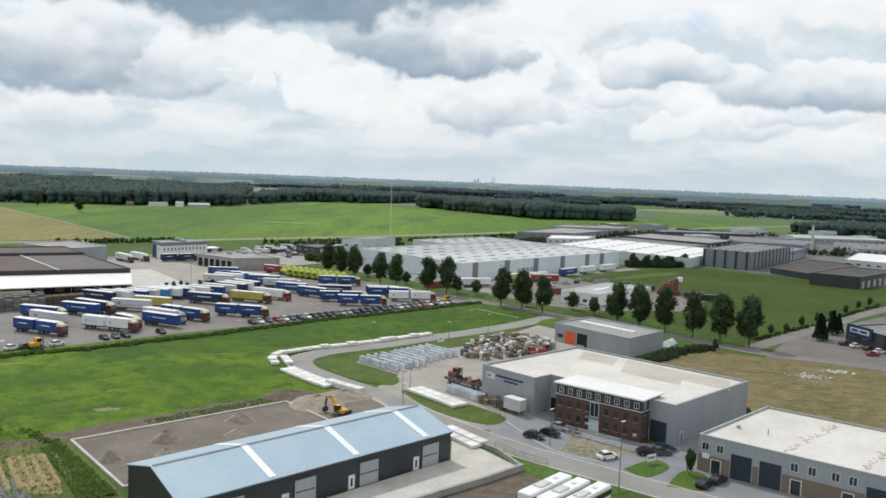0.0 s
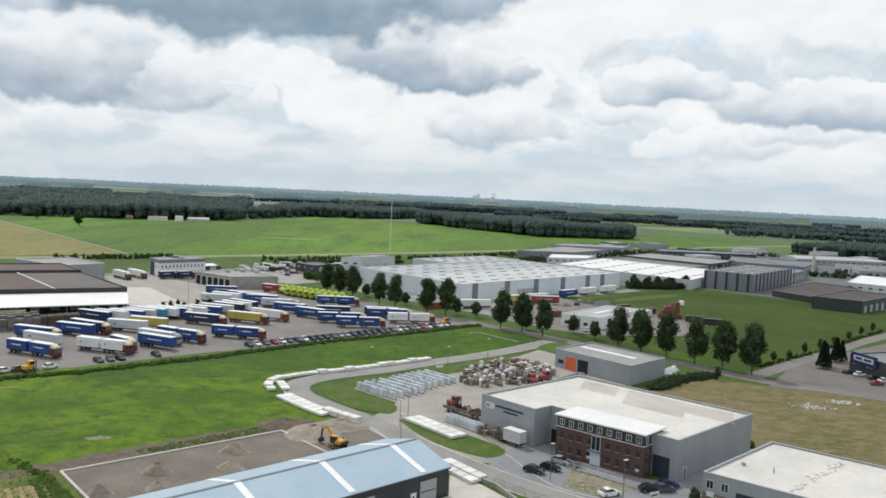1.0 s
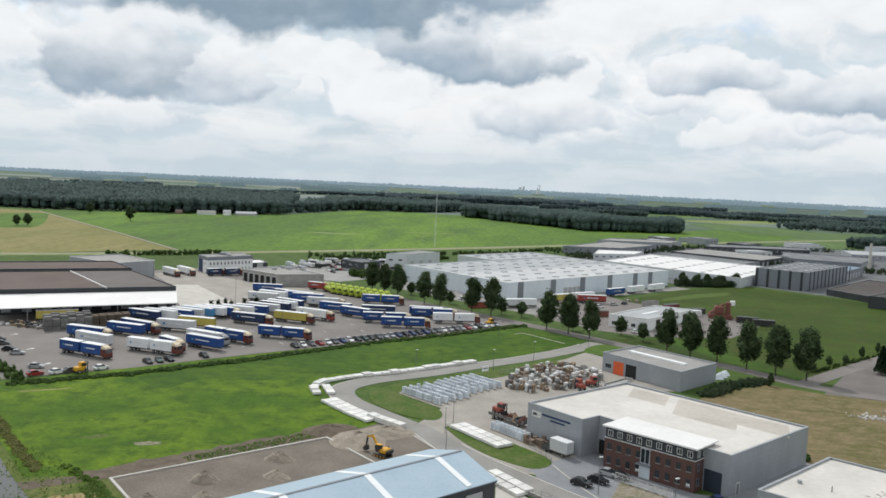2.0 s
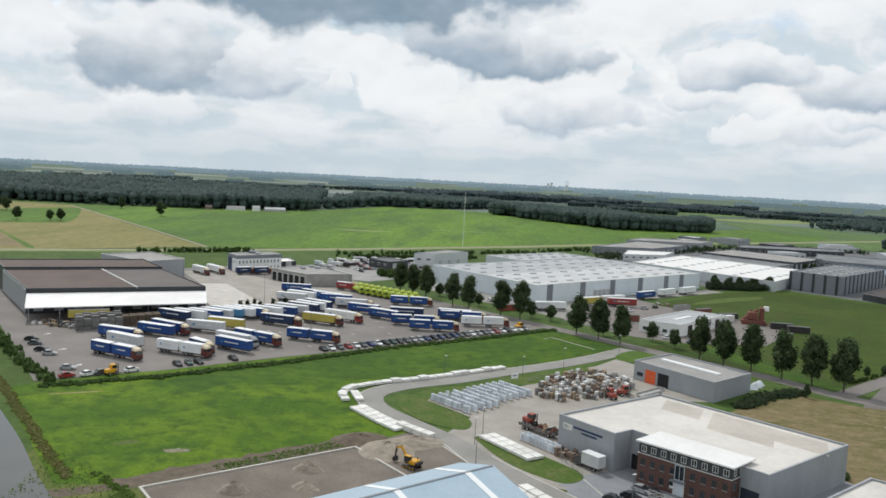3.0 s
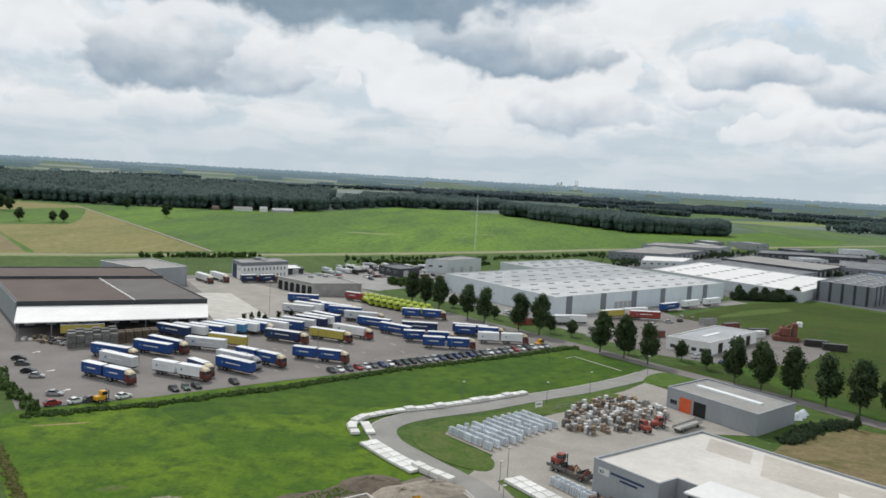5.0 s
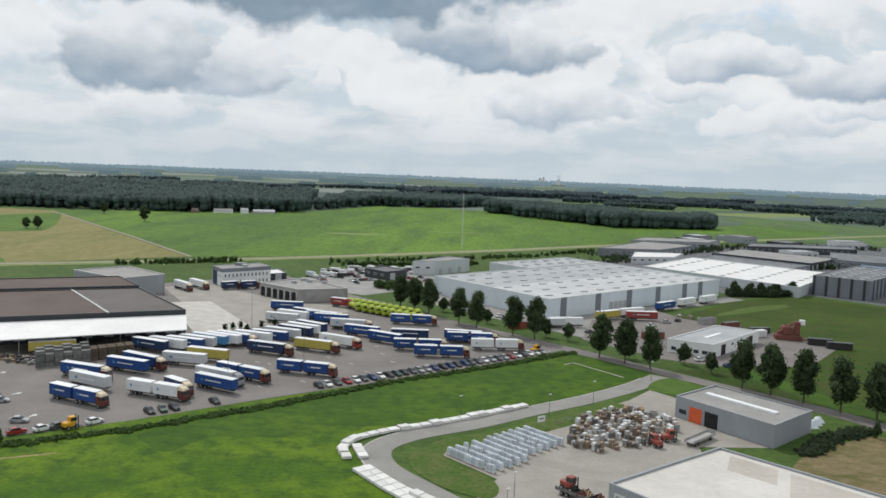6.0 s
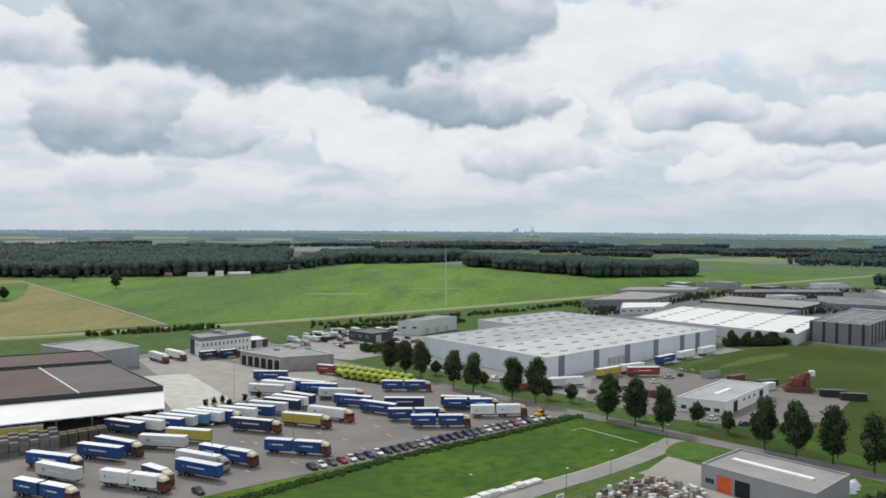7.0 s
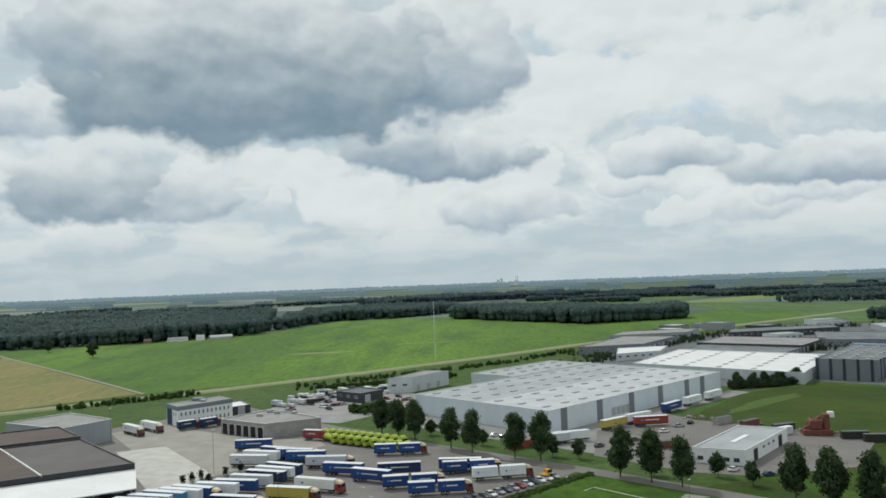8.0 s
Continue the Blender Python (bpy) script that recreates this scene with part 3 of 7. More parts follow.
def strip(bm, line, width, z0, z1):
    """A bar of that width along a line on the ground."""
    pts = [Vector(p) for p in line]
    left, right = [], []
    for k, p in enumerate(pts):
        d = (pts[min(k + 1, len(pts) - 1)] - pts[max(k - 1, 0)]).normalized()
        n = Vector((-d.y, d.x)) * width / 2
        left.append(p + n), right.append(p - n)
    for k in range(len(pts) - 1):
        v = [bm.verts.new((*p, z)) for z in (z0, z1) for p in (right[k], right[k + 1], left[k + 1], left[k])]
        for f in ((4, 5, 6, 7), (0, 1, 5, 4), (2, 3, 7, 6), (1, 2, 6, 5), (3, 0, 4, 7)):
            bm.faces.new([v[i] for i in f])
    return bm


def smooth_line(pts, n=6):
    """A curve through the given points."""
    out, p = [], [Vector(q) for q in pts]
    for k in range(len(p) - 1):
        a, b, c, d = p[max(k - 1, 0)], p[k], p[k + 1], p[min(k + 2, len(p) - 1)]
        for i in range(n):
            t = i / n
            out.append(tuple(0.5 * (2 * b + (c - a) * t + (2 * a - 5 * b + 4 * c - d) * t * t + (3 * b - a - 3 * c + d) * t**3)))
    return out + [tuple(p[-1])]


def quads(name, centres, sizes, rng, upright=0.0, out=None):
    """A mesh of loose leaf-like quads at the given centres."""
    n = len(centres)
    nor = rng.normal(size=(n, 3))
    nor[:, 2] *= 1 - upright
    if out is not None:
        nor = 0.28 * nor + out
    nor /= np.linalg.norm(nor, axis=1, keepdims=True) + 1e-9
    t1 = np.cross(nor, rng.normal(size=(n, 3)))
    if upright:
        t1 = np.stack([-nor[:, 1], nor[:, 0], 0 * nor[:, 0]], 1)
    t1 /= np.linalg.norm(t1, axis=1, keepdims=True) + 1e-9
    t2 = np.cross(nor, t1)
    s = np.asarray(sizes, float).reshape(-1, 1) * (0.7 + 0.6 * rng.random((n, 1))) / 2
    co = np.stack([centres - s * t1 - s * t2 * 0.8, centres + s * t1 - s * t2, centres + s * t1 * 0.8 + s * t2, centres - s * t1 + s * t2 * 0.7], 1).reshape(-1, 3)
    me = bpy.data.meshes.new(name)
    me.vertices.add(4 * n), me.loops.add(4 * n), me.polygons.add(n)
    me.vertices.foreach_set("co", co.astype(np.float32).ravel())
    me.loops.foreach_set("vertex_index", np.arange(4 * n, dtype=np.int32))
    me.polygons.foreach_set("loop_start", np.arange(0, 4 * n, 4, dtype=np.int32))
    me.update(calc_edges=True)
    return me


def in_poly(x, y, poly):
    inside = np.zeros(len(x), bool)
    for (x1, y1), (x2, y2) in zip(poly, poly[1:] + poly[:1]):
        hit = ((y1 > y) != (y2 > y)) & (x < (x2 - x1) * (y - y1) / (y2 - y1 + 1e-12) + x1)
        inside ^= hit
    return inside


def scatter(poly, n, rng):
    a = np.array(poly)
    lo, hi = a.min(0), a.max(0)
    got = np.zeros((0, 2))
    while len(got) < n:
        p = lo + rng.random((2 * n, 2)) * (hi - lo)
        got = np.concatenate([got, p[in_poly(p[:, 0], p[:, 1], poly)]])
    return got[:n]


# ---- the ground ----
bm = bmesh.new()
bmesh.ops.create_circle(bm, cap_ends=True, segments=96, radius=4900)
tagged(part("ground", bm, "land"), "flat farmland of green and straw fields, painted hazy towards the horizon", "ground", kind="structure")

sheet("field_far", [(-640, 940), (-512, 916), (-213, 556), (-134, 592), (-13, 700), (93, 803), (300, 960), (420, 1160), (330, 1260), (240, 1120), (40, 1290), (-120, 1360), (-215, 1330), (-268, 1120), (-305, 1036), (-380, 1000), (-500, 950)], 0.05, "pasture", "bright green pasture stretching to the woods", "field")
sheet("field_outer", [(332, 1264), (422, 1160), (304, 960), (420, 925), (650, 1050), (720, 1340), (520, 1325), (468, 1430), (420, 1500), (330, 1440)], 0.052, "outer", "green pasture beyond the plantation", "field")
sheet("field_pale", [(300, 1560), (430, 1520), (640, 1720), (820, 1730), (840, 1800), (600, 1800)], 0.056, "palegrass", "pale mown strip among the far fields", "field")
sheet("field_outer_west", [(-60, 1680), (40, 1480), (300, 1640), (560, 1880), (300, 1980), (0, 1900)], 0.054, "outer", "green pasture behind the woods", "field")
sheet("field_ripe", [(-512, 914), (-660, 930), (-740, 720), (-560, 470), (-312, 462), (-215, 554)], 0.06, "wheat", "ripening tan crop field beside the pasture", "field")
sheet("field_weedy", smooth_line([(-520, 790), (-490, 876), (-455, 832), (-392, 702), (-395, 670), (-440, 655), (-520, 790)], 4)[:-1], 0.075, "pasture", "weedy green corner between the crop fields", "field")
sheet("field_strip", [(-418, 625), (-412, 618), (-300, 486), (-294, 484), (-300, 494)], 0.076, "pasture", "green strip between two crop plots", "field")
sheet("field_fallow", [(-425, 640), (-304, 492), (-330, 478), (-460, 500), (-560, 640)], 0.074, "fallow", "pinkish brown fallow plot", "field")
sheet("field_east", [(45, 308), (95, 255), (117, 272), (195, 356), (240, 428), (180, 483), (156, 503), (112, 480), (66, 414), (100, 366), (72, 318)], 0.05, "field", "mown green field among the halls", "field")
sheet("meadow", [(-127, 196), (-101, 164), (-81, 140), (-64, 144), (-33, 175), (-14, 184), (-38, 203), (-43, 215), (-35, 232), (30, 290), (42, 304), (13, 326)], 0.05, "meadow", "lush bright green meadow beside the yard", "meadow")
ragged = random.Random(41)
north_edge = [(-80 + 100 * k / 14 + ragged.uniform(-4, 4), 206 + 62 * k / 14 + ragged.uniform(-5, 5)) for k in range(15)]
sheet("meadow_north", smooth_line([(-92, 213), *north_edge, (24, 286), (30, 291), (41, 304), (13, 325), (-6, 306), (-42, 270), (-72, 238), (-92, 213)], 3)[:-1], 0.055, "rank", "darker rank grass in the northern meadow", "meadow")
sheet("dry_field", [(63, 233), (84, 248), (97, 240), (132, 230), (125, 190), (98, 165), (78, 158), (68, 178), (42, 202), (50, 212)], 0.05, "straw", "dry straw-coloured grass plot", "field")
sheet("rough_plot", [(-92, 160), (-66, 142), (-48, 119), (-40, 108), (-60, 80), (-110, 120)], 0.04, "rough", "rough weedy ground with dry stalks", "ground")
sheet("yard", [(-123, 203), (-98, 222.5), (-73, 247), (-42, 275), (-5, 310.5), (11, 330), (-20, 356), (-48, 386), (-68, 405), (-90, 436), (-128, 470), (-160, 462), (-215, 400), (-245, 360), (-175, 268)], 0.06, "asphalt", "worn grey asphalt lorry yard", "yard")
sheet("pale_yard", [(-112, 330), (-96, 352), (-76, 384), (-82, 398), (-104, 400), (-127, 417), (-150, 434), (-160, 445), (-176, 425), (-150, 385), (-122, 330)], 0.09, "paving", "pale sandy paved part of the yard", "yard")
sheet("pale_apron", [(-120, 322), (-111, 326), (-106, 342), (-140, 392), (-156, 384)], 0.12, "concrete", "pale concrete apron beside the brown hall", "yard")
sheet("sand_lot", [(-33, 173), (-12, 149), (-2, 152), (-6, 164), (-15, 181), (-22, 187)], 0.055, "sandy", "bare sandy building plot", "ground")
sheet("house_yard", [(20, 352), (45, 325), (62, 318), (95, 325), (116, 358), (112, 376), (70, 412), (62, 430), (28, 396)], 0.06, "asphalt", "grey paved yard round the white workshop", "yard")
sheet("hall_apron", [(-56, 446), (-47, 419), (-13, 386), (7, 368), (23, 353), (30, 397), (60, 427), (116, 482), (108, 490), (20, 404), (-44, 447)], 0.058, "road", "grey paved apron before the distribution hall", "yard")
sheet("far_lot", [(-122, 470), (-98, 440), (-78, 432), (-50, 470), (-36, 500), (-75, 545), (-110, 530)], 0.065, "roofgrey", "grey paved lot full of parked vehicles", "yard")
sheet("estate_ground", [(90, 560), (116, 490), (160, 512), (250, 430), (420, 560), (520, 800), (330, 940), (150, 800), (60, 650), (20, 590)], 0.045, "roofdark", "grey paving between the far halls", "yard")
sheet("east_yard", [(97, 240), (116, 271), (140, 296), (200, 350), (260, 330), (230, 240), (160, 215), (132, 231)], 0.055, "eastpaving", "grey paved yard of the eastern firms", "yard")

main_line = smooth_line([(-140, 492), (-104, 448), (-82, 424), (-58, 401), (-34, 375), (-8, 352), (17, 329), (36, 310), (58, 289), (80, 269), (98, 248), (125, 233), (170, 205), (230, 170)])
road = part("road_main", strip(bmesh.new(), main_line, 7.0, 0.0, 0.09), "asphalt")
tagged(road, "grey asphalt road lined with trees", "road", kind="structure")
spur = part("road_spur", strip(bmesh.new(), [(96, 252), (117, 275), (140, 299), (168, 330), (200, 362), (250, 420)], 6.0, 0.0, 0.085), "asphalt")
tagged(spur, "pale side road along the green field", "road", kind="structure")
loop_line = smooth_line([(40, 299), (30, 284), (14, 266), (-2, 251), (-16, 237), (-30, 225.5), (-36.5, 215), (-34, 204), (-24, 192.5), (-13, 181), (-4, 168), (5, 157.5), (16, 146), (27, 137), (36, 130), (50, 119), (66, 106), (90, 88)])
loop = part("road_loop", strip(bmesh.new(), loop_line, 6.6, 0.0, 0.1), "road")
tagged(loop, "grey road bending round the stone yard", "road", kind="structure")
sheet("stone_yard", [(-15, 186), (1, 160), (12, 158), (15, 167), (20.7, 170.4), (11, 181), (35, 206), (37, 230), (55, 233), (36, 255), (44, 268), (34, 281), (26, 268), (12, 252), (0, 240), (-12, 226), (-23, 214), (-10, 201)], 0.07, "paving", "pale paved storage yard", "yard")
sheet("car_park", [(14.6, 166.8), (20.6, 170.3), (24.6, 166), (40, 153.6), (46, 152.5), (47, 140), (77, 116), (68, 104), (50, 117.5), (36, 128.5), (27, 135.5), (16, 144.8), (10.8, 151.5), (10.8, 161)], 0.075, "bluepaving", "blue-grey paved car park before the offices", "yard")
sheet("hall_yard", [(46, 153.5), (46, 139), (53, 146), (73, 171), (68, 177), (40, 160)], 0.071, "bluepaving", "blue-grey paving between the hall and the units", "yard")
sheet("office_yard", [(9, 160), (14, 166.5), (22, 172), (26, 176), (34, 176), (28, 164), (18, 158)], 0.0735, "bluepaving", "blue-grey paving round the offices", "yard")
sheet("forecourt", [(47, 139.8), (76, 116), (66, 106), (36, 131), (42, 139.5)], 0.072, "concrete", "pale concrete forecourt", "yard")
verge_poly = smooth_line([(-29.5, 211), (-27.5, 203), (-20, 194), (-11, 190.5), (-10.5, 199.5), (-22, 213), (-14, 221), (-1, 232), (14, 248), (24, 262), (18, 262), (3, 247), (-12, 232.5), (-24, 222), (-29.5, 211)], 4)[:-1]
sheet("verge_oval", verge_poly, 0.13, "wornverge", "worn grass verge inside the bend", "verge", 0.1)
sheet("verge_front", smooth_line([(-8.5, 185.5), (-4.5, 187), (7, 176.5), (14.5, 167), (10.5, 161.5), (2, 167.5), (-4, 176), (-8.5, 185.5)], 4)[:-1], 0.13, "wornverge", "worn grass verge with white slabs on it", "verge", 0.1)
sheet("verge_corner", smooth_line([(33, 281), (40, 277), (62, 276), (52, 288), (43, 297), (36, 290), (33, 281)], 4)[:-1], 0.12, "verge", "mown grass corner by the junction", "verge", 0.1)
sheet("verge_garden", smooth_line([(39, 130.8), (44, 138.5), (47.5, 136.5), (45.5, 129.5), (39, 130.8)], 4)[:-1], 0.13, "verge", "small mown lawn with shrubs", "verge", 0.1)
sheet("verge_drive", smooth_line([(33.5, 138.5), (40, 144), (42, 140), (36.5, 134.5), (33.5, 138.5)], 4)[:-1], 0.13, "verge", "small strip of lawn with a sign", "verge", 0.1)
for x, y, w, d, turn, mat, label in ((-67.7, 161.6, 3.0, 1.3, 0.3, "gravel", "bare grey rubble patch in the meadow"), (-79, 164, 3.0, 1.4, 0.6, "wornverge", "worn olive patch in the meadow"), (-107.5, 195.8, 6.5, 0.55, 0.5, "stubble", "dry pale strip at the meadow's edge"), (-151, 788, 30, 8, 0.1, "palegrass", "pale dry patch in the pasture"), (-60, 860, 30, 5, 0.2, "palegrass", "pale dry patch in the pasture"), (112, 450, 34, 5, 0.75, "wornverge", "dry olive strip before the hall")):
    ragged = random.Random(int(x))
    blot = []
    for k in range(18):
        a, r = k * math.tau / 18, ragged.uniform(0.7, 1.15)
        u, v = w * r * math.cos(a), d * r * math.sin(a)
        blot.append((x + u * math.cos(turn) - v * math.sin(turn), y + u * math.sin(turn) + v * math.cos(turn)))
    sheet("bare_patch", smooth_line(blot + blot[:1], 3)[:-1], 0.066, mat, label, "ground")
sheet("straw_plot", [(-72.2, 132.4), (-67.2, 134.9), (-58.4, 121.8), (-56.1, 117.5), (-62.5, 116.9), (-67.2, 123.2)], 0.055, "stubble", "plot of dry straw-coloured stalks", "ground")
sheet("ditch_soil", [(-86, 131), (-77, 134.6), (-70, 139.6), (-65.6, 142.4), (-66.6, 144.6), (-71, 142.6), (-78, 138.4), (-88, 134.6)], 0.06, "soil", "dark bare soil between the meadow and the rough plot", "ground")
sheet("gravel_strip", [(23.5, 147), (30.5, 142.5), (38, 148), (27, 157.5)], 0.095, "gravel", "dry gravelly strip with weeds", "ground")
sheet("verge_south", [(14, 143), (20, 139.5), (28, 133), (33, 128.5), (28, 125), (19, 131), (13, 137)], 0.08, "verge", "grass verge beside the road", "verge")
sheet("soil_lot", [(15, 137), (28, 126), (18, 108), (-6, 112), (2, 122)], 0.065, "soil", "bare brown earth lot", "ground")
sheet("bund", [(62, 318), (72, 316), (100, 258), (92, 252)], 0.07, "rank", "grass shoulder of the road", "verge")

for name, line in (("kerb_car_park", [(14.5, 164.5), (22, 147.2), (31, 141.4)]), ("kerb_lot", [(-15, 180), (-6, 164), (2, 153)])):
    tagged(part(name, strip(bmesh.new(), smooth_line(line), 0.25, 0.0, 0.16), "concrete"), "pale concrete kerb", "kerb", kind="structure")


def offset(line, d):
    """The line moved sideways by d."""
    pts, out = [Vector(p) for p in line], []
    for k, p in enumerate(pts):
        e = (pts[min(k + 1, len(pts) - 1)] - pts[max(k - 1, 0)]).normalized()
        out.append((p.x - e.y * d, p.y + e.x * d))
    return out


tagged(part("kerb_west", strip(bmesh.new(), offset(loop_line, -3.45)[3:92], 0.3, 0.0, 0.15), "concrete"), "pale concrete kerb", "kerb", kind="structure")
tagged(part("kerb_east", strip(bmesh.new(), offset(loop_line, 3.45)[58:96], 0.3, 0.0, 0.15), "concrete"), "pale concrete kerb", "kerb", kind="structure")
tagged(part("path", strip(bmesh.new(), [(10.5, 307.5), (13.6, 311), (19, 305), (28, 294.5)], 0.45, 0.0, 0.1), "concrete"), "pale narrow path round the grass corner", "path", kind="structure")

water = part("water", strip(bmesh.new(), smooth_line([(-30, 78), (-63, 113), (-87, 138.5), (-104, 159), (-129, 187), (-160, 224), (-240, 316), (-330, 420)]), 8.0, 0.0, 0.09), "water")
tagged(water, "still dark canal water", "canal", kind="structure")
track = part("farm_track", strip(bmesh.new(), smooth_line([(-560, 320), (-312, 466), (-230, 519), (-134, 591), (-13, 699), (93, 802), (330, 1010), (600, 1250)]), 5.5, 0.0, 0.12), "sand")
tagged(part("track_verge", strip(bmesh.new(), smooth_line([(-560, 317), (-312, 463), (-230, 516), (-134, 588), (-13, 696), (93, 799), (330, 1007), (600, 1247)]), 16.0, 0.0, 0.09), "palegrass"), "pale dry verge of the farm track", "verge", kind="structure")
tagged(track, "pale farm track along the pasture", "track", kind="structure")
part_edge = part("field_edge", strip(bmesh.new(), [(-213, 555), (-300, 662), (-512, 915)], 2.5, 0.0, 0.11), "sand")
tagged(part_edge, "pale sandy strip between two fields", "track", kind="structure")

# the foundation: a slab within a raised white rim
slab_poly = [(-48.2, 120.5), (-13, 150.5), (-32.8, 172.7), (-66, 141.6)]
slab = tagged(part("foundation", prism(bmesh.new(), inset(slab_poly, 0.35), 0.0, 0.1), "sandy"), "brown sand-filled foundation within a pale concrete rim", "foundation", kind="structure")
part("rim", ring(bmesh.new(), slab_poly, 0.5, 0.0, 0.35), "concrete", slab)

# ---- buildings ----
kept = {}


def once(key, make):
    """One mesh for all alike pieces."""
    if key not in kept:
        bm = make()
        me = bpy.data.meshes.new(str(key[0]))
        bm.to_mesh(me)
        bm.free()
        kept[key] = me
    return kept[key]


def house(name, label, poly, h, wall, roof, parapet=0.35, category="building", coping="frame", group=""):
    ox, oy = poly[0]
    th = thing(name, label, category, pose(ox, oy, 0), group)
    loc = [(x - ox, y - oy) for x, y in poly]
    part("wall", ring(bmesh.new(), loc, 0.3, 0.0, h), wall, th)
    part("roof", prism(bmesh.new(), inset(loc, 0.31), h - parapet - 0.25, h - parapet), roof, th)
    part("coping", ring(bmesh.new(), inset(loc, -0.06), 0.42, h + 0.004, h + 0.12), coping, th)
    return th, loc


def window(th, p, q, s, z, w, h, fr="frame", bars=1):
    def ringed():
        bm = bmesh.new()
        t = 0.09
        box(bm, -w / 2, w / 2, -0.07, 0.05, 0, t), box(bm, -w / 2, w / 2, -0.07, 0.05, h - t, h)
        box(bm, -w / 2, -w / 2 + t, -0.07, 0.05, t, h - t), box(bm, w / 2 - t, w / 2, -0.07, 0.05, t, h - t)
        for k in range(1, bars + 1):
            x = -w / 2 + w * k / (bars + 1)
            box(bm, x - 0.04, x + 0.04, -0.06, 0.04, t, h - t)
        return bm

    ob = hang("window", once(("window_frame", w, h, bars, fr), ringed), fr, th, "", on_wall(p, q, s, z))
    hang("pane", once(("pane", w, h), lambda: boxed(-w / 2 + 0.05, w / 2 - 0.05, -0.03, 0.04, 0.05, h - 0.05)), "glass", ob)
    return ob


def door(th, p, q, s, w, h, material, label="", fr="frame", z=0.0, name="door"):
    def leafs():
        return boxed(-w / 2, w / 2, -0.05, 0.1, 0.0, h - 0.01)

    def jambs():
        bm = bmesh.new()
        box(bm, -w / 2 - 0.15, -w / 2, -0.09, 0.06, 0, h + 0.15), box(bm, w / 2, w / 2 + 0.15, -0.09, 0.06, 0, h + 0.15)
        return box(bm, -w / 2, w / 2, -0.09, 0.06, h, h + 0.15)

    ob = hang(name, once(("door", w, h, material), leafs), material, th, label, on_wall(p, q, s, z))
    hang("door_frame", once(("door_frame", w, h, fr), jambs), fr, ob)
    return ob


def bars(th, p, q, s, z, rows, material="white", proud=0.0):
    """Unreadable lettering as plain bars: rows of (offset along, offset up, length, height)."""
    for x, dz, w, h in rows:
        hang("sign_bar", once(("sign_bar", w, h, proud), lambda: boxed(0, w, -0.04 - proud, 0.01 - proud, 0, h)), material, th, "", on_wall(p, q, s + x, z + dz))


# the dark shed with its blue-grey gabled roof
shed_poly = [(-33.9, 103.4), (2.7, 139.8), (-9.6, 153.4), (-46.0, 117.0)]
shed, loc = house("workshop_shed", "anthracite metal workshop with blue-grey gabled roof", shed_poly, 5.1, "claddark", "roofdark", 0.3, coping="claddark")
fl, fr_, br_, bl = loc
mid = lambda a, b, t=0.5: (a[0] + (b[0] - a[0]) * t, a[1] + (b[1] - a[1]) * t)
ml, mr = mid(fl, bl), mid(fr_, br_)


def slope(e0, e1, r0, r1, ze, zr, t=0.14, out=0.35):
    """A roof slope as a slab, from its eave to its ridge."""
    n = Vector((e0[0] - r0[0], e0[1] - r0[1])).normalized() * out
    d = Vector((e1[0] - e0[0], e1[1] - e0[1])).normalized() * out
    k = (zr - ze) / span(e0, r0) * out
    lo = [(e0[0] + n.x - d.x, e0[1] + n.y - d.y, ze - k), (e1[0] + n.x + d.x, e1[1] + n.y + d.y, ze - k), (r1[0] + d.x, r1[1] + d.y, zr), (r0[0] - d.x, r0[1] - d.y, zr)]
    pts = lo + [(x, y, z + t) for x, y, z in lo]
    return shell(bmesh.new(), pts, ((3, 2, 1, 0), (4, 5, 6, 7), (0, 1, 5, 4), (1, 2, 6, 5), (2, 3, 7, 6), (3, 0, 4, 7)))


def wedge(a, b, c):
    """The triangle of a gable, a hand thick."""
    d = Vector((fr_[0] - fl[0], fr_[1] - fl[1])).normalized() * 0.12
    pts = [(p[0] + k * d.x, p[1] + k * d.y, z) for k in (-1, 1) for p, z in ((a, 5.1), (b, 5.1), (c, 7.55))]
    return shell(bmesh.new(), pts, ((0, 1, 2), (5, 4, 3), (0, 3, 4, 1), (1, 4, 5, 2), (2, 5, 3, 0)))


part("roof_slope", slope(fl, fr_, ml, mr, 5.2, 7.6), "roofblue", shed, "blue-grey profiled roof sheet")
part("roof_slope", slope(br_, bl, mr, ml, 5.2, 7.6), "roofblue", shed, "blue-grey profiled roof sheet")
for a, b, c in ((fl, bl, ml), (fr_, br_, mr)):
    part("gable", wedge(a, b, c), "claddark", shed)
part("ridge_cap", strip(bmesh.new(), [ml, mr], 0.5, 7.68, 7.8), "cladmid", shed)
for t in (0.285, 0.59, 0.885):
    for side, (e0, e1) in enumerate(((fl, fr_), (bl, br_))):
        a, r = mid(e0, e1, t), mid(ml, mr, t)
        a = mid(r, a, 0.99)
        d = Vector((e1[0] - e0[0], e1[1] - e0[1])).normalized() * 0.62
        lo = [(a[0] - d.x, a[1] - d.y, 5.4), (a[0] + d.x, a[1] + d.y, 5.4), (r[0] + d.x, r[1] + d.y, 7.75), (r[0] - d.x, r[1] - d.y, 7.75)]
        pts = lo + [(x, y, z + 0.06) for x, y, z in lo]
        part("skylight_strip", shell(bmesh.new(), pts, ((3, 2, 1, 0), (4, 5, 6, 7), (0, 1, 5, 4), (1, 2, 6, 5), (2, 3, 7, 6), (3, 0, 4, 7))), "skylight", shed, "white translucent roof strip")
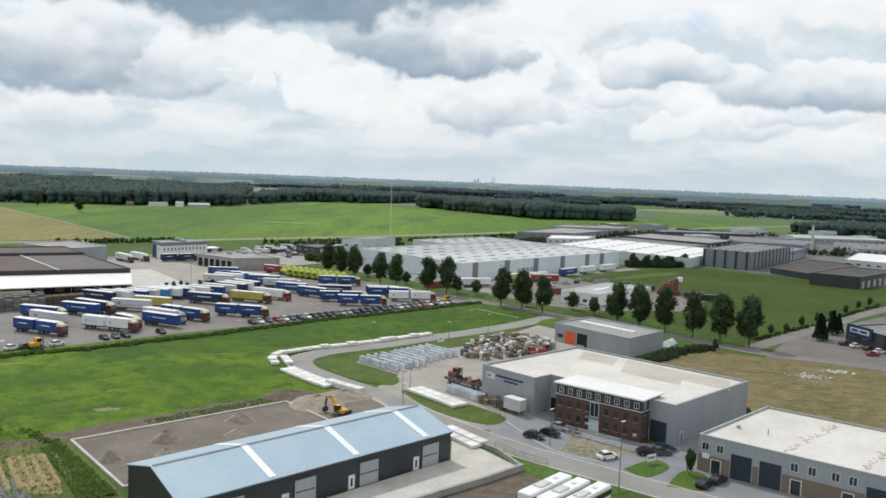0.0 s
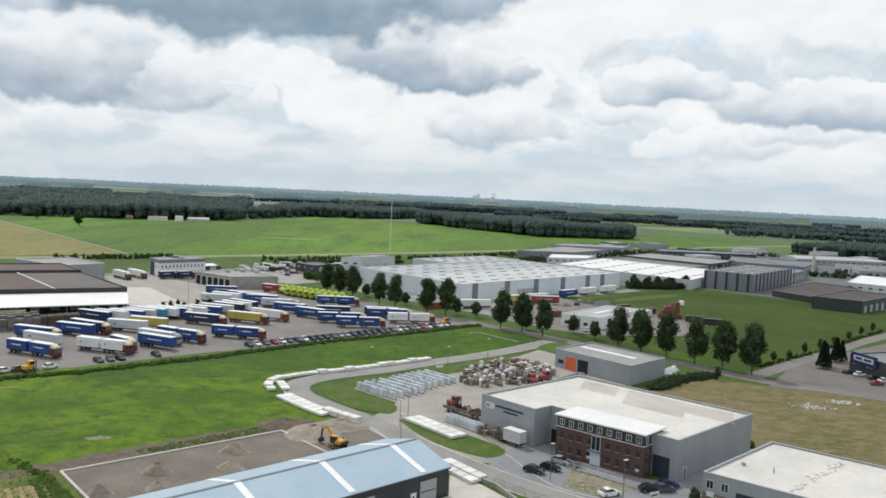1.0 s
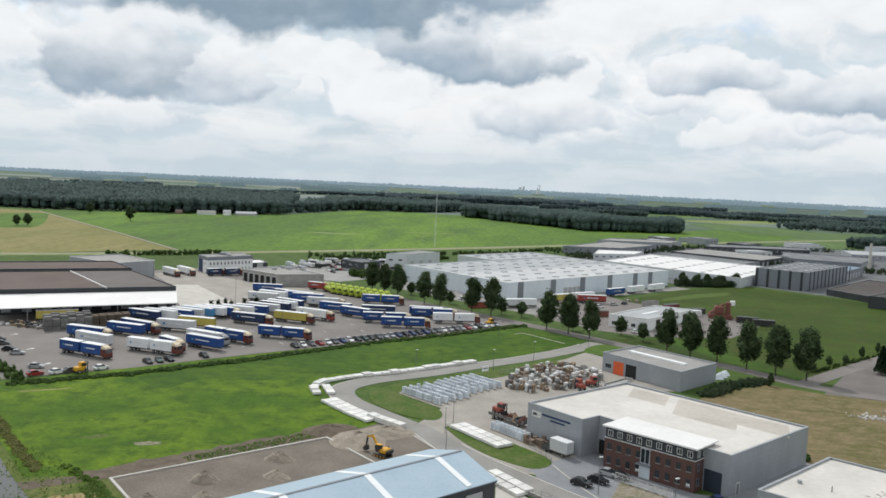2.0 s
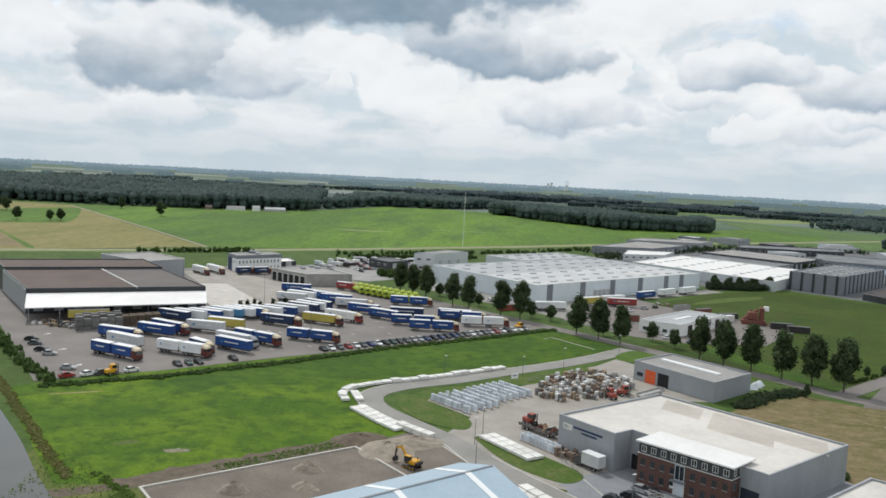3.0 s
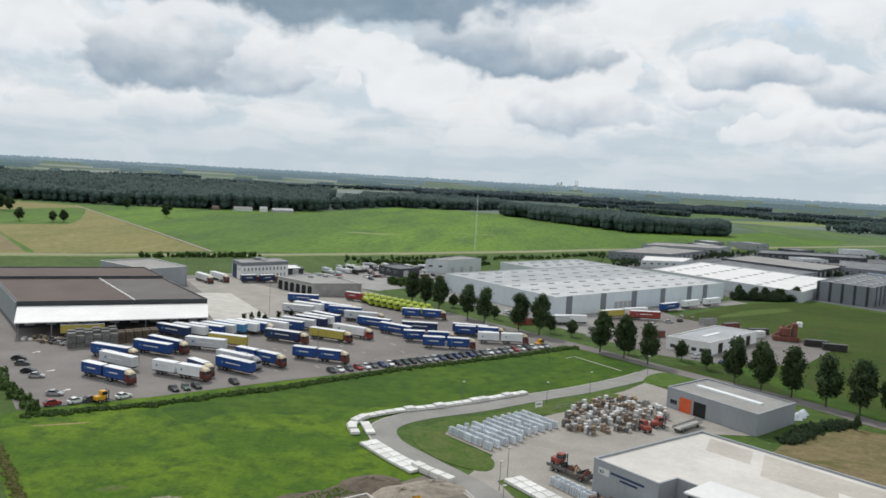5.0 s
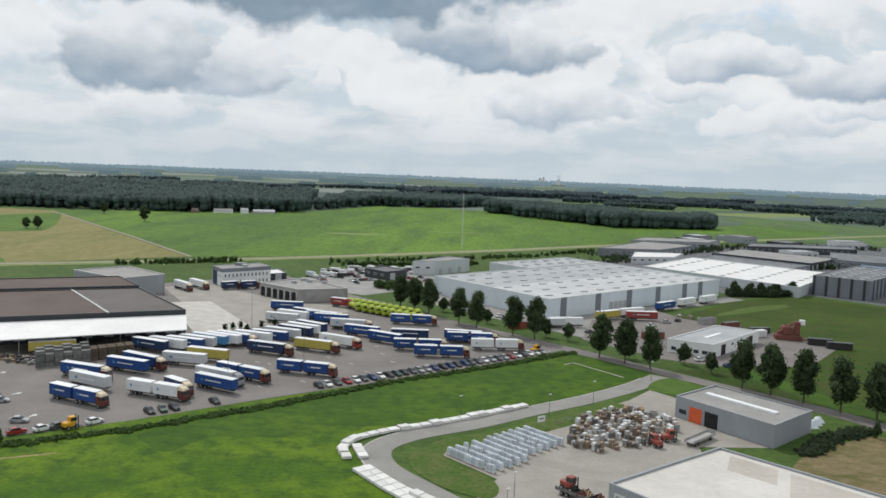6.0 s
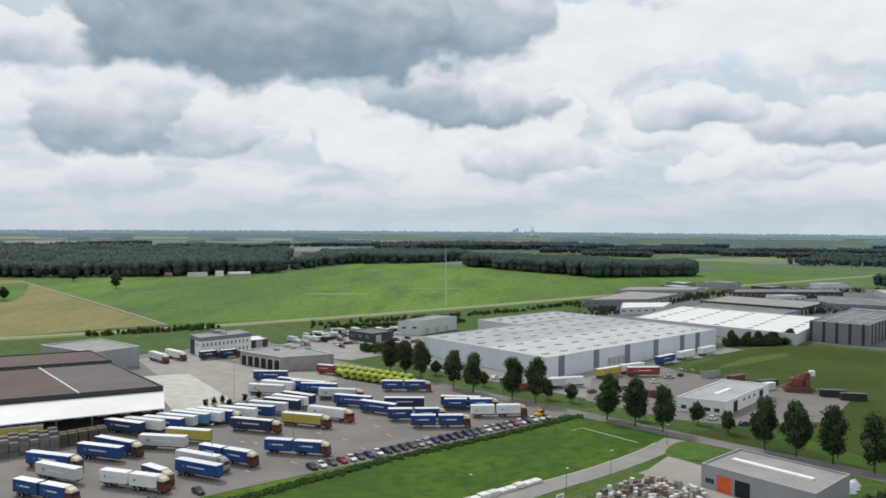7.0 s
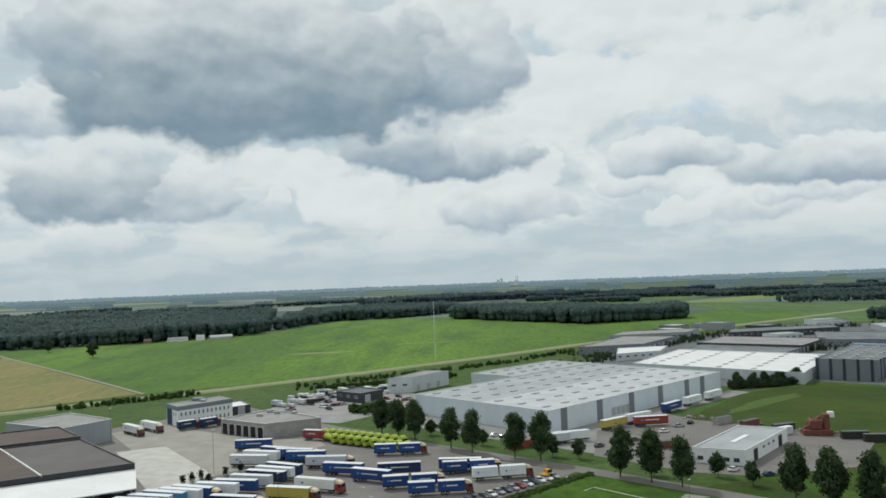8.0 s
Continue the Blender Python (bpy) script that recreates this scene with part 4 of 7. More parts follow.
for s in (8.0, 20.5, 33.0, 46.8):
    door(shed, fl, fr_, s, 3.9, 3.9, "doorgrey", "grey sectional door with a row of small panes", "claddark")
    for k in range(5):
        hang("pane", once(("door_pane", 0.5), lambda: boxed(-0.25, 0.25, -0.09, 0.0, 0, 0.22)), "glass", shed, "", on_wall(fl, fr_, s - 1.4 + 0.7 * k, 1.9))
for s in (4.4, 16.9, 29.4, 43.4):
    ob = door(shed, fl, fr_, s, 1.0, 2.2, "white", "white side door")
    hang("pane", once(("slit_pane",), lambda: boxed(-0.2, 0.2, -0.08, 0, 0.5, 1.8)), "glass", ob)
part("gutter", rod(bmesh.new(), (fl[0] + 0.3, fl[1] - 0.3, 5.05), (fr_[0] + 0.3, fr_[1] - 0.3, 5.05), 0.12), "claddark", shed)

# the apron and retaining wall beside it
apron = sheet("apron", [(-33, 103), (2.9, 139.6), (3.1, 151), (7, 148.5), (14.6, 137.5), (9.5, 131), (-14, 108), (-26, 97)], 0.12, "concrete", "pale concrete apron before the workshop", "yard")
wall_line = [(15.4, 136.2), (8.4, 129.2), (1.1, 122.6), (-10, 112)]
tagged(part("retaining_wall", strip(bmesh.new(), wall_line, 0.7, 0.0, 1.1), "greyconcrete"), "low grey concrete retaining wall", "wall", kind="structure")
tagged(part("ramp_wall", strip(bmesh.new(), [(15, 137), (11.5, 145), (7.5, 149)], 0.4, 0.0, 0.8), "greyconcrete"), "low grey concrete edge wall", "wall", kind="structure")

# the big grey hall with its brick offices
hall_poly = [(10.0, 181.6), (20.7, 170.4), (24.6, 174.1), (46.0, 152.6), (68.2, 175.4), (35.2, 206.0)]
hall, loc = house("showroom_hall", "large pale grey clad hall with white roof", hall_poly, 8.0, "cladgrey", "roofwhite", 0.3, coping="cladgrey")
wp, np_, ip, sp_, ep, tp = loc
bars(hall, wp, np_, 1.0, 5.4, ((0.3, 0, 2.6, 1.3),), "frame")
bars(hall, wp, np_, 1.04, 5.5, ((0.5, 0.15, 1.0, 0.7), (1.7, 0.3, 0.9, 0.3)), "tarplight")
bars(hall, wp, np_, 1.2, 5.4, ((0.5, 0.4, 1.1, 0.5), (3.1, 0.75, 8.0, 0.45), (5.4, 0.0, 4.2, 0.4)), "tarpnavy")
door(hall, ip, sp_, 26.9, 3.7, 4.2, "doordark", "dark blue roller door", "cladgrey")
# no recess: its shade is a near-black slab
door(hall, ip, sp_, 1.6, 2.4, 3.2, "dark", "flat dark slab painted as the shade of an entrance", "cladgrey")
door(hall, sp_, ep, 3.0, 1.0, 2.2, "cladmid", "grey side door")
for k, (a, b) in enumerate(((0.03, 0.3), (0.3, 0.66), (0.72, 0.96))):
    e0, e1 = mid(inset(loc, 2)[4], inset(loc, 2)[5], a), mid(inset(loc, 2)[4], inset(loc, 2)[5], b)
    off = Vector((ip[0] - tp[0], ip[1] - tp[1])).normalized() * (9 + 5 * (k % 2))
    quad = [(e0[0], e0[1]), (e1[0], e1[1]), (e1[0] + off.x, e1[1] + off.y), (e0[0] + off.x, e0[1] + off.y)]
    part("roof_patch", prism(bmesh.new(), quad, 7.701, 7.712), "roofwarm", hall, "tan weathered roofing patch")
brick_poly = [(24.8, 166.0), (39.9, 153.9), (45.0, 159.9), (30.2, 172.2)]
offices, loc = house("brick_offices", "three-storey red brick offices with white flat roof", brick_poly, 6.0, "brick", "roofwhite", 0.3)
a_, b_, c_, d_ = loc
upper = inset(loc, 0.12)
part("upper_storey", ring(bmesh.new(), upper, 0.25, 6.13, 8.3), "claddark", offices, "dark clad top storey")
part("top_roof", prism(bmesh.new(), inset(loc, -0.45), 8.3, 8.6), "roofclean", offices, "white overhanging roof")
long = span(a_, b_)
for k in range(9):
    s = 1.2 + k * (long - 2.4) / 8
    if k != 4:
        for z, tall in ((1.0, 1.4), (3.8, 1.3)):
            window(offices, a_, b_, s, z, 0.95, tall, "claddark")
            hang("sill", once(("sill",), lambda: boxed(-0.55, 0.55, -0.14, 0.0, -0.1, 0.0)), "greyconcrete", offices, "", on_wall(a_, b_, s, z))
            if (k * 3 + int(z)) % 5 == 0:
                hang("blind", once(("blind",), lambda: boxed(-0.36, 0.36, -0.05, -0.035, 0.09, 0.55)), "white", offices, "pale blind behind the glass", on_wall(a_, b_, s, z))
    window(offices, upper[0], upper[1], max(0.8, s - 0.12), 6.5, 1.1, 1.25)
window(offices, a_, b_, long * 0.47, 2.96, 2.0, 2.95, "cladblue", 1)
door(offices, a_, b_, long * 0.47, 2.0, 2.4, "cladblue", "glazed entrance under a balcony", "frame")
hang("balcony", once(("balcony",), lambda: boxed(-1.5, 1.5, -1.1, 0.0, 2.75, 2.95)), "cladmid", offices, "", on_wall(a_, b_, long * 0.47))
for s in (1.3, 3.6, 5.9):
    window(offices, b_, c_, s, 1.0, 1.0, 1.6, "cladmid"), window(offices, b_, c_, s, 3.9, 1.0, 1.5, "cladmid"), window(offices, upper[1], upper[2], s, 6.5, 1.0, 1.25)
    window(offices, d_, a_, s, 3.9, 1.0, 1.5)

# brick and grey row of units
row_poly = [(46.8, 139.8), (79.4, 113.4), (99.2, 133.9), (66.6, 160.3)]
units, loc = house("business_units", "low row of business units with white roof", row_poly, 6.5, "cladgrey", "roofwhite", 0.25, coping="cladgrey")
a_, b_, c_, d_ = loc
part("brick_base", boxed(0, span(a_, b_), -0.03, 0.02, 0, 3.1), "brownbrick", units, "brown brick lower walling", on_wall(a_, b_, 0))
part("brick_base", boxed(0, 9.0, -0.03, 0.02, 0, 3.1), "brownbrick", units, "brown brick lower walling", on_wall(d_, a_, span(d_, a_) - 9.0))
for u in range(2):
    o = u * 21.5
    for s in (1.3, 3.9, 16.4, 19.2):
        window(units, a_, b_, o + s, 3.9, 1.3, 1.5)
    for s in (3.3, 16.8):
        door(units, a_, b_, o + s, 1.6, 2.5, "glass", "glazed entrance door")
    for s in (7.7, 12.6):
        door(units, a_, b_, o + s, 3.6, 4.4, "doordark", "dark blue overhead door", "cladgrey")
bars(units, a_, b_, 0.6, 2.2, ((0.2, 0.3, 1.3, 0.9),), "white")
dirt = random.Random(8)
for t in (0.33, 0.62):
    p, q = Vector(mid(loc[0], loc[1], t)), Vector(mid(loc[3], loc[2], t))
    for k in range(46):
        c = p.lerp(q, dirt.uniform(0.08, 0.95)) + Vector((dirt.gauss(0, 0.55), dirt.gauss(0, 0.4)))
        blot = [(c.x + r * math.cos(a), c.y + r * math.sin(a)) for a, r in ((n * math.tau / 9, dirt.uniform(0.12, 0.5)) for n in range(9))]
        part("puddle_stain", prism(bmesh.new(), blot, 6.2505, 6.254 + 0.0004 * k), "roofdirt", units, "dark dried puddle stain")
part("vent_pipe", rod(bmesh.new(), (13, 2, 6.2), (13, 2, 7.3), 0.12), "steel", units)
part("vent_box", boxed(8.6, 9.2, 5.2, 5.8, 6.25, 6.8), "steel", units)

# small grey hall with the orange door
small_poly = [(36.0, 254.4), (54.6, 232.4), (68.4, 247.6), (49.4, 268.5)]
small, loc = house("storage_hall", "pale grey clad storage hall with an orange door", small_poly, 5.7, "cladgrey", "roofgrey", 0.25, coping="cladgrey")
a_, b_, c_, d_ = loc
door(small, a_, b_, 6.4, 4.0, 4.0, "orange", "bright orange roller door", "cladgrey")
# the second door is a solid slab coloured like an unlit inside
door(small, a_, b_, 11.2, 4.0, 4.0, "dark", "flat dark slab painted as the shade of an open doorway", "cladgrey")
window(small, a_, b_, 2.4, 1.4, 2.4, 1.3, "cladmid", 2)
p, q = mid(mid(a_, d_), mid(b_, c_), 0.12), mid(mid(a_, d_), mid(b_, c_), 0.84)
part("skylight", strip(bmesh.new(), [p, q], 1.7, 5.45, 5.9), "skylight", small, "long white rooflight")

# the wide brown-roofed hall with the white canopy
west_poly = [(-177.0, 286.8), (-122.7, 319.6), (-159.8, 363.4), (-214.0, 330.4)]
west, loc = house("transport_hall", "wide anthracite hall with brown gravel roof", west_poly, 9.3, "claddark", "roofbrown", 0.3, coping="claddark")
a_, b_, c_, d_ = loc
part("side_cladding", strip(bmesh.new(), [mid(a_, d_, 0.01), mid(a_, d_, 0.99)], 0.7, 0.3, 8.9), "cladgrey", west, "slate grey side cladding")
part("roof_divider", strip(bmesh.new(), [mid(a_, b_, 0.6), mid(d_, c_, 0.6)], 0.5, 9.0, 9.35), "frame", west, "pale strip between the roof halves")
half = [mid(mid(a_, b_, u), mid(d_, c_, u), v) for u, v in ((0.61, 0.02), (0.99, 0.02), (0.99, 0.98), (0.61, 0.98))]
part("roof_sheet", prism(bmesh.new(), half, 9.001, 9.008), "roofashen", west, "greyer half of the gravel roof")
low = [(9.0, -15.5, 5.0), (60.4, 18.5, 5.0), (b_[0] + 0.4, b_[1] - 0.4, 7.4), (0.3, -0.4, 7.4)]
pts = low + [(x, y, z + 0.3) for x, y, z in low]
canopy = part("canopy", shell(bmesh.new(), pts, ((3, 2, 1, 0), (4, 5, 6, 7), (0, 1, 5, 4), (1, 2, 6, 5), (2, 3, 7, 6), (3, 0, 4, 7))), "roofclean", west, "broad white sloping canopy")
for t in (0.02, 0.18, 0.34, 0.5, 0.66, 0.82, 0.98):
    p = mid(low[0], low[1], t)
    part("canopy_post", rod(bmesh.new(), (p[0] - 0.6, p[1] + 0.8, 0), (p[0] - 0.6, p[1] + 0.8, 5.05), 0.15), "steel", west)
for k in range(9):
    door(west, a_, b_, 4 + k * 6.8, 3.2, 3.6, "doorgrey", "grey dock door", "claddark", 1.0)
rear_poly = [(-160.2, 364.2), (-179.8, 387.4), (-234.0, 354.4), (-214.4, 331.2)]
rear, loc = house("rear_hall", "dark hall with brown roof behind the first", rear_poly, 10.0, "claddark", "roofbrown", 0.3, coping="claddark")
house("grey_hall", "plain grey clad hall adjoining the brown roofs", [(-180.2, 389.2), (-168.2, 408.8), (-196, 430), (-212, 408)], 8.8, "cladgrey", "roofgrey", 0.3)

# white office block and the wash hall beside it
office_poly = [(-159.2, 446.6), (-150.2, 435.2), (-131.6, 455.6), (-141.0, 467.2)]
office, loc = house("white_office", "white two-storey office block with dark roof band", office_poly, 9.0, "white", "roofgrey", 0.4, coping="cladmid")
a_, b_, c_, d_ = loc
part("dark_band", ring(bmesh.new(), inset(loc, -0.08), 0.2, 7.2, 8.95), "cladmid", office, "dark upper band")
part("dark_corner", strip(bmesh.new(), [mid(a_, b_, 0.06), mid(a_, b_, 0.5)], 0.3, 0.2, 7.2), "tarpnavy", office, "dark blue corner panel")
for k in range(12):
    for z in (1.2, 4.6):
        window(office, b_, c_, 1.8 + k * 2.15, z, 0.9, 1.7)
for s in (9.5, 12.3):
    window(office, a_, b_, s, 4.6, 1.0, 1.6)
part("roof_unit", boxed(9, 14, 8, 12, 8.6, 9.9, bevel=0.1), "cladmid", office)
part("roof_unit", boxed(13.5, 16, 5, 8, 8.6, 9.6, bevel=0.1), "steel", office)
wash_poly = [(-125.6, 417.2), (-103.2, 401.4), (-82.6, 412.2), (-110, 440)]
wash, loc = house("truck_workshop", "low grey concrete truck workshop with open bays", wash_poly, 6.0, "greyconcrete", "roofgrey", 0.3)
a_, b_, c_, d_ = loc
# bays are closed slabs, the shade within given by near-black colour
for k in range(6):
    door(wash, a_, b_, 2.6 + k * 4.4, 3.3, 4.4, "dark", "flat dark slab painted as the shade of an open bay", "white")
for k, (x, y) in enumerate(((14, 4), (20, 10), (28, 8), (16, 14))):
    part("roof_unit", boxed(x, x + 2.4, y, y + 1.8, 5.7, 6.8, bevel=0.08), "steel", wash)

# the long distribution hall
dist_poly = [(9.0, 391.0), (105.0, 493.0), (50.0, 552.0), (-46.0, 450.0)]
dist, loc = house("distribution_hall", "long pale blue-grey distribution hall with many rooflights", dist_poly, 9.0, "cladblue", "rooflight", 0.25)
a_, b_, c_, d_ = loc
long = span(a_, b_)
for s in (9.5, 34, 58, 82, 106, 121):
    hang("dark_panel", once(("dark_panel",), lambda: boxed(-2.0, 2.0, -0.12, 0.02, 0.1, 8.95)), "cladmid", dist, "slate blue wall panel", on_wall(a_, b_, s))
for k in range(11):
    for j in range(6):
        p = mid(mid(a_, b_, 0.06 + k * 0.088), mid(d_, c_, 0.06 + k * 0.088), 0.1 + j * 0.165)
        hang("rooflight", once(("rooflight",), lambda: boxed(-2.0, 2.0, -0.9, 0.9, 0, 0.35, bevel=0.15)), "dome", dist, "", pose(p[0], p[1], 8.76, 0, 0, 44))
for k in range(4):
    door(dist, a_, b_, 44 + k * 3.6, 3.0, 3.4, "doorgrey", "dock door", "frame", 1.0)
front = [mid(mid(a_, b_, u), mid(d_, c_, u), v) for u, v in ((0.008, 0.015), (0.992, 0.015), (0.992, 0.49), (0.008, 0.49))]
part("roof_sheet", prism(bmesh.new(), front, 8.751, 8.757), "roofpale", dist, "whiter front half of the roof")
part("roof_joint", strip(bmesh.new(), [mid(a_, d_, 0.5), mid(b_, c_, 0.5)], 0.6, 8.752, 8.78), "steel", dist)
dist2, loc = house("distribution_annex", "grey-roofed rear part of the distribution hall", [(1.6, 501.6), (49.4, 552.6), (28, 573), (-20, 522)], 9.2, "cladlight", "rooflight", 0.25)
for k in range(6):
    for j in range(2):
        p = mid(mid(loc[0], loc[1], 0.12 + k * 0.15), mid(loc[3], loc[2], 0.12 + k * 0.15), 0.3 + j * 0.4)
        hang("rooflight", kept[("rooflight",)], "dome", dist2, "", pose(p[0], p[1], 9.36, 0, 0, 44))

# the long white-roofed hall, ridged
white_poly = [(149.6, 500.5), (157.0, 513.0), (201.0, 580.0), (124.0, 648.0), (77.0, 572.0)]
white, loc = house("white_hall", "long hall with bright white ridged roof", white_poly, 6.0, "cladlight", "roofclean", 0.2)
for k in range(5):
    for j in range(7):
        p = mid(mid(loc[0], loc[4], 0.08 + 0.2 * k), mid(loc[2], loc[3], 0.08 + 0.2 * k), 0.08 + j * 0.14)
        hang("rooflight", kept[("rooflight",)], "dome", white, "", pose(p[0], p[1], 5.8, 0, 0, 40))
grey_poly = [(163.0, 519.0), (187.0, 501.0), (238, 567), (214, 588)]
grey, loc = house("slate_hall", "tall slate grey hall with dark ribs", grey_poly, 11.0, "cladmid", "roofdull", 0.3, coping="cladmid")
for k in range(5):
    hang("wall_rib", once(("wall_rib",), lambda: boxed(-0.7, 0.7, -0.25, 0.02, 0, 11.2)), "claddark", grey, "", on_wall(loc[0], loc[1], 1.0 + k * 6.6))
for k in range(12):
    hang("wall_rib", kept[("wall_rib",)], "claddark", grey, "", on_wall(loc[1], loc[2], 7 + k * 7.4))
for k in range(8):
    for j in range(3):
        p = mid(mid(loc[1], loc[2], 0.08 + k * 0.12), mid(loc[0], loc[3], 0.08 + k * 0.12), 0.2 + j * 0.3)
        hang("rooflight", kept[("rooflight",)], "dome", grey, "", pose(p[0], p[1], 10.7, 0, 0, 46))

# the white workshop by the green field
work_poly = [(49.2, 338.0), (63.6, 330.6), (89.0, 364.2), (74.6, 371.8)]
work, loc = house("white_workshop", "low white rendered workshop with grey roof", work_poly, 4.8, "white", "rooflight", 0.25)
a_, b_, c_, d_ = loc
for s in (2.4, 6.2, 10.4, 13.4):
    window(work, a_, b_, s, 1.0, 1.8, 1.3, "cladmid")
for s in (9.0, 34.0):
    door(work, b_, c_, s, 3.4, 3.7, "dark", "dark red-brown overhead door", "rust")
for s in (17, 22, 27):
    window(work, b_, c_, s, 2.6, 1.8, 0.8, "cladmid")
part("skylight", strip(bmesh.new(), [mid(mid(a_, d_, 0.3), mid(b_, c_, 0.3), 0.5), mid(mid(a_, d_, 0.62), mid(b_, c_, 0.62), 0.5)], 1.6, 4.5, 4.8), "skylight", work)

# further halls beyond
far = [
    ("block_hall", "pale grey two-storey building with a dark glazed side", [(-65, 520), (-52, 522), (-33, 549), (-47, 556)], 8, "cladlight", "roofgrey"),
    ("dark_hall", "low dark workshop with flat roof", [(-90, 500), (-76, 488), (-66, 500), (-80, 514)], 5, "claddark", "roofdark"),
    ("garden_shed", "small dark shed with white roof", [(-143, 478), (-134, 463), (-127, 470), (-136, 485)], 4, "claddark", "roofclean"),
    ("white_shed", "white pitched shed far behind the halls", [(79, 640), (112, 652), (126, 690), (88, 684)], 5, "cladlight", "roofclean"),
    ("flat_hall", "flat grey-roofed industrial hall", [(128, 652), (178, 606), (204, 640), (150, 690)], 5, "cladmid", "roofdull"),
    ("blue_hall", "long hall with a blue sheet roof", [(214, 600), (242, 578), (272, 622), (242, 648)], 6.5, "cladmid", "blueroof"),
    ("flat_hall", "flat dark-roofed industrial hall", [(150, 700), (208, 650), (246, 700), (186, 750)], 5.5, "claddark", "roofgrey"),
    ("flat_hall", "flat pale-roofed industrial hall", [(236, 690), (290, 668), (330, 735), (262, 760)], 5.5, "cladmid", "roofdull"),
    ("flat_hall", "flat grey-roofed industrial hall", [(60, 690), (110, 700), (150, 760), (110, 780)], 6, "cladmid", "roofgrey"),
]
far += [
    ("flat_hall", "long low hall with a pale roof edge", [(200, 785), (300, 800), (305, 835), (215, 825)], 5.5, "claddark", "roofdull"),
    ("low_works", "low works with a brown gravel roof", [(194, 488), (208, 457), (258, 508), (264, 532), (247, 556)], 3.6, "claddark", "roofsoot"),
    ("white_works", "pale ridged works roofs", [(262, 540), (283, 522), (326, 588), (304, 606)], 6.0, "cladlight", "roofclean"),
    ("white_works", "pale ridged works roofs", [(289, 520), (318, 500), (356, 556), (330, 580)], 5.5, "cladlight", "roofpale"),
    ("flat_hall", "flat pale-roofed industrial hall", [(340, 560), (420, 540), (450, 610), (370, 640)], 5.5, "cladmid", "roofdull"),
    ("flat_hall", "dark low industrial hall", [(196, 439), (216, 425), (256, 466), (236, 482)], 6.5, "claddark", "roofsoot"),
    ("flat_hall", "flat grey-roofed industrial hall", [(330, 660), (420, 660), (440, 730), (350, 745)], 5, "cladgrey", "roofdull"),
    ("flat_hall", "flat grey-roofed industrial hall", [(100, 790), (170, 800), (190, 840), (120, 832)], 6, "cladgrey", "roofgrey"),
    ("flat_hall", "flat white-roofed industrial hall", [(330, 780), (430, 790), (430, 850), (345, 840)], 5, "cladgrey", "rooflight"),
    ("east_works", "grey works building with a blue covered side", [(136.5, 273), (140.5, 256), (160, 260), (158, 282)], 5.5, "claddark", "roofdull"),
    ("east_works", "pale grey works building by the road", [(143, 254), (148, 238), (185, 246), (180, 268)], 6, "cladgrey", "rooflight"),
]
filler = random.Random(5)
taken = [q for _, _, q, *_ in far]
for k in range(96):
    x, y, t = filler.uniform(110, 520), filler.uniform(540, 930), radians(filler.choice((40, 42, 18)))
    a, b = filler.uniform(9, 20), filler.uniform(7, 13)
    poly = [(x + u * a * math.cos(t) - v * b * math.sin(t), y + u * a * math.sin(t) + v * b * math.cos(t)) for u, v in ((-1, -1), (1, -1), (1, 1), (-1, 1))]
    near = [(x + u * (a + 4) * math.cos(t) - v * (b + 4) * math.sin(t), y + u * (a + 4) * math.sin(t) + v * (b + 4) * math.cos(t)) for u in (-1, -0.5, 0, 0.5, 1) for v in (-1, 0, 1)]
    px, py = np.array([p[0] for p in near]), np.array([p[1] for p in near])
    wide_ = [(x + u * (a + 4) * math.cos(t) - v * (b + 4) * math.sin(t), y + u * (a + 4) * math.sin(t) + v * (b + 4) * math.cos(t)) for u, v in ((-1, -1), (1, -1), (1, 1), (-1, 1))]
    if any(in_poly(px, py, q).any() or in_poly(np.array([p[0] for p in q]), np.array([p[1] for p in q]), wide_).any() for q in taken + [grey_poly, white_poly]):
        continue
    if x < 170 and y > 850:
        continue
    taken.append(poly)
    roof = filler.choice(("roofdull", "roofgrey", "rooflight", "roofdull", "roofpale", "rooflight"))
    tone = {"rooflight": "pale-roofed", "roofpale": "white-roofed", "roofgrey": "brownish-roofed", "roofdark": "dark-roofed", "roofdull": "grey-roofed"}[roof]
    far.append(("works_shed", "small %s works shed among the far halls" % tone, poly, filler.choice((4, 4.5, 5.5, 7)), filler.choice(("cladmid", "cladgrey", "cladlight", "claddark")), roof))
for name, label, poly, h, w, r in far:
    th, loc = house(name, label, poly, h, w, r, 0.3, coping="cladmid", group="far halls")
    p, q = loc[0], loc[1]
    for k in range(int(span(p, q) / 6)):
        if name not in ("garden_shed", "blue_hall", "low_works") and "dark low" not in label:
            window(th, p, q, 3 + k * 6, h * 0.45, 2.6, 1.3, "frame", 2)
    if name == "east_works" and "blue" in label:
        part("fascia", boxed(1.0, 12.5, -0.5, -0.06, h - 2.6, h + 1.0), "tarpnavy", th, "dark blue fascia", on_wall(p, q, 0))
        part("sign_panel", boxed(2.4, 11.2, -0.56, -0.504, h - 1.5, h + 0.1), "cladlight", th, "pale sign panel", on_wall(p, q, 0))
        bars(th, p, q, 3.2, h - 1.1, ((0, 0, 3.0, 0.8), (3.8, 0, 3.4, 0.8)), "tarpnavy", 0.56)
    p, q = loc[1], loc[2]
    for k in range(int(span(p, q) / 9)):
        door(th, p, q, 5 + k * 9, 3.2, 3.6, "doorgrey")
chimney = thing("works_chimney", "slim pale works chimney among the far halls", "chimney", pose(291, 655, 0))
part("stack", rod(bmesh.new(), (0, 0, 0), (0, 0, 22), 1.3, 0.9, 14), "concrete", chimney)
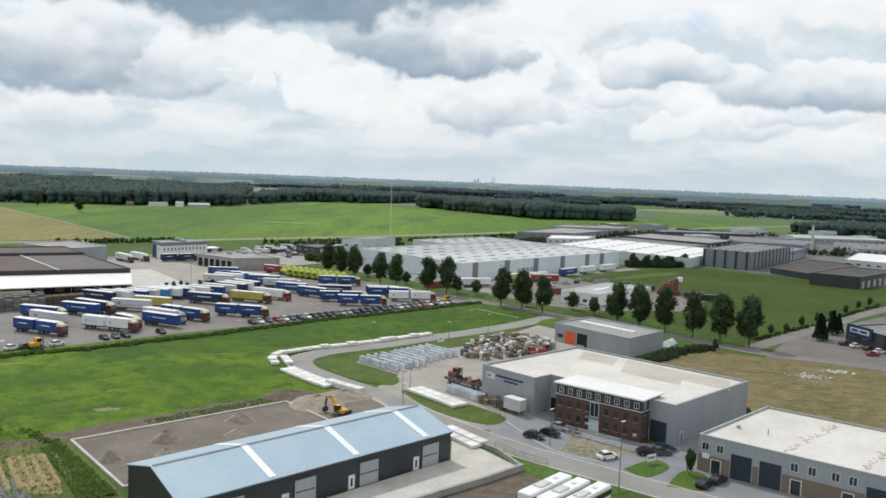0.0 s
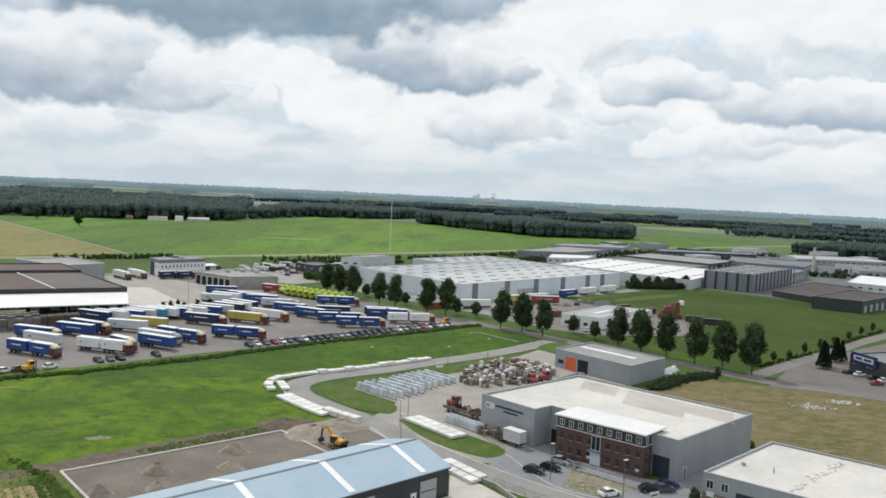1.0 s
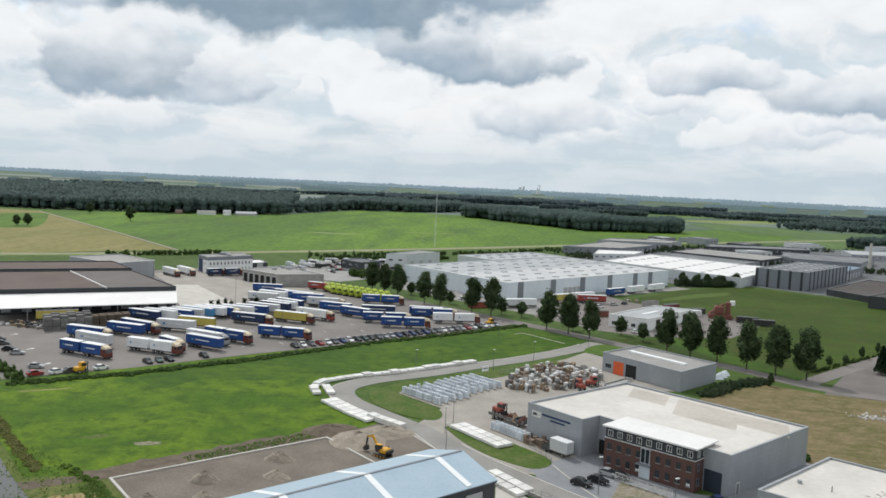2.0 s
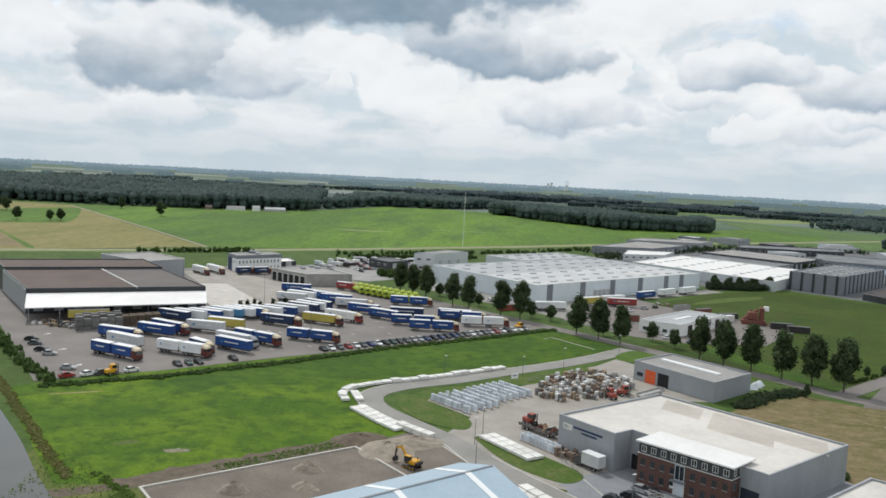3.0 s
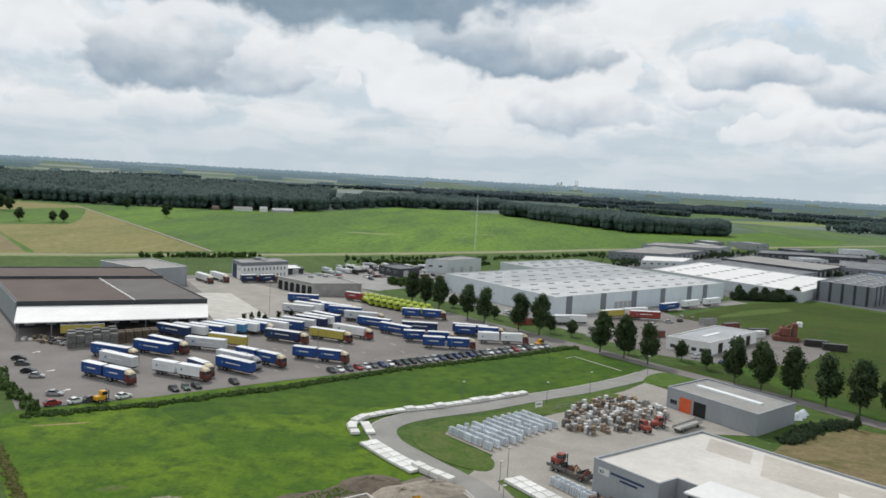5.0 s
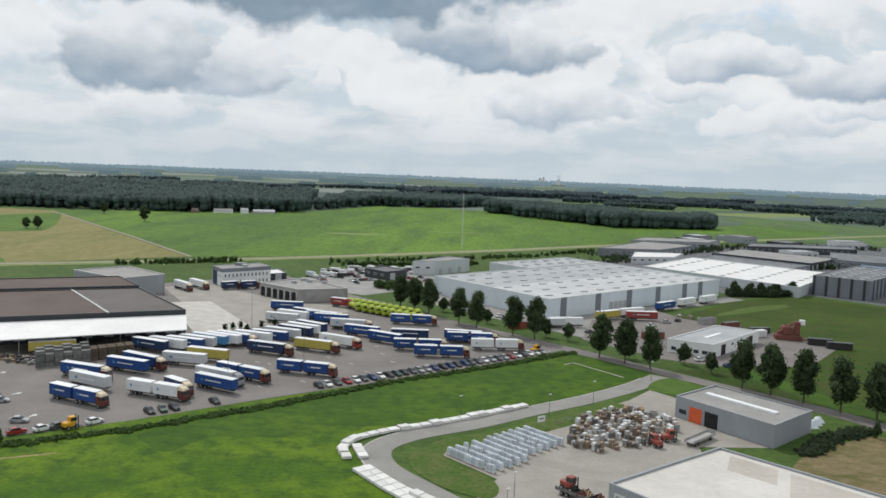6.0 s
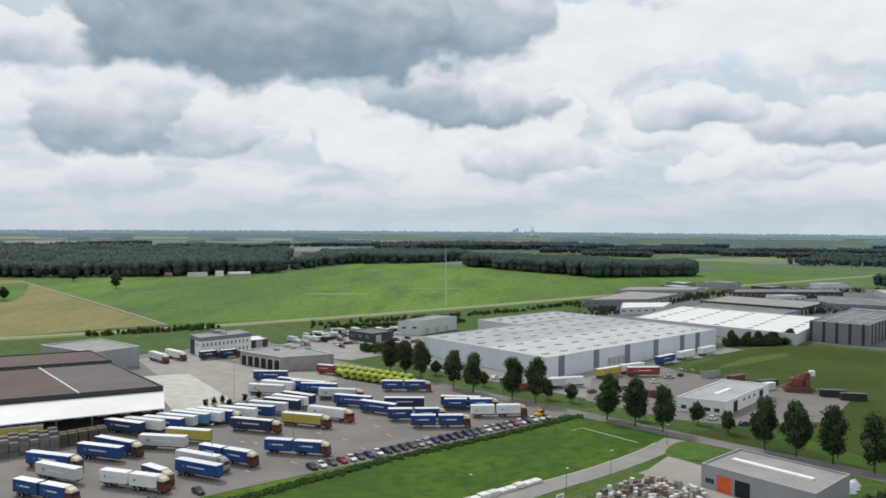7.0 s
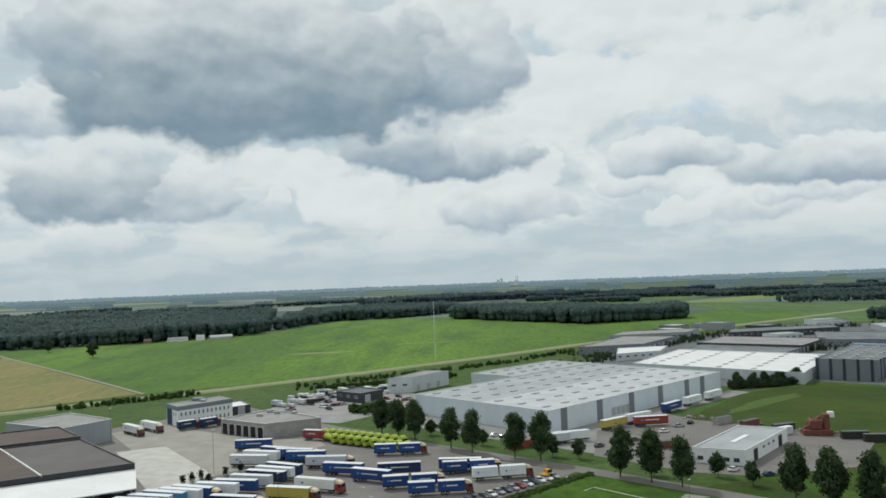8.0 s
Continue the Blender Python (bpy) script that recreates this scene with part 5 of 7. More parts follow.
part("cap_ring", rod(bmesh.new(), (0, 0, 22), (0, 0, 22.5), 1.15, 1.15, 14), "steel", chimney)
for x, y, r, w, h, wall_, roof_ in ((-349, 1003, 30, 22, 3.0, "whiteload", "roofgrey"), (-326, 1012, 24, 9, 4.2, "white", "rooflight"), (-306, 1024, 32, 26, 2.8, "greyload", "roofpale"), (-378, 990, 12, 8, 3.0, "brownbrick", "roofbrown")):
    farm = thing("farmhouse", "low pale farm building at the wood's edge", "house", pose(x, y, 0, 0, 0, r), "farm buildings")
    part("wall", boxed(-w / 2, w / 2, -4, 4, 0, h), wall_, farm)
    part("roof", shell(bmesh.new(), [(-w / 2, -4.4, h - 0.1), (w / 2, -4.4, h - 0.1), (w / 2, 4.4, h - 0.1), (-w / 2, 4.4, h - 0.1), (-w / 2, 0, h + 2.2), (w / 2, 0, h + 2.2)], ((0, 1, 5, 4), (2, 3, 4, 5), (1, 2, 5), (3, 0, 4), (3, 2, 1, 0))), roof_, farm)
plant = thing("power_station", "hazy power station on the horizon", "power station", pose(196, 4600, 0))
for x, w, h in ((-46, 14, 10), (-28, 11, 16), (52, 20, 4)):
    part("boiler_house", boxed(x - w / 2, x + w / 2, -15, 15, 0, h + 24), "farstone", plant)
for x in (50, 60):
    part("stack", rod(bmesh.new(), (x, 0, 0), (x, 0, 52), 2.4, 1.8, 10), "farstone", plant)

# ---- vehicles ----


def wheels(th, xs, y, r, w):
    for x in xs:
        for s in (-1, 1):
            ob = hang("wheel", once(("wheel", r, w), lambda: rod(bmesh.new(), (0, -w / 2, 0), (0, w / 2, 0), r, n=12)), "rubber", th, "", pose(x, s * y, r))
            hang("rim", once(("rim", r, w), lambda: rod(bmesh.new(), (0, -w / 2 - 0.02, 0), (0, w / 2 + 0.02, 0), r * 0.55, n=8)), "steel", ob)


def cargo(th, x0, x1, side, h=4.0, name="cargo_box", letters="white", base=1.1):
    """A curtain-sided box: side panels with posts, a pale roof, a frame underneath."""
    L = x1 - x0
    ob = hang(name, once(("cargo", L, h, base, side), lambda: boxed(-L / 2, L / 2, -1.24, 1.24, base, h - 0.06, bevel=0.05)), side, th, "", pose((x0 + x1) / 2, 0, 0))
    hang("box_roof", once(("box_roof", L, h), lambda: boxed(-L / 2 - 0.02, L / 2 + 0.02, -1.27, 1.27, h - 0.06, h + 0.02, bevel=0.03)), "boxroof", ob)

    hang("side_rail", once(("side_rail", L, base), lambda: boxed(-L / 2, L / 2, -1.275, 1.275, base - 0.02, base + 0.14)), "chassis" if side != "tarpwhite" else "tarpgrey", ob)
    hang("underframe", once(("underframe", L), lambda: boxed(-L / 2 + 0.1, L / 2 - 0.1, -0.5, 0.5, 0.75, base)), "chassis", ob)
    if letters:
        for sd in (-1, 1):
            hang("lettering_bar", once(("lettering_bar", L, base, sd), lambda: boxed(-L * 0.2, L * 0.22, sd * 1.3 - 0.012, sd * 1.3 + 0.012, base + 1.4, base + 1.72)), letters, ob)
        hang("emblem", once(("emblem", L, base), lambda: boxed(-L * 0.32, -L * 0.26, -1.312, -1.288, base + 1.2, base + 1.85)), "tarplight" if letters == "boxroof" else letters, ob)
    return ob


def cab(th, x, lower="cabred", top="cabcream"):
    """A cab-over tractor head whose front is at x + 1.1."""
    def hull():
        pts = [(-1.1, 0.95), (1.0, 0.6), (1.12, 1.5), (1.0, 2.0), (0.82, 3.0), (-1.1, 3.0)]
        v = [(px, s * 1.22, pz) for s in (-1, 1) for px, pz in pts]
        n = len(pts)
        return shell(bmesh.new(), v, [tuple(range(n)), tuple(range(2 * n - 1, n - 1, -1))] + [(k, k + n, (k + 1) % n + n, (k + 1) % n) for k in range(n)])

    def spoiler():
        pts = [(-1.05, 3.004), (0.8, 3.004), (0.45, 3.5), (-0.95, 3.95)]
        v = [(px, s * (1.18 if k < 2 else 1.0), pz) for s in (-1, 1) for k, (px, pz) in enumerate(pts)]
        return shell(bmesh.new(), v, [(0, 1, 2, 3), (7, 6, 5, 4)] + [(k, k + 4, (k + 1) % 4 + 4, (k + 1) % 4) for k in range(4)])

    ob = hang("cab", once(("cab", lower), hull), lower, th, "", pose(x, 0, 0))
    hang("wind_deflector", once(("wind_deflector", top), spoiler), top, ob)
    hang("windscreen", once(("windscreen",), lambda: shell(bmesh.new(), [(1.05, -1.08, 2.02), (1.05, 1.08, 2.02), (0.88, 1.05, 2.85), (0.88, -1.05, 2.85), (1.0, -1.08, 2.02), (1.0, 1.08, 2.02), (0.83, 1.05, 2.85), (0.83, -1.05, 2.85)], ((0, 1, 2, 3), (7, 6, 5, 4), (0, 4, 5, 1), (1, 5, 6, 2), (2, 6, 7, 3), (3, 7, 4, 0)))), "glass", ob)
    hang("side_window", once(("side_window",), lambda: box(boxed(-0.1, 0.7, -1.24, -1.2, 2.05, 2.75), -0.1, 0.7, 1.2, 1.24, 2.05, 2.75)), "glass", ob)
    hang("bumper", once(("bumper",), lambda: boxed(0.6, 1.2, -1.22, 1.22, 0.35, 0.75, bevel=0.05)), "chassis", ob)
    return ob


built = {}


def lorry(kind, x, y, head, label):
    """A lorry of that kind: built the first time, then copied."""
    at = pose(x, y, 0.06, 0, 0, head)
    if (kind, label) in built:
        return copy_thing(built[(kind, label)], at)
    shape, side, lower, top = kind
    th = thing("lorry" if shape != "trailer" else "trailer", label, "lorry" if shape != "trailer" else "trailer", at, "lorries in the yard")
    letters = {"tarpwhite": "tarpnavy", "tarpgrey": "tarpwhite", "tarpyellow": ""}.get(side, "boxroof")
    if shape == "combo":
        cargo(th, -9.3, -1.6, side, letters=letters), cargo(th, -0.7, 7.0, side, letters=letters)
        cab(th, 8.2, lower, top)
        part("drawbar", boxed(-1.6, -0.7, -0.1, 0.1, 0.8, 0.95), "chassis", th)
        wheels(th, (-7.6, -6.3, 0.6, 2.0, 8.0), 1.05, 0.5, 0.34)
    elif shape == "semi":
        cargo(th, -8.2, 5.4, side, letters=letters)
        cab(th, 7.0, lower, top)
        wheels(th, (-6.8, -5.5, -4.2, 4.0, 7.0), 1.05, 0.5, 0.34)
    elif shape == "trailer":
        cargo(th, -6.8, 6.8, side, letters=letters)
        for s in (-0.7, 0.7):
            part("landing_leg", boxed(4.0, 4.15, s - 0.08, s + 0.08, 0.0, 0.8), "steel", th)
        wheels(th, (-5.4, -4.1, -2.8), 1.05, 0.5, 0.34)
    elif shape == "short":
        cargo(th, -4.9, 2.9, side, letters=letters)
        cab(th, 4.2, lower, top)
        wheels(th, (-3.4, -2.2, 4.0), 1.05, 0.5, 0.34)
    else:
        part("tank", rod(bmesh.new(), (-4.6, 0, 1.95), (2.4, 0, 1.95), 1.12, n=14), side, th, "bright lime yellow tank")
        part("walkway", boxed(-4.2, 2.0, -0.3, 0.3, 3.05, 3.2), side, th)
        part("underframe", boxed(-4.6, 3.2, -0.5, 0.5, 0.7, 0.95), "chassis", th)
        cab(th, 3.9, lower, top)
        wheels(th, (-3.4, -2.1, 3.8), 1.05, 0.5, 0.34)
    built[(kind, label)] = th
    return th


B = ("tarpblue", "cabred", "cabcream")
LB = "blue curtain-sided lorry combination with rust-red cab"
for x, y, a in ((-116.5, 234.2, -21), (-67.8, 275.2, -9), (-84.2, 266, -24), (-38.3, 317, 7), (-30.2, 308.4, 5), (-46, 363.6, 1), (-21, 333.4, 5)):
    lorry(("combo", *B), x, y, a, LB)
for x, y, a in ((-99.6, 243, -16), (-11.8, 324.2, 9)):
    lorry(("combo", "tarpwhite", "cabred", "cabcream"), x, y, a, "white lorry combination with dark blue lettering bars")
for x, y, a in ((-126.6, 257.3, -15), (-116.5, 272.4, -24), (-81.4, 360, -12), (-101, 310.5, -20)):
    lorry(("semi", *B), x, y, a, "blue articulated lorry with cream cab top")
lorry(("semi", "tarpgrey", "cabsilver", "cabsilver"), -89.2, 260.3, -24, "silver articulated lorry with grey trailer")
lorry(("semi", "tarpnavy", "cabred", "cabcream"), -85.7, 298.5, -15, "navy articulated lorry with a pale side panel")
lorry(("semi", "tarpyellow", "cabred", "cabcream"), -72, 306.3, -16, "yellow articulated lorry with rust-red cab")
lorry(("semi", "tarpwhite", "tarpred", "cabcream"), -66, 315.4, -22, "white articulated lorry with red cab")
lorry(("semi", "tarpgrey", "cabred", "cabcream"), -68, 346.4, -4, "pale grey articulated lorry with rust-red cab")
lorry(("semi", "tarpwhite", "cabred", "cabcream"), -164, 420.5, -44, "white articulated lorry near the office")
lorry(("semi", "tarpwhite", "cabred", "cabcream"), -158.8, 427.6, -42, "white articulated lorry near the office")
for x, y, a in ((-119, 266.6, -16), (-87.7, 253.2, -24), (-114.5, 298.8, -14), (-91.5, 317.4, -12), (-102.2, 379.8, 3), (-78, 356, -4), (-62, 335.4, -16), (-24.8, 336.8, -3), (-52, 325.4, -26)):
    lorry(("trailer", *B), x, y, a, "parked blue curtain-sided trailer")
for x, y, a in ((-124.2, 293.6, -20), (-85, 328, -20), (-89.6, 364, -26), (-44, 333.4, 4), (-81.5, 337.5, -28)):
    lorry(("trailer", "tarpnavy", "cabred", "cabcream"), x, y, a, "parked navy curtain-sided trailer")
for x, y, a, side, label in ((-119.4, 296.4, -17, "tarpwhite", "parked white curtain-sided trailer"), (-111.6, 302.4, -16, "tarpgrey", "parked pale grey curtain-sided trailer"), (-105, 308.4, -18, "tarpwhite", "parked white curtain-sided trailer"), (-96.2, 314, -15, "tarpwhite", "parked white curtain-sided trailer"), (-88.3, 322.8, -16, "tarpgrey", "parked pale grey curtain-sided trailer"), (-83.4, 332.8, -22, "tarpwhite", "parked white curtain-sided trailer"), (-94, 358.5, -18, "tarpwhite", "parked white curtain-sided trailer")):
    lorry(("trailer", side, "cabred", "cabcream"), x, y, a, label)
for x, y, a in ((-106.2, 277.6, -6), (-120.7, 248, -22), (-96.6, 352, -10)):
    lorry(("trailer", "tarpgrey", "cabred", "cabcream"), x, y, a, "parked pale grey box trailer")
lorry(("trailer", "tarpyellow", "cabred", "cabcream"), -101.7, 285.2, -10, "parked yellow curtain-sided trailer")
lorry(("trailer", "tarpyellow", "cabred", "cabcream"), -151.5, 283.5, 31, "parked yellow curtain-sided trailer")
lorry(("trailer", "tarplight", "cabred", "cabcream"), -108.8, 306, -18, "parked light blue curtain-sided trailer")
for x, y, a in ((-96, 247.6, -34), (-143.5, 429.5, 42), (-135.5, 434.5, 44)):
    lorry(("short", "tarpnavy", "cabred", "cabcream"), x, y, a, "short navy box lorry")
for k in range(10):
    for j in range(2):
        lorry(("tanker", "lime", "lime", "lime"), -77.5 + k * 3.25 + j * 2.5, 400.5 - k * 2.15 - j * 10.5, -55, "lime yellow tank lorry parked in a row")
lorry(("short", "tarpred", "tarpred", "tarpred"), -82, 395.6, -20, "dark red box lorry")
for kind, x, y, a, label in (("tarpblue", 66, 434.5, 47, "blue trailer at the hall's docks"), ("tarpwhite", 79, 449.5, 47, "white trailer at the hall's docks"), ("tarpwhite", 92.5, 463.5, 47, "white trailer at the hall's docks"), ("tarpred", 50, 402, 8, "red trailer outside the hall"), ("tarpwhite", 46.6, 410, 36, "white trailer outside the hall"), ("tarpyellow", 35, 399.4, 40, "yellow trailer outside the hall"), ("tarpgrey", 8, 372, 20, "grey trailer outside the hall"), ("tarpwhite", 15.5, 376, 16, "white trailer outside the hall")):
    lorry(("trailer", kind, "cabred", "cabcream"), x, y, a, label)


def hull_of(sections):
    """A body lofted through (x, half width, bottom, top) stations."""
    bm, rows = bmesh.new(), []
    for x, w, z0, z1 in sections:
        rows.append([bm.verts.new(p) for p in ((x, -w, z0), (x, w, z0), (x, w * 0.96, z1), (x, -w * 0.96, z1))])
    for a, b in zip(rows, rows[1:]):
        for k in range(4):
            bm.faces.new((a[k], a[(k + 1) % 4], b[(k + 1) % 4], b[k]))
    bm.faces.new(rows[0]), bm.faces.new(rows[-1][::-1])
    bmesh.ops.recalc_face_normals(bm, faces=bm.faces)
    return bm


def car(paint, x, y, head, z=0.06, words="parked saloon car"):
    at = pose(x, y, z, 0, 0, head)
    if ("car", paint, words) in built:
        return copy_thing(built[("car", paint, words)], at)
    th = thing("car", paint + " " + words + " on the paving", "car", at, "parked cars")
    hang("body", once(("body", paint), lambda: hull_of(((-2.1, 0.7, 0.5, 0.8), (-2.0, 0.85, 0.3, 0.95), (-1.2, 0.88, 0.22, 0.98), (0.9, 0.88, 0.22, 0.95), (1.8, 0.84, 0.25, 0.78), (2.1, 0.68, 0.4, 0.6)))), "car_" + paint, th)
    hang("glasshouse", once(("glasshouse",), lambda: hull_of(((-1.75, 0.78, 0.96, 1.0), (-1.1, 0.72, 0.96, 1.4), (0.1, 0.72, 0.94, 1.42), (0.95, 0.76, 0.92, 0.96)))), "glass", th)
    hang("roof", once(("roof", paint), lambda: hull_of(((-1.15, 0.7, 1.38, 1.43), (-0.5, 0.71, 1.4, 1.49), (0.1, 0.7, 1.39, 1.46)))), "car_" + paint, th)
    hang("headlight", once(("headlight",), lambda: box(boxed(1.98, 2.08, -0.7, -0.4, 0.55, 0.68), 1.98, 2.08, 0.4, 0.7, 0.55, 0.68)), "frame", th)
    wheels(th, (-1.3, 1.3), 0.76, 0.32, 0.22)
    built[("car", paint, words)] = th
    return th


rng_ = random.Random(5)
# the row along the yard's edge
u = Vector((100, 94.5)).normalized()
d = 6.0
while d < 143:
    gap = rng_.random()
    if d < 52 and gap < 0.55:
        d += rng_.choice((4, 8, 12))
        continue
    p = Vector((-99.4, 224.4)) + u * d + Vector((-u.y, u.x)) * 1.2
    car(rng_.choice(("black", "silver", "white", "grey", "blue", "black", "red", "silver", "green", "grey")), p.x, p.y, math.degrees(math.atan2(u.y, u.x)) - 90 + rng_.uniform(-6, 6))
    d += rng_.uniform(2.6, 3.3)
for paint, x, y, a in (("black", -150.6, 247, 20), ("grey", -146.2, 241.8, 20), ("black", -139.8, 234.6, 15), ("silver", -121.4, 216.4, 10), ("red", -117.4, 208.8, 50), ("white", -113.2, 212, 60), ("grey", -110.6, 214.4, 55), ("white", -104.6, 219.2, 58), ("silver", -135, 230.6, 15)):
    car(paint, x, y, a)
for paint, x, y, a in (("black", 19.2, 154, -30), ("black", 22.6, 156, -36), ("silver", 25.2, 160.2, -40), ("black", 27.2, 159.2, -40)):
    car(paint, x, y, a, 0.09, "car outside the brick offices")
for paint, x, y, a in (("white", 31.6, 143.6, 28), ("black", 39.6, 146.8, 10), ("blue", 43.6, 149.4, 12), ("grey", 42.2, 147.2, 8), ("black", 45.6, 131.4, 48), ("black", 48.6, 133.6, 44)):
    car(paint, x, y, a, 0.09, "car by the roadside units")
for paint, x, y, a in (("black", 133, 266, 20), ("white", 135, 262.6, 20), ("black", 137.2, 258.4, 20), ("white", 138.6, 254.6, 20), ("red", 134, 250, 10), ("silver", 53, 327.6, 40), ("white", 58, 325, 40), ("blue", 66, 318, 30), ("silver", 60, 398, 10), ("white", 52, 388, 30), ("black", 66, 404, 60), ("grey", 38, 374, 20), ("white", 30, 366, 0)):
    car(paint, x, y, a, 0.07, "car in a works yard")
for paint, x, y, a in (("white", -38, 416, 45), ("grey", -35, 413, 45), ("black", -31.5, 409.5, 45), ("white", -27, 405.5, 45), ("silver", -22, 401, 45), ("blue", -18.5, 397.5, 45), ("white", -12, 391, 45), ("black", -8.6, 388, 45), ("red", 2, 378.5, 45), ("silver", 20.5, 381, 10), ("grey", 24, 366, 40)):
    car(paint, x, y, a, 0.07, "car on the hall's apron")
for k in range(46):
    x, y = -112 + rng_.random() * 62, 462 + rng_.random() * 62
    if in_poly(np.array([x]), np.array([y]), [(-118, 474), (-98, 446), (-82, 444), (-56, 476), (-46, 504), (-75, 538), (-106, 524)])[0] and not in_poly(np.array([x]), np.array([y]), [(-94, 500), (-76, 484), (-62, 500), (-80, 518)])[0]:
        car(rng_.choice(("white", "white", "silver", "grey", "black", "red")), x, y, rng_.choice((45, -45, 42)), 0.07, "car in the far lot")


def coach(x, y, a):
    at = pose(x, y, 0.07, 0, 0, a)
    if "coach" in built:
        return copy_thing(built["coach"], at)
    th = thing("coach", "white touring coach seen from above", "coach", at, "coaches on the earth lot")
    part("body", boxed(-6, 6, -1.25, 1.25, 0.4, 3.1, bevel=0.18), "white", th)
    part("window_band", boxed(-5.9, 6.02, -1.27, 1.27, 1.6, 2.5, bevel=0.02), "glass", th)
    part("roof_unit", boxed(-2.5, 0.5, -0.8, 0.8, 3.1, 3.35, bevel=0.08), "tarpgrey", th)
    part("roof_hatch", boxed(2.4, 3.2, -0.4, 0.4, 3.1, 3.2, bevel=0.04), "tarpgrey", th)
    wheels(th, (-3.4, 3.9), 1.05, 0.5, 0.32)
    built["coach"] = th
    return th


for x, y in ((17.6, 121.9), (20.2, 120.0), (23.2, 118.4)):
    coach(x, y, 50)


def van(x, y, a, label):
    th = thing("box_van", label, "van", pose(x, y, 0.09, 0, 0, a))
    part("box", boxed(-3.4, 1.2, -1.15, 1.15, 0.9, 3.3, bevel=0.05), "tarpgrey", th)
    part("box_roof", boxed(-3.42, 1.22, -1.17, 1.17, 3.3, 3.36), "boxroof", th)
    part("cab", hull_of(((1.25, 1.0, 0.5, 2.2), (2.0, 1.0, 0.45, 2.2), (2.6, 0.98, 0.45, 1.5), (3.3, 0.95, 0.45, 1.2))), "car_grey", th)
    part("windscreen", hull_of(((2.0, 0.92, 1.5, 2.14), (2.62, 0.9, 1.45, 1.56))), "glass", th)
    wheels(th, (-2.2, 2.5), 0.95, 0.38, 0.26)


van(16.0, 171.6, 135, "grey box van with a white roof beside the hall")


def prism_side(outline, y0, y1):
    """A plate of the given side outline (x, z), from y0 to y1."""
    bm = bmesh.new()
    front, back = [bm.verts.new((x, y0, z)) for x, z in outline], [bm.verts.new((x, y1, z)) for x, z in outline]
    bm.faces.new(front), bm.faces.new(back[::-1])
    for k in range(len(outline)):
        n = (k + 1) % len(outline)
        bm.faces.new((front[k], back[k], back[n], front[n]))
    bmesh.ops.recalc_face_normals(bm, faces=bm.faces)
    return bm


def excavator(x, y, a):
    th = thing("excavator", "yellow tracked excavator with its arm bent down", "excavator", pose(x, y, 0.06, 0, 0, a))
    for s in (-1, 1):
        part("track", boxed(-1.9, 1.9, s * 1.1 - 0.28, s * 1.1 + 0.28, 0, 0.8, bevel=0.25), "chassis", th)
    part("turntable", rod(bmesh.new(), (0, 0, 0.7), (0, 0, 1.05), 0.9, n=16), "chassis", th)
    part("engine_house", boxed(-1.6, 0.4, -1.2, 1.2, 1.05, 1.95, bevel=0.15), "yellow", th)
    part("counterweight", boxed(-2.3, -1.62, -1.2, 1.2, 1.0, 1.8, bevel=0.2), "chassis", th, "dark rounded counterweight")
    part("exhaust", rod(bmesh.new(), (-1.0, -0.7, 1.9), (-1.0, -0.7, 2.5), 0.07, n=6), "chassis", th)
    ob = part("cab", boxed(-0.2, 1.3, 0.3, 1.2, 1.05, 2.75, bevel=0.12), "chassis", th, "dark glazed cab")
    part("pane", boxed(-0.1, 1.33, 0.34, 1.23, 1.7, 2.6), "glass", ob)
    part("cab_roof", boxed(-0.25, 1.35, 0.25, 1.25, 2.76, 2.86, bevel=0.03), "yellow", ob)
    for s in (-1, 1):
        for x in (-1.3, -0.45, 0.45, 1.3):
            part("roller", rod(bmesh.new(), (x, s * 1.36, 0.32), (x, s * 1.42, 0.32), 0.2, n=8), "yellow", th)
    part("boom", prism_side([(0.7, 1.2), (1.1, 1.15), (3.3, 3.75), (4.5, 3.35), (4.6, 3.65), (3.2, 4.3)], -0.5, -0.1), "yellow", th)
    part("stick", prism_side([(4.3, 3.85), (4.75, 3.7), (5.1, 1.3), (4.85, 1.3)], -0.45, -0.15), "chassis", th, "dark dipper arm")
    part("cylinder", rod(bmesh.new(), (1.6, -0.3, 1.5), (3.0, -0.3, 3.2), 0.09, n=6), "steel", th)
    part("cylinder", rod(bmesh.new(), (3.1, -0.3, 4.4), (4.5, -0.3, 4.0), 0.08, n=6), "steel", th)
    part("bucket", prism_side([(4.6, 1.5), (5.2, 1.4), (5.5, 0.7), (5.0, 0.2), (4.4, 0.5)], -0.8, 0.2), "chassis", th)
    th.scale = (0.9, 0.9, 0.9)


excavator(-19.6, 163.2, 150)


def loader(x, y, a, paint, label, z=0.07):
    th = thing("loader", label, "loader", pose(x, y, z, 0, 0, a), "loaders and forklifts")
    part("body", boxed(-1.8, 0.6, -0.9, 0.9, 0.7, 1.8, bevel=0.15), paint, th)
    ob = part("cab", boxed(-0.4, 1.1, -0.75, 0.75, 1.3, 2.9, bevel=0.1), paint, th)
    part("pane", boxed(-0.3, 1.13, -0.78, 0.78, 1.9, 2.7), "glass", ob)
    part("mast", box(boxed(1.5, 1.7, -0.6, -0.45, 0.2, 3.0), 1.5, 1.7, 0.45, 0.6, 0.2, 3.0), "chassis", th)
    part("fork", box(boxed(1.7, 2.9, -0.45, -0.3, 0.15, 0.25), 1.7, 2.9, 0.3, 0.45, 0.15, 0.25), "chassis", th)
    wheels(th, (-1.1, 1.0), 0.9, 0.5, 0.35)


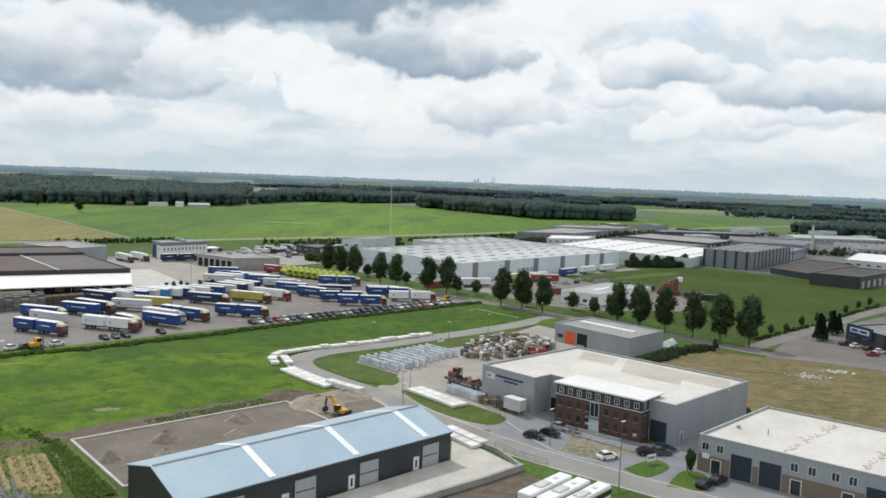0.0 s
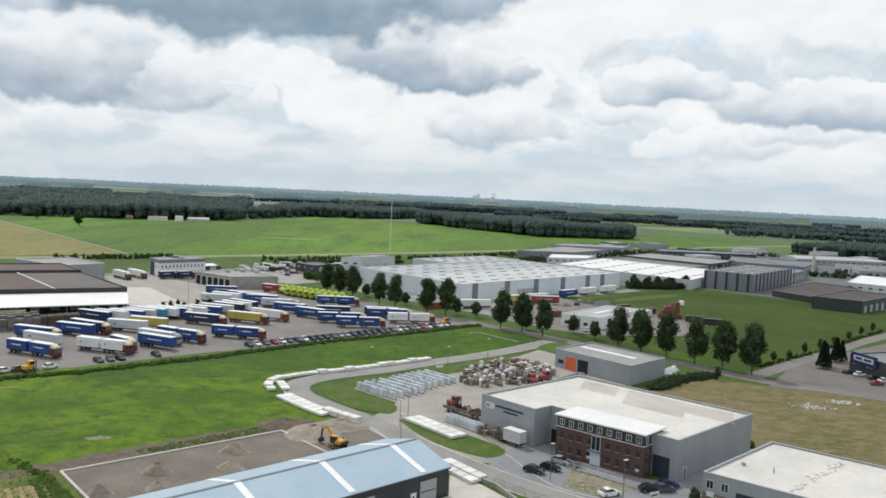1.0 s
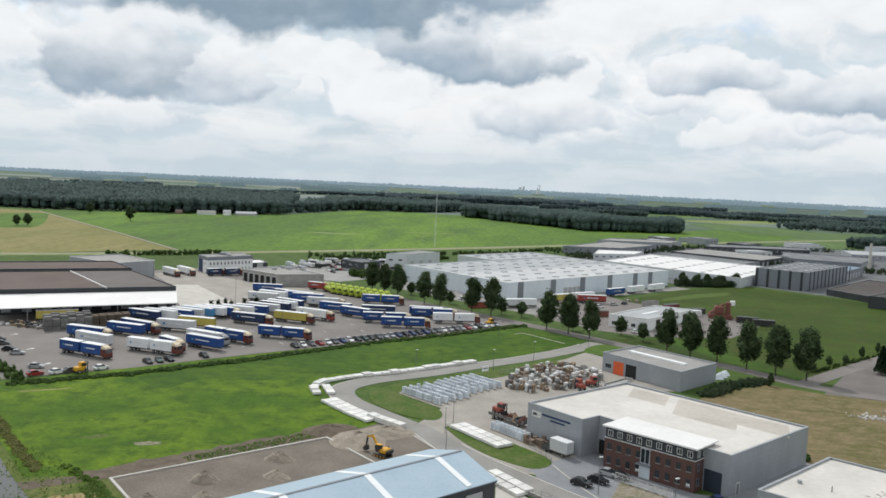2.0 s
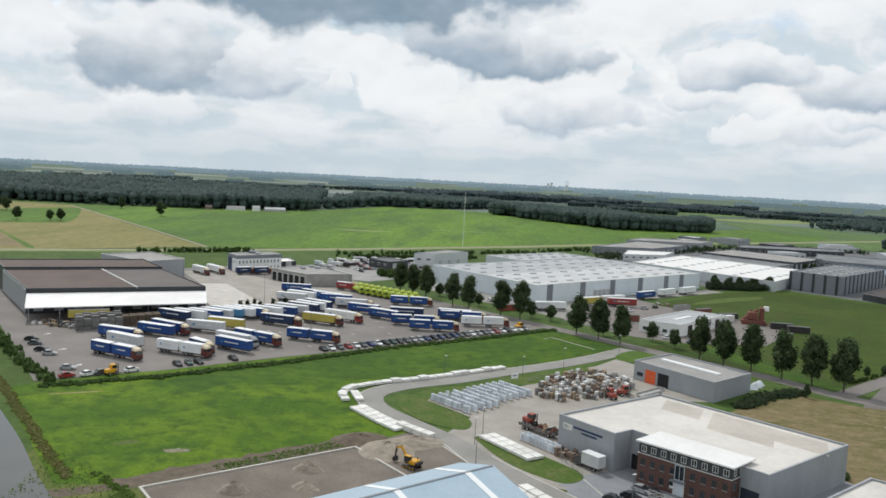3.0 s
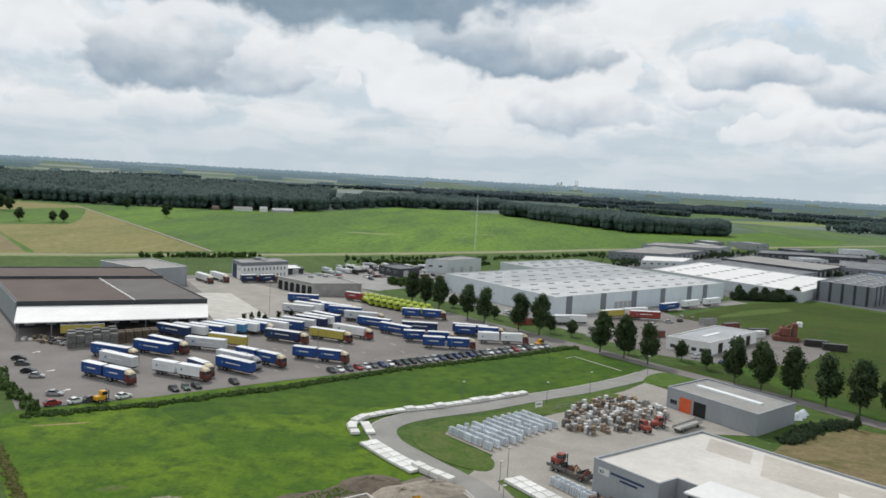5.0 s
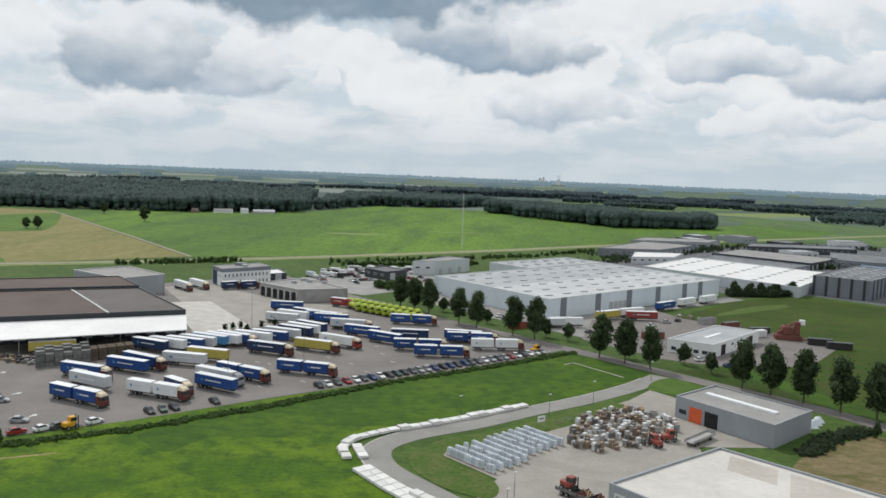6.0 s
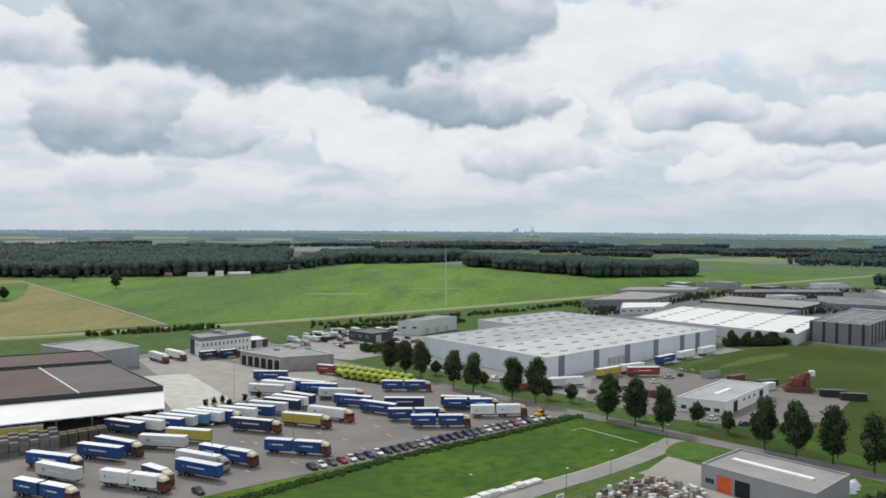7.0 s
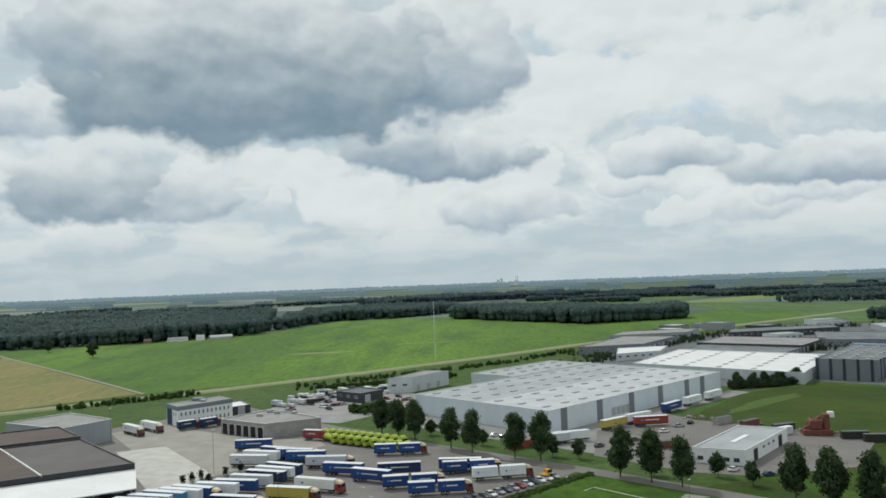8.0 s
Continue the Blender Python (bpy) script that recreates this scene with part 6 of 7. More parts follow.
loader(-107.8, 214.2, 60, "yellow", "yellow and black wheel loader on the yard")
loader(1.4, 322.6, 40, "yellow", "yellow wheel loader at the yard's corner")
for x, y, a in ((26.5, 228.5, 120), (30.5, 233.0, 20)):
    loader(x, y, a, "redpaint", "red forklift in the stone yard")
loader(4.16, 194.6, -41.6, "redpaint", "red forklift standing on the flatbed trailer", 1.225)

# ---- stone yard, blocks and loads ----


def along(line, step):
    """Points and headings at even steps along a line."""
    out, left = [], 0.0
    for p, q in zip(line, line[1:]):
        L, a = span(p, q), math.degrees(math.atan2(q[1] - p[1], q[0] - p[0]))
        s = left
        while s < L:
            out.append((p[0] + (q[0] - p[0]) * s / L, p[1] + (q[1] - p[1]) * s / L, a))
            s += step
        left = s - L
    return out


def slab_stack(x, y, a, tall, z=0.1):
    """A stack of pale slabs on battens."""
    key = ("slab_stack", tall)
    at = pose(x, y, z, 0, 0, a)
    if key in built:
        return copy_thing(built[key], at)
    th = thing("slab_stack", "stack of white concrete slabs on wooden battens", "slabs", at, "slab stacks along the road")
    part("batten", box(boxed(-1.0, -0.85, -1.0, 1.0, 0, 0.12), 0.85, 1.0, -1.0, 1.0, 0, 0.12), "wood", th)
    for k in range(tall):
        o = 0.03 * (k % 2)
        part("slab", boxed(-1.35 + o, 1.35 - o, -1.05 + o, 1.05, 0.12 + 0.3 * k, 0.4 + 0.3 * k, bevel=0.03), "whiteblock", th)
    built[key] = th
    return th


rows = random.Random(8)
for x, y, a in along(smooth_line([(-42.5, 207.5), (-44.3, 213), (-42.2, 220), (-35.5, 227.2), (-27, 233.6), (-16, 243.2), (-4, 254.8)]), 2.95):
    slab_stack(x, y, a + rows.uniform(-4, 4), rows.choice((2, 2, 3)))
for x, y, a in along([(-40.8, 208.5), (-43.0, 214)], 2.8):
    slab_stack(x + 1.7, y, a, 2)
for k, (x, y, a) in enumerate(along([(-36.0, 201.6), (-29.3, 193.6), (-22.5, 186.8), (-16.6, 182)], 2.9)):
    slab_stack(x - 0.6, y - 0.6, a, 2 if k < 6 else 4)
    if k < 7:
        slab_stack(x - 2.1, y - 2.2, a, 2)
for x, y, a in along([(-5.6, 184.8), (4.4, 172.6)], 2.85):
    slab_stack(x, y, a, 2, 0.15), slab_stack(x + 1.8, y + 1.4, a, 2, 0.15)
for x, y, a in along([(3.2, 155.6), (9.8, 146.8)], 2.9):
    slab_stack(x, y, a, 3)
    slab_stack(x - 1.6, y - 1.3, a, 2)


def wrapped(x, y, a, z=0.07):
    at = pose(x, y, z, 0, 0, a)
    if "wrapped" in built:
        return copy_thing(built["wrapped"], at)
    th = thing("wrapped_pallet", "pallet of tall goods in pale shrink wrap", "pallet", at, "wrapped pallets in rows")
    part("pallet", boxed(-0.6, 0.6, -0.5, 0.5, 0, 0.14), "wood", th)
    bm = bmesh.new()
    for x0 in (-0.3, 0.3):
        for y0 in (-0.25, 0.25):
            rod(bm, (x0, y0, 0.14), (x0 * 0.9, y0 * 0.9, 1.75), 0.3, 0.2, 7)
    part("wrapped_load", bm, "wrap", th)
    built["wrapped"] = th
    return th


for k in range(11):
    o = Vector((-20.6, 213.4)) + Vector((0.66, 0.75)) * k * 2.55
    n = 13 if k < 5 else 11
    for j in range(n):
        if rows.random() < 0.07:
            continue
        p = o + Vector((0.72, -0.69)) * j * 1.12 + Vector((rows.uniform(-0.12, 0.12), rows.uniform(-0.12, 0.12)))
        wrapped(p.x, p.y, -44 + rows.uniform(-5, 5))
for j in range(8):
    for k in range(2):
        wrapped(2.6 + j * 0.95 + k * 1.0, 186.0 - j * 1.05 + k * 1.1, -45 + rows.uniform(-5, 5))


def load(x, y, a, mat, tall, label):
    key = ("load", mat, tall)
    at = pose(x, y, 0.07, 0, 0, a)
    if key in built:
        return copy_thing(built[key], at)
    th = thing("stone_pallet", label, "pallet", at, "stone pallets")
    part("pallet", boxed(-0.6, 0.6, -0.5, 0.5, 0, 0.14), "wood", th)
    r = random.Random(tall * 7 + len(mat))
    for k in range(tall):
        o = r.uniform(-0.04, 0.04)
        part("layer", boxed(-0.55 + o, 0.55 + o, -0.46 - o, 0.46 - o, 0.14 + 0.36 * k, 0.48 + 0.36 * k, bevel=0.03), mat, th)
    built[key] = th
    return th


for k, (x, y) in enumerate(scatter([(8, 219), (5.5, 228), (11, 247), (24, 258), (35, 251), (34, 240), (20, 224)], 270, np.random.default_rng(4))):
    mat = rows.choice(("brickload", "whiteload", "greyload", "wood", "crate", "brickload", "whiteload"))
    load(x, y, 45 + rows.uniform(-8, 8), mat, rows.choice((2, 3, 4, 5)), {"brickload": "pallet of red-brown paving bricks", "greyload": "pallet of grey paving stones", "whiteload": "pallet of white wrapped stones", "wood": "pallet of tan stones", "crate": "pallet of dark grey stones", "rust": "pallet of dark red bricks"}[mat])
for k, (x, y) in enumerate(scatter([(8.5, 178.5), (11.5, 181.5), (15.5, 176.5), (13.0, 173.6)], 15, np.random.default_rng(6))):
    load(x, y, 45 + rows.uniform(-8, 8), "brickload", rows.choice((3, 4, 5)), "pallet of red-brown paving bricks")
bits = random.Random(77)
for k in range(34):
    t = bits.random()
    x, y = 66 + 44 * t + bits.uniform(-2.5, 2.5), 421 - 48 * t + bits.uniform(-2.5, 2.5)
    mat = bits.choice(("greyload", "whiteload", "crate", "wood", "brickload"))
    load(x, y, bits.uniform(0, 90), mat, bits.choice((1, 1, 2, 2, 3)), "low stack of goods at the workshop yard's edge")
# stacked crates and machinery under the canopy
def crates(x, y, a, tall, mat, label):
    key = ("crates", tall, mat)
    at = pose(x, y, 0.06, 0, 0, a)
    if key in built:
        return copy_thing(built[key], at)
    th = thing("crate_stack", label, "crates", at, "crate stacks by the canopy")
    for k in range(tall):
        o = 0.05 * (k % 2)
        part("crate", boxed(-1.2 + o, 1.2 + o, -0.95, 0.95, 0.95 * k, 0.95 * k + 0.9, bevel=0.04), mat, th)
    built[key] = th
    return th


for k in range(6):
    for j in range(4):
        crates(-145.5 + k * 1.9 - j * 1.2, 266.2 + k * 1.7 + j * 2.0, 38, 5 - (k + j) % 2, "crate", "tall stack of grey crates by the canopy")
for k in range(5):
    for j in range(2):
        crates(-135 + k * 1.9 - j * 1.4, 277.5 + k * 2.0 + j * 2.2, 38, 4, "soil", "brown stack of timber crates by the canopy")
for k, (x, y) in enumerate(scatter([(-166, 272), (-148, 267), (-145, 270), (-163, 276)], 26, np.random.default_rng(9))):
    load(x, y, rows.uniform(0, 90), rows.choice(("wood", "greyload", "chassis")), rows.choice((2, 3, 4)), "low pile of pallets and scrap by the canopy")


def flatbed(x, y, a, mat, label):
    th = thing("flatbed_trailer", label, "trailer", pose(x, y, 0.07, 0, 0, a))
    part("deck", boxed(-5.5, 5.5, -1.2, 1.2, 0.9, 1.15), mat, th)
    for s in (-1, 1):
        part("side_board", boxed(-5.5, 5.5, s * 1.2 - 0.04, s * 1.2 + 0.04, 1.15, 1.6), mat, th)
    part("headboard", boxed(5.4, 5.5, -1.2, 1.2, 1.15, 2.0), mat, th)
    wheels(th, (-4, -2.8, 3.5), 1.0, 0.45, 0.3)


flatbed(6.4, 192.6, -41.6, "crate", "dark flatbed trailer loaded with machines")
for k, (u, v, a, mat) in enumerate(((0.5, 0.1, 20, "rust"), (2.0, -0.3, 70, "wood"), (3.2, 0.2, 10, "chassis"), (4.2, 0.0, 50, "rust"), (1.2, 0.5, 120, "wood"))):
    c, s_ = math.cos(radians(-41.6)), math.sin(radians(-41.6))
    th = thing("scrap_bundle", "rusty steel and timber loaded on the trailer", "scrap", pose(6.4 + u * c - v * s_, 192.6 + u * s_ + v * c, 1.23, 0, 0, a), "scrap on the trailer")
    for j in range(3):
        part("beam", boxed(-1.5, 1.5, j * 0.35 - 0.5, j * 0.35 - 0.3, 0.02 + 0.1 * j, 0.3 + 0.25 * j), mat, th, "", pose(0, 0, 0, 0, -6 - 4 * j, 8 * j - 8))
flatbed(38, 234, 50, "greyload", "grey flatbed trailer behind the hall")


def heap(name, label, x, y, r, h, mat, seed):
    bm = bmesh.new()
    g = np.random.default_rng(seed)
    n, m = 18, 6
    prev = None
    for j in range(m + 1):
        t = j / m
        ringv = []
        for k in range(n):
            a = 2 * math.pi * k / n
            rr = r * t * (1 + 0.18 * math.sin(2 * a + seed) + 0.1 * g.random())
            ringv.append(bm.verts.new((rr * math.cos(a), 0.8 * rr * math.sin(a), h * (1 - t * t) ** 1.4 * (0.88 + 0.24 * g.random()) if j < m else -0.02)))
        if prev:
            for k in range(n):
                bm.faces.new((prev[k], prev[(k + 1) % n], ringv[(k + 1) % n], ringv[k]))
        prev = ringv
    bmesh.ops.remove_doubles(bm, verts=bm.verts, dist=0.02)
    ob = part(name, bm, mat)
    ob.matrix_basis = pose(x, y, 0.09)
    return tagged(ob, label, "heap", "heaps on the plot")


for k, (x, y, r, h) in enumerate(((-55.0, 132.4, 2.1, 1.6), (-49.2, 143.5, 2.5, 1.9), (-39.0, 157.0, 2.7, 1.7), (-37.2, 147.8, 2.5, 1.3), (-46.5, 135.5, 2.3, 1.4))):
    heap("sand_mound", "grey-brown heap of sand on the foundation", x, y, r, h, "sand", k)
heap("soil_bank", "long heap of brown soil beside the plot", -26.0, 172.0, 7.0, 1.9, "sand", 11)
heap("soil_bank", "low bank of dark turned soil", -33, 177.6, 6.0, 1.2, "soil", 12)
heap("soil_bank", "low bank of dark turned soil", -21, 178, 6.0, 1.6, "sand", 13)
bank = []
g = np.random.default_rng(3)
for k in range(31):
    bank.append((-71 + 38.5 * k / 30 - 1.2 - 2.2 * g.random(), 140.5 + 36 * k / 30 + 1.6 + 2.4 * g.random()))
for k in range(30, -1, -1):
    bank.append((-67 + 34 * k / 30, 141.4 + 31.6 * k / 30 + 0.4))
sheet("soil_bank", bank, 0.075, "soil", "strip of dark turned soil along the foundation", "ground")


def press(x, y, a):
    """The rust-red scrap machine at the field's edge."""
    th = thing("scrap_machine", "tall rust-red scrap machine beside dark containers", "machine", pose(x, y, 0.06, 0, 0, a))
    part("base", boxed(-5, 5, -2.6, 2.6, 0, 2.0, bevel=0.2), "rust", th)
    part("hopper", boxed(-2.5, 1.5, -2.2, 2.2, 2.0, 5.5, bevel=0.4), "rust", th)
    part("tower", boxed(2.2, 4.2, -1.6, 1.6, 2.0, 7.5, bevel=0.2), "rust", th)
    part("cabin", boxed(4.0, 6.0, -1.0, 1.0, 6.2, 8.2, bevel=0.1), "white", th)
    part("conveyor", rod(bmesh.new(), (-5, 0, 1.5), (1.5, 0, 6.5), 0.7, 0.7, 6), "rust", th)
    for s in (-1, 1):
        part("leg", rod(bmesh.new(), (-4, s * 2, 2), (-1, s * 1.5, 6.2), 0.22), "rust", th)


press(103.6, 375, -8)


def container(x, y, a, mat, label, L=9.0):
    th = thing("container", label, "container", pose(x, y, 0.06, 0, 0, a), "containers")
    part("box", boxed(-L / 2, L / 2, -1.2, 1.2, 0.0, 2.6, bevel=0.04), mat, th)
    part("lid", boxed(-L / 2 - 0.03, L / 2 + 0.03, -1.23, 1.23, 2.6, 2.68), "roofdark" if mat != "whiteload" else "boxroof", th)
    for k in range(int(L / 1.2)):
        part("rib", boxed(-L / 2 + 0.5 + 1.2 * k, -L / 2 + 0.62 + 1.2 * k, -1.26, 1.26, 0.15, 2.55), mat, th)


for x, y, a, m_, lab in ((113, 366, -6, "chassis", "dark open scrap container"), (95, 384, 20, "chassis", "dark open scrap container"), (92, 377, 30, "whiteload", "long white steel container"), (118, 360, -6, "chassis", "dark open scrap container"), (78, 402, 35, "greyload", "grey container by the field"), (86, 394, 35, "rust", "rust-red container by the field"), (48, 361, 20, "rust", "rust-red container by the road"), (-4, 368, 30, "redpaint", "orange-red container behind the trees")):
    container(x, y, a, m_, lab)
for k, (cx, cy, r) in enumerate(((100, 217, 5.0), (111, 224, 3.5))):
    bm = bmesh.new()
    gr = random.Random(k)
    for _ in range(70):
        x, y, w = gr.gauss(0, r * 0.5), gr.gauss(0, r * 0.3), gr.uniform(0.15, 0.5)
        box(bm, -w, w, -w * 0.6, w * 0.6, -0.1, w * 0.5, m=pose(x, y, 0.1, gr.uniform(-20, 20), gr.uniform(-20, 20), gr.uniform(0, 180)))
    tagged(part("rubble", bm, "concrete", None, "", pose(cx, cy, 0)), "scatter of pale rubble on the dry plot", "rubble", kind="stuff")
for x, y in ((70, 252), (72, 255), (74, 258)):
    heap("sheeted_mound", "pale sheeted heap behind the storage hall", x, y, 1.8, 1.4, "wrap", int(x))

# ---- posts, lamps, signs, fences ----


def lamp(x, y, h, label, arm=0.0):
    key = ("lamp", h, arm)
    at = pose(x, y, 0.06, 0, 0, 30)
    if key in built:
        return copy_thing(built[key], at)
    th = thing("street_lamp", label, "street lamp", at, "street lamps")
    part("pole", rod(bmesh.new(), (0, 0, 0), (0, 0, h), 0.08, 0.045), "lampgrey", th)
    part("lamp_head", boxed(-0.25, 0.55 + arm, -0.16, 0.16, h, h + 0.16, bevel=0.04), "frame", th)
    built[key] = th
    return th


for x, y, h in ((30.3, 127.4, 11.7), (21.8, 149.8, 7.0), (-7.0, 165.0, 7.0), (-6.6, 189, 6.0), (-8, 180.5, 6.0), (-106, 343, 14.3), (-165, 400, 14.3), (-86, 258, 12.0), (15.5, 263, 6.0), (2.6, 246.5, 6.0), (-20, 240, 6.0), (-72, 288, 12.0), (4.6, 299, 6.0), (36, 292, 6.0)):
    lamp(x, y, h, "slim grey street lamp beside the paving")


def mast(x, y, h):
    th = thing("lattice_mast", "tall thin lattice radio mast with guy wires", "mast", pose(x, y, 0))
    for k in range(3):
        a = 2 * math.pi * k / 3
        p = (0.5 * math.cos(a), 0.5 * math.sin(a))
        part("leg", rod(bmesh.new(), (*p, 0), (p[0] * 0.6, p[1] * 0.6, h), 0.09, 0.06, 5), "white", th)
        part("guy_wire", rod(bmesh.new(), (0, 0, h * 0.95), (22 * math.cos(a), 22 * math.sin(a), 0), 0.03, 0.03, 4), "steel", th)
    bm = bmesh.new()
    for k in range(int(h / 1.2)):
        a = 2 * math.pi * k / 3
        b = a + 2 * math.pi / 3
        r0 = 0.5 * (1 - 0.4 * k * 1.2 / h)
        rod(bm, (r0 * math.cos(a), r0 * math.sin(a), k * 1.2), (r0 * math.cos(b), r0 * math.sin(b), k * 1.2 + 1.2), 0.05, n=4)
    part("lattice", bm, "white", th)


mast(-46, 690, 44)


def sign(x, y, a, w, h, lift, label):
    th = thing("sign_board", label, "sign", pose(x, y, 0.1, 0, 0, a))
    for s in (-w / 2 + 0.1, w / 2 - 0.1):
        part("post", rod(bmesh.new(), (s, 0, 0), (s, 0, lift + h), 0.06), "steel", th)
    ob = part("board", boxed(-w / 2, w / 2, -0.12, -0.06, lift, lift + h), "white", th)
    part("lettering_bar", boxed(-w * 0.35, w * 0.35, -0.14, -0.121, lift + h * 0.45, lift + h * 0.65), "car_grey", ob)


sign(0.2, 237, 40, 2.4, 1.5, 1.6, "white sign board on two posts")
sign(39.0, 141.6, 30, 2.2, 1.3, 0.5, "white name board on the lawn")


def fence(line, h, label, step=2.4, mat="steel"):
    pts = along(line, step)
    th = thing("fence", label, "fence", pose(pts[0][0], pts[0][1], 0.06))
    for k, (x, y, a) in enumerate(pts):
        hang("post", once(("post", h), lambda: rod(bmesh.new(), (0, 0, 0), (0, 0, h), 0.05, n=6)), mat, th, "", pose(x - pts[0][0], y - pts[0][1], 0))
        if k + 1 < len(pts):
            hang("rail", once(("rail", h, step), lambda: box(box(boxed(0, step, -0.02, 0.02, h - 0.1, h - 0.02), 0, step, -0.02, 0.02, 0.2, 0.28), 0, step, -0.02, 0.02, h * 0.5, h * 0.5 + 0.06)), mat, th, "", pose(x - pts[0][0], y - pts[0][1], 0, 0, 0, a))


fence([(14.4, 166.2), (12.8, 170.4), (10.0, 175.6)], 1.2, "low grey railing by the hall")
fence([(11.2, 146.6), (16.6, 141), (21, 137.6)], 1.3, "low grey gate and railing by the road")
fence([(4, 240.6), (14, 251)], 1.2, "low grey railing by the stone yard", 2.0)
for x, y, a in along([(26.6, 157.4), (35.5, 149.8)], 1.75):
    th = thing("barrier", "pale barred fence panel on feet", "fence", pose(x, y, 0.1, 0, 0, a), "barriers before the offices")
    panel = part("panel", rod(bmesh.new(), (-0.8, 0, 1.65), (0.8, 0, 1.65), 0.03, n=5), "frame", th)
    for z in (0.2, 0.95):
        hang("rail", once(("barrier_rail",), lambda: rod(bmesh.new(), (-0.8, 0, 0), (0.8, 0, 0), 0.03, n=5)), "frame", panel, "", pose(0, 0, z))
    for k in range(13):
        hang("bar", once(("barrier_bar", k % 12 == 0), lambda: rod(bmesh.new(), (0, 0, 0.15), (0, 0, 1.7), 0.016 if k % 12 else 0.035, n=4)), "frame", panel, "", pose(-0.8 + k * 0.1333, 0, 0))
    for u in (-0.65, 0.65):
        hang("foot", once(("barrier_foot",), lambda: boxed(-0.05, 0.05, -0.3, 0.3, 0, 0.15)), "steel", th, "", pose(u, 0, 0))
for k, (x, y) in enumerate(((-112, 330), (-110, 333), (-108, 336), (-101, 339), (-97.5, 344), (-104, 331))):
    th = thing("planted_tub", "dark clipped shrub in a concrete tub", "planter", pose(x, y, 0.12), "tubs on the yard")
    part("tub", rod(bmesh.new(), (0, 0, 0), (0, 0, 0.7), 0.6, 0.75, 10), "concrete", th)
    g = np.random.default_rng(60 + k)
    hang("shrub", quads("shrub", np.array((0, 0, 1.6)) + g.normal(size=(160, 3)) * (0.4, 0.4, 0.6), 0.4, g), "conifer", th)
# yard markings
for k in range(60):
    x, y = -110 + rows.random() * 110, 225 + rows.random() * 100
    if in_poly(np.array([x]), np.array([y]), [(-110, 222), (-5, 318), (-40, 350), (-130, 262)])[0]:
        tagged(part("marking", boxed(-1.3, 1.3, -0.09, 0.09, 0, 0.01), "frame", None, "", pose(x, y, 0.062, 0, 0, -45 + rows.uniform(-3, 3))), "worn white painted bay line", "marking", kind="structure")

for x, y, a in ((-151.6, 257.3, 60), (-135.6, 238.4, 60), (-121.3, 221.7, 75)):
    arrow = prism(bmesh.new(), [(-1.3, -0.2), (0.2, -0.2), (0.2, -0.75), (1.5, 0), (0.2, 0.75), (0.2, 0.2), (-1.3, 0.2)], 0, 0.01)
    tagged(part("marking", arrow, "frame", None, "", pose(x, y, 0.063, 0, 0, a)), "white painted arrow on the yard", "marking", kind="structure")
junk = random.Random(12)
for k in range(22):
    t = k / 21
    load(-164 + 19 * t + junk.uniform(-1, 1), 270.4 - 1.2 * t + junk.uniform(-1.6, 1.6), junk.uniform(0, 90), junk.choice(("wood", "greyload", "chassis", "whiteload", "crate")), junk.choice((1, 2, 2, 3)), "low pile of pallets and scrap by the canopy")

# boats, trailers and small machines crowding the far lot
lot = random.Random(31)
for k in range(110):
    x, y = -124 + 78 * lot.random(), 478 + 66 * lot.random()
    if not in_poly(np.array([x]), np.array([y]), [(-122, 486), (-96, 476), (-92, 502), (-82, 518), (-68, 508), (-62, 522), (-56, 540), (-76, 546), (-108, 532)])[0]:
        continue
    w, d, h = lot.uniform(1.6, 3.0), lot.uniform(0.8, 1.2), lot.uniform(1.2, 2.6)
    th = thing("goods_trailer", "small pale covered trailer in the far lot", "trailer", pose(x, y, 0.09, 0, 0, lot.choice((45, -45, 20))), "trailers in the far lot")
    part("body", boxed(-w, w, -d, d, 0.5, h + 0.4, bevel=0.15), lot.choice(("white", "whiteload", "tarpgrey", "wrap", "chassis")), th)
    part("underframe", boxed(-w * 0.9, w + 1.0, -0.3, 0.3, 0.35, 0.5), "chassis", th)
    for s in (-1, 1):
        part("wheel", rod(bmesh.new(), (-0.2, s * d, 0.33), (-0.2, s * (d + 0.2), 0.33), 0.33, n=10), "rubber", th)

# ---- plants ----


def crowns(name, centres, radii, g):
    """One mesh of uneven rounded crowns: a bumpy ball for each centre."""
    ball = bmesh.new()
    bmesh.ops.create_icosphere(ball, subdivisions=1, radius=1.0)
    v0 = np.array([v.co for v in ball.verts])
    f0 = np.array([[v.index for v in f.verts] for f in ball.faces])
    ball.free()
    n = len(centres)
    co = centres[:, None] + v0[None] * radii[:, None] * (0.86 + 0.28 * g.random((n, len(v0), 1)))
    faces = (f0[None] + len(v0) * np.arange(n)[:, None, None]).reshape(-1, 3)
    me = bpy.data.meshes.new(name)
    me.from_pydata(co.reshape(-1, 3).tolist(), [], faces.tolist())
    me.polygons.foreach_set("use_smooth", np.ones(len(faces), bool))
    return me


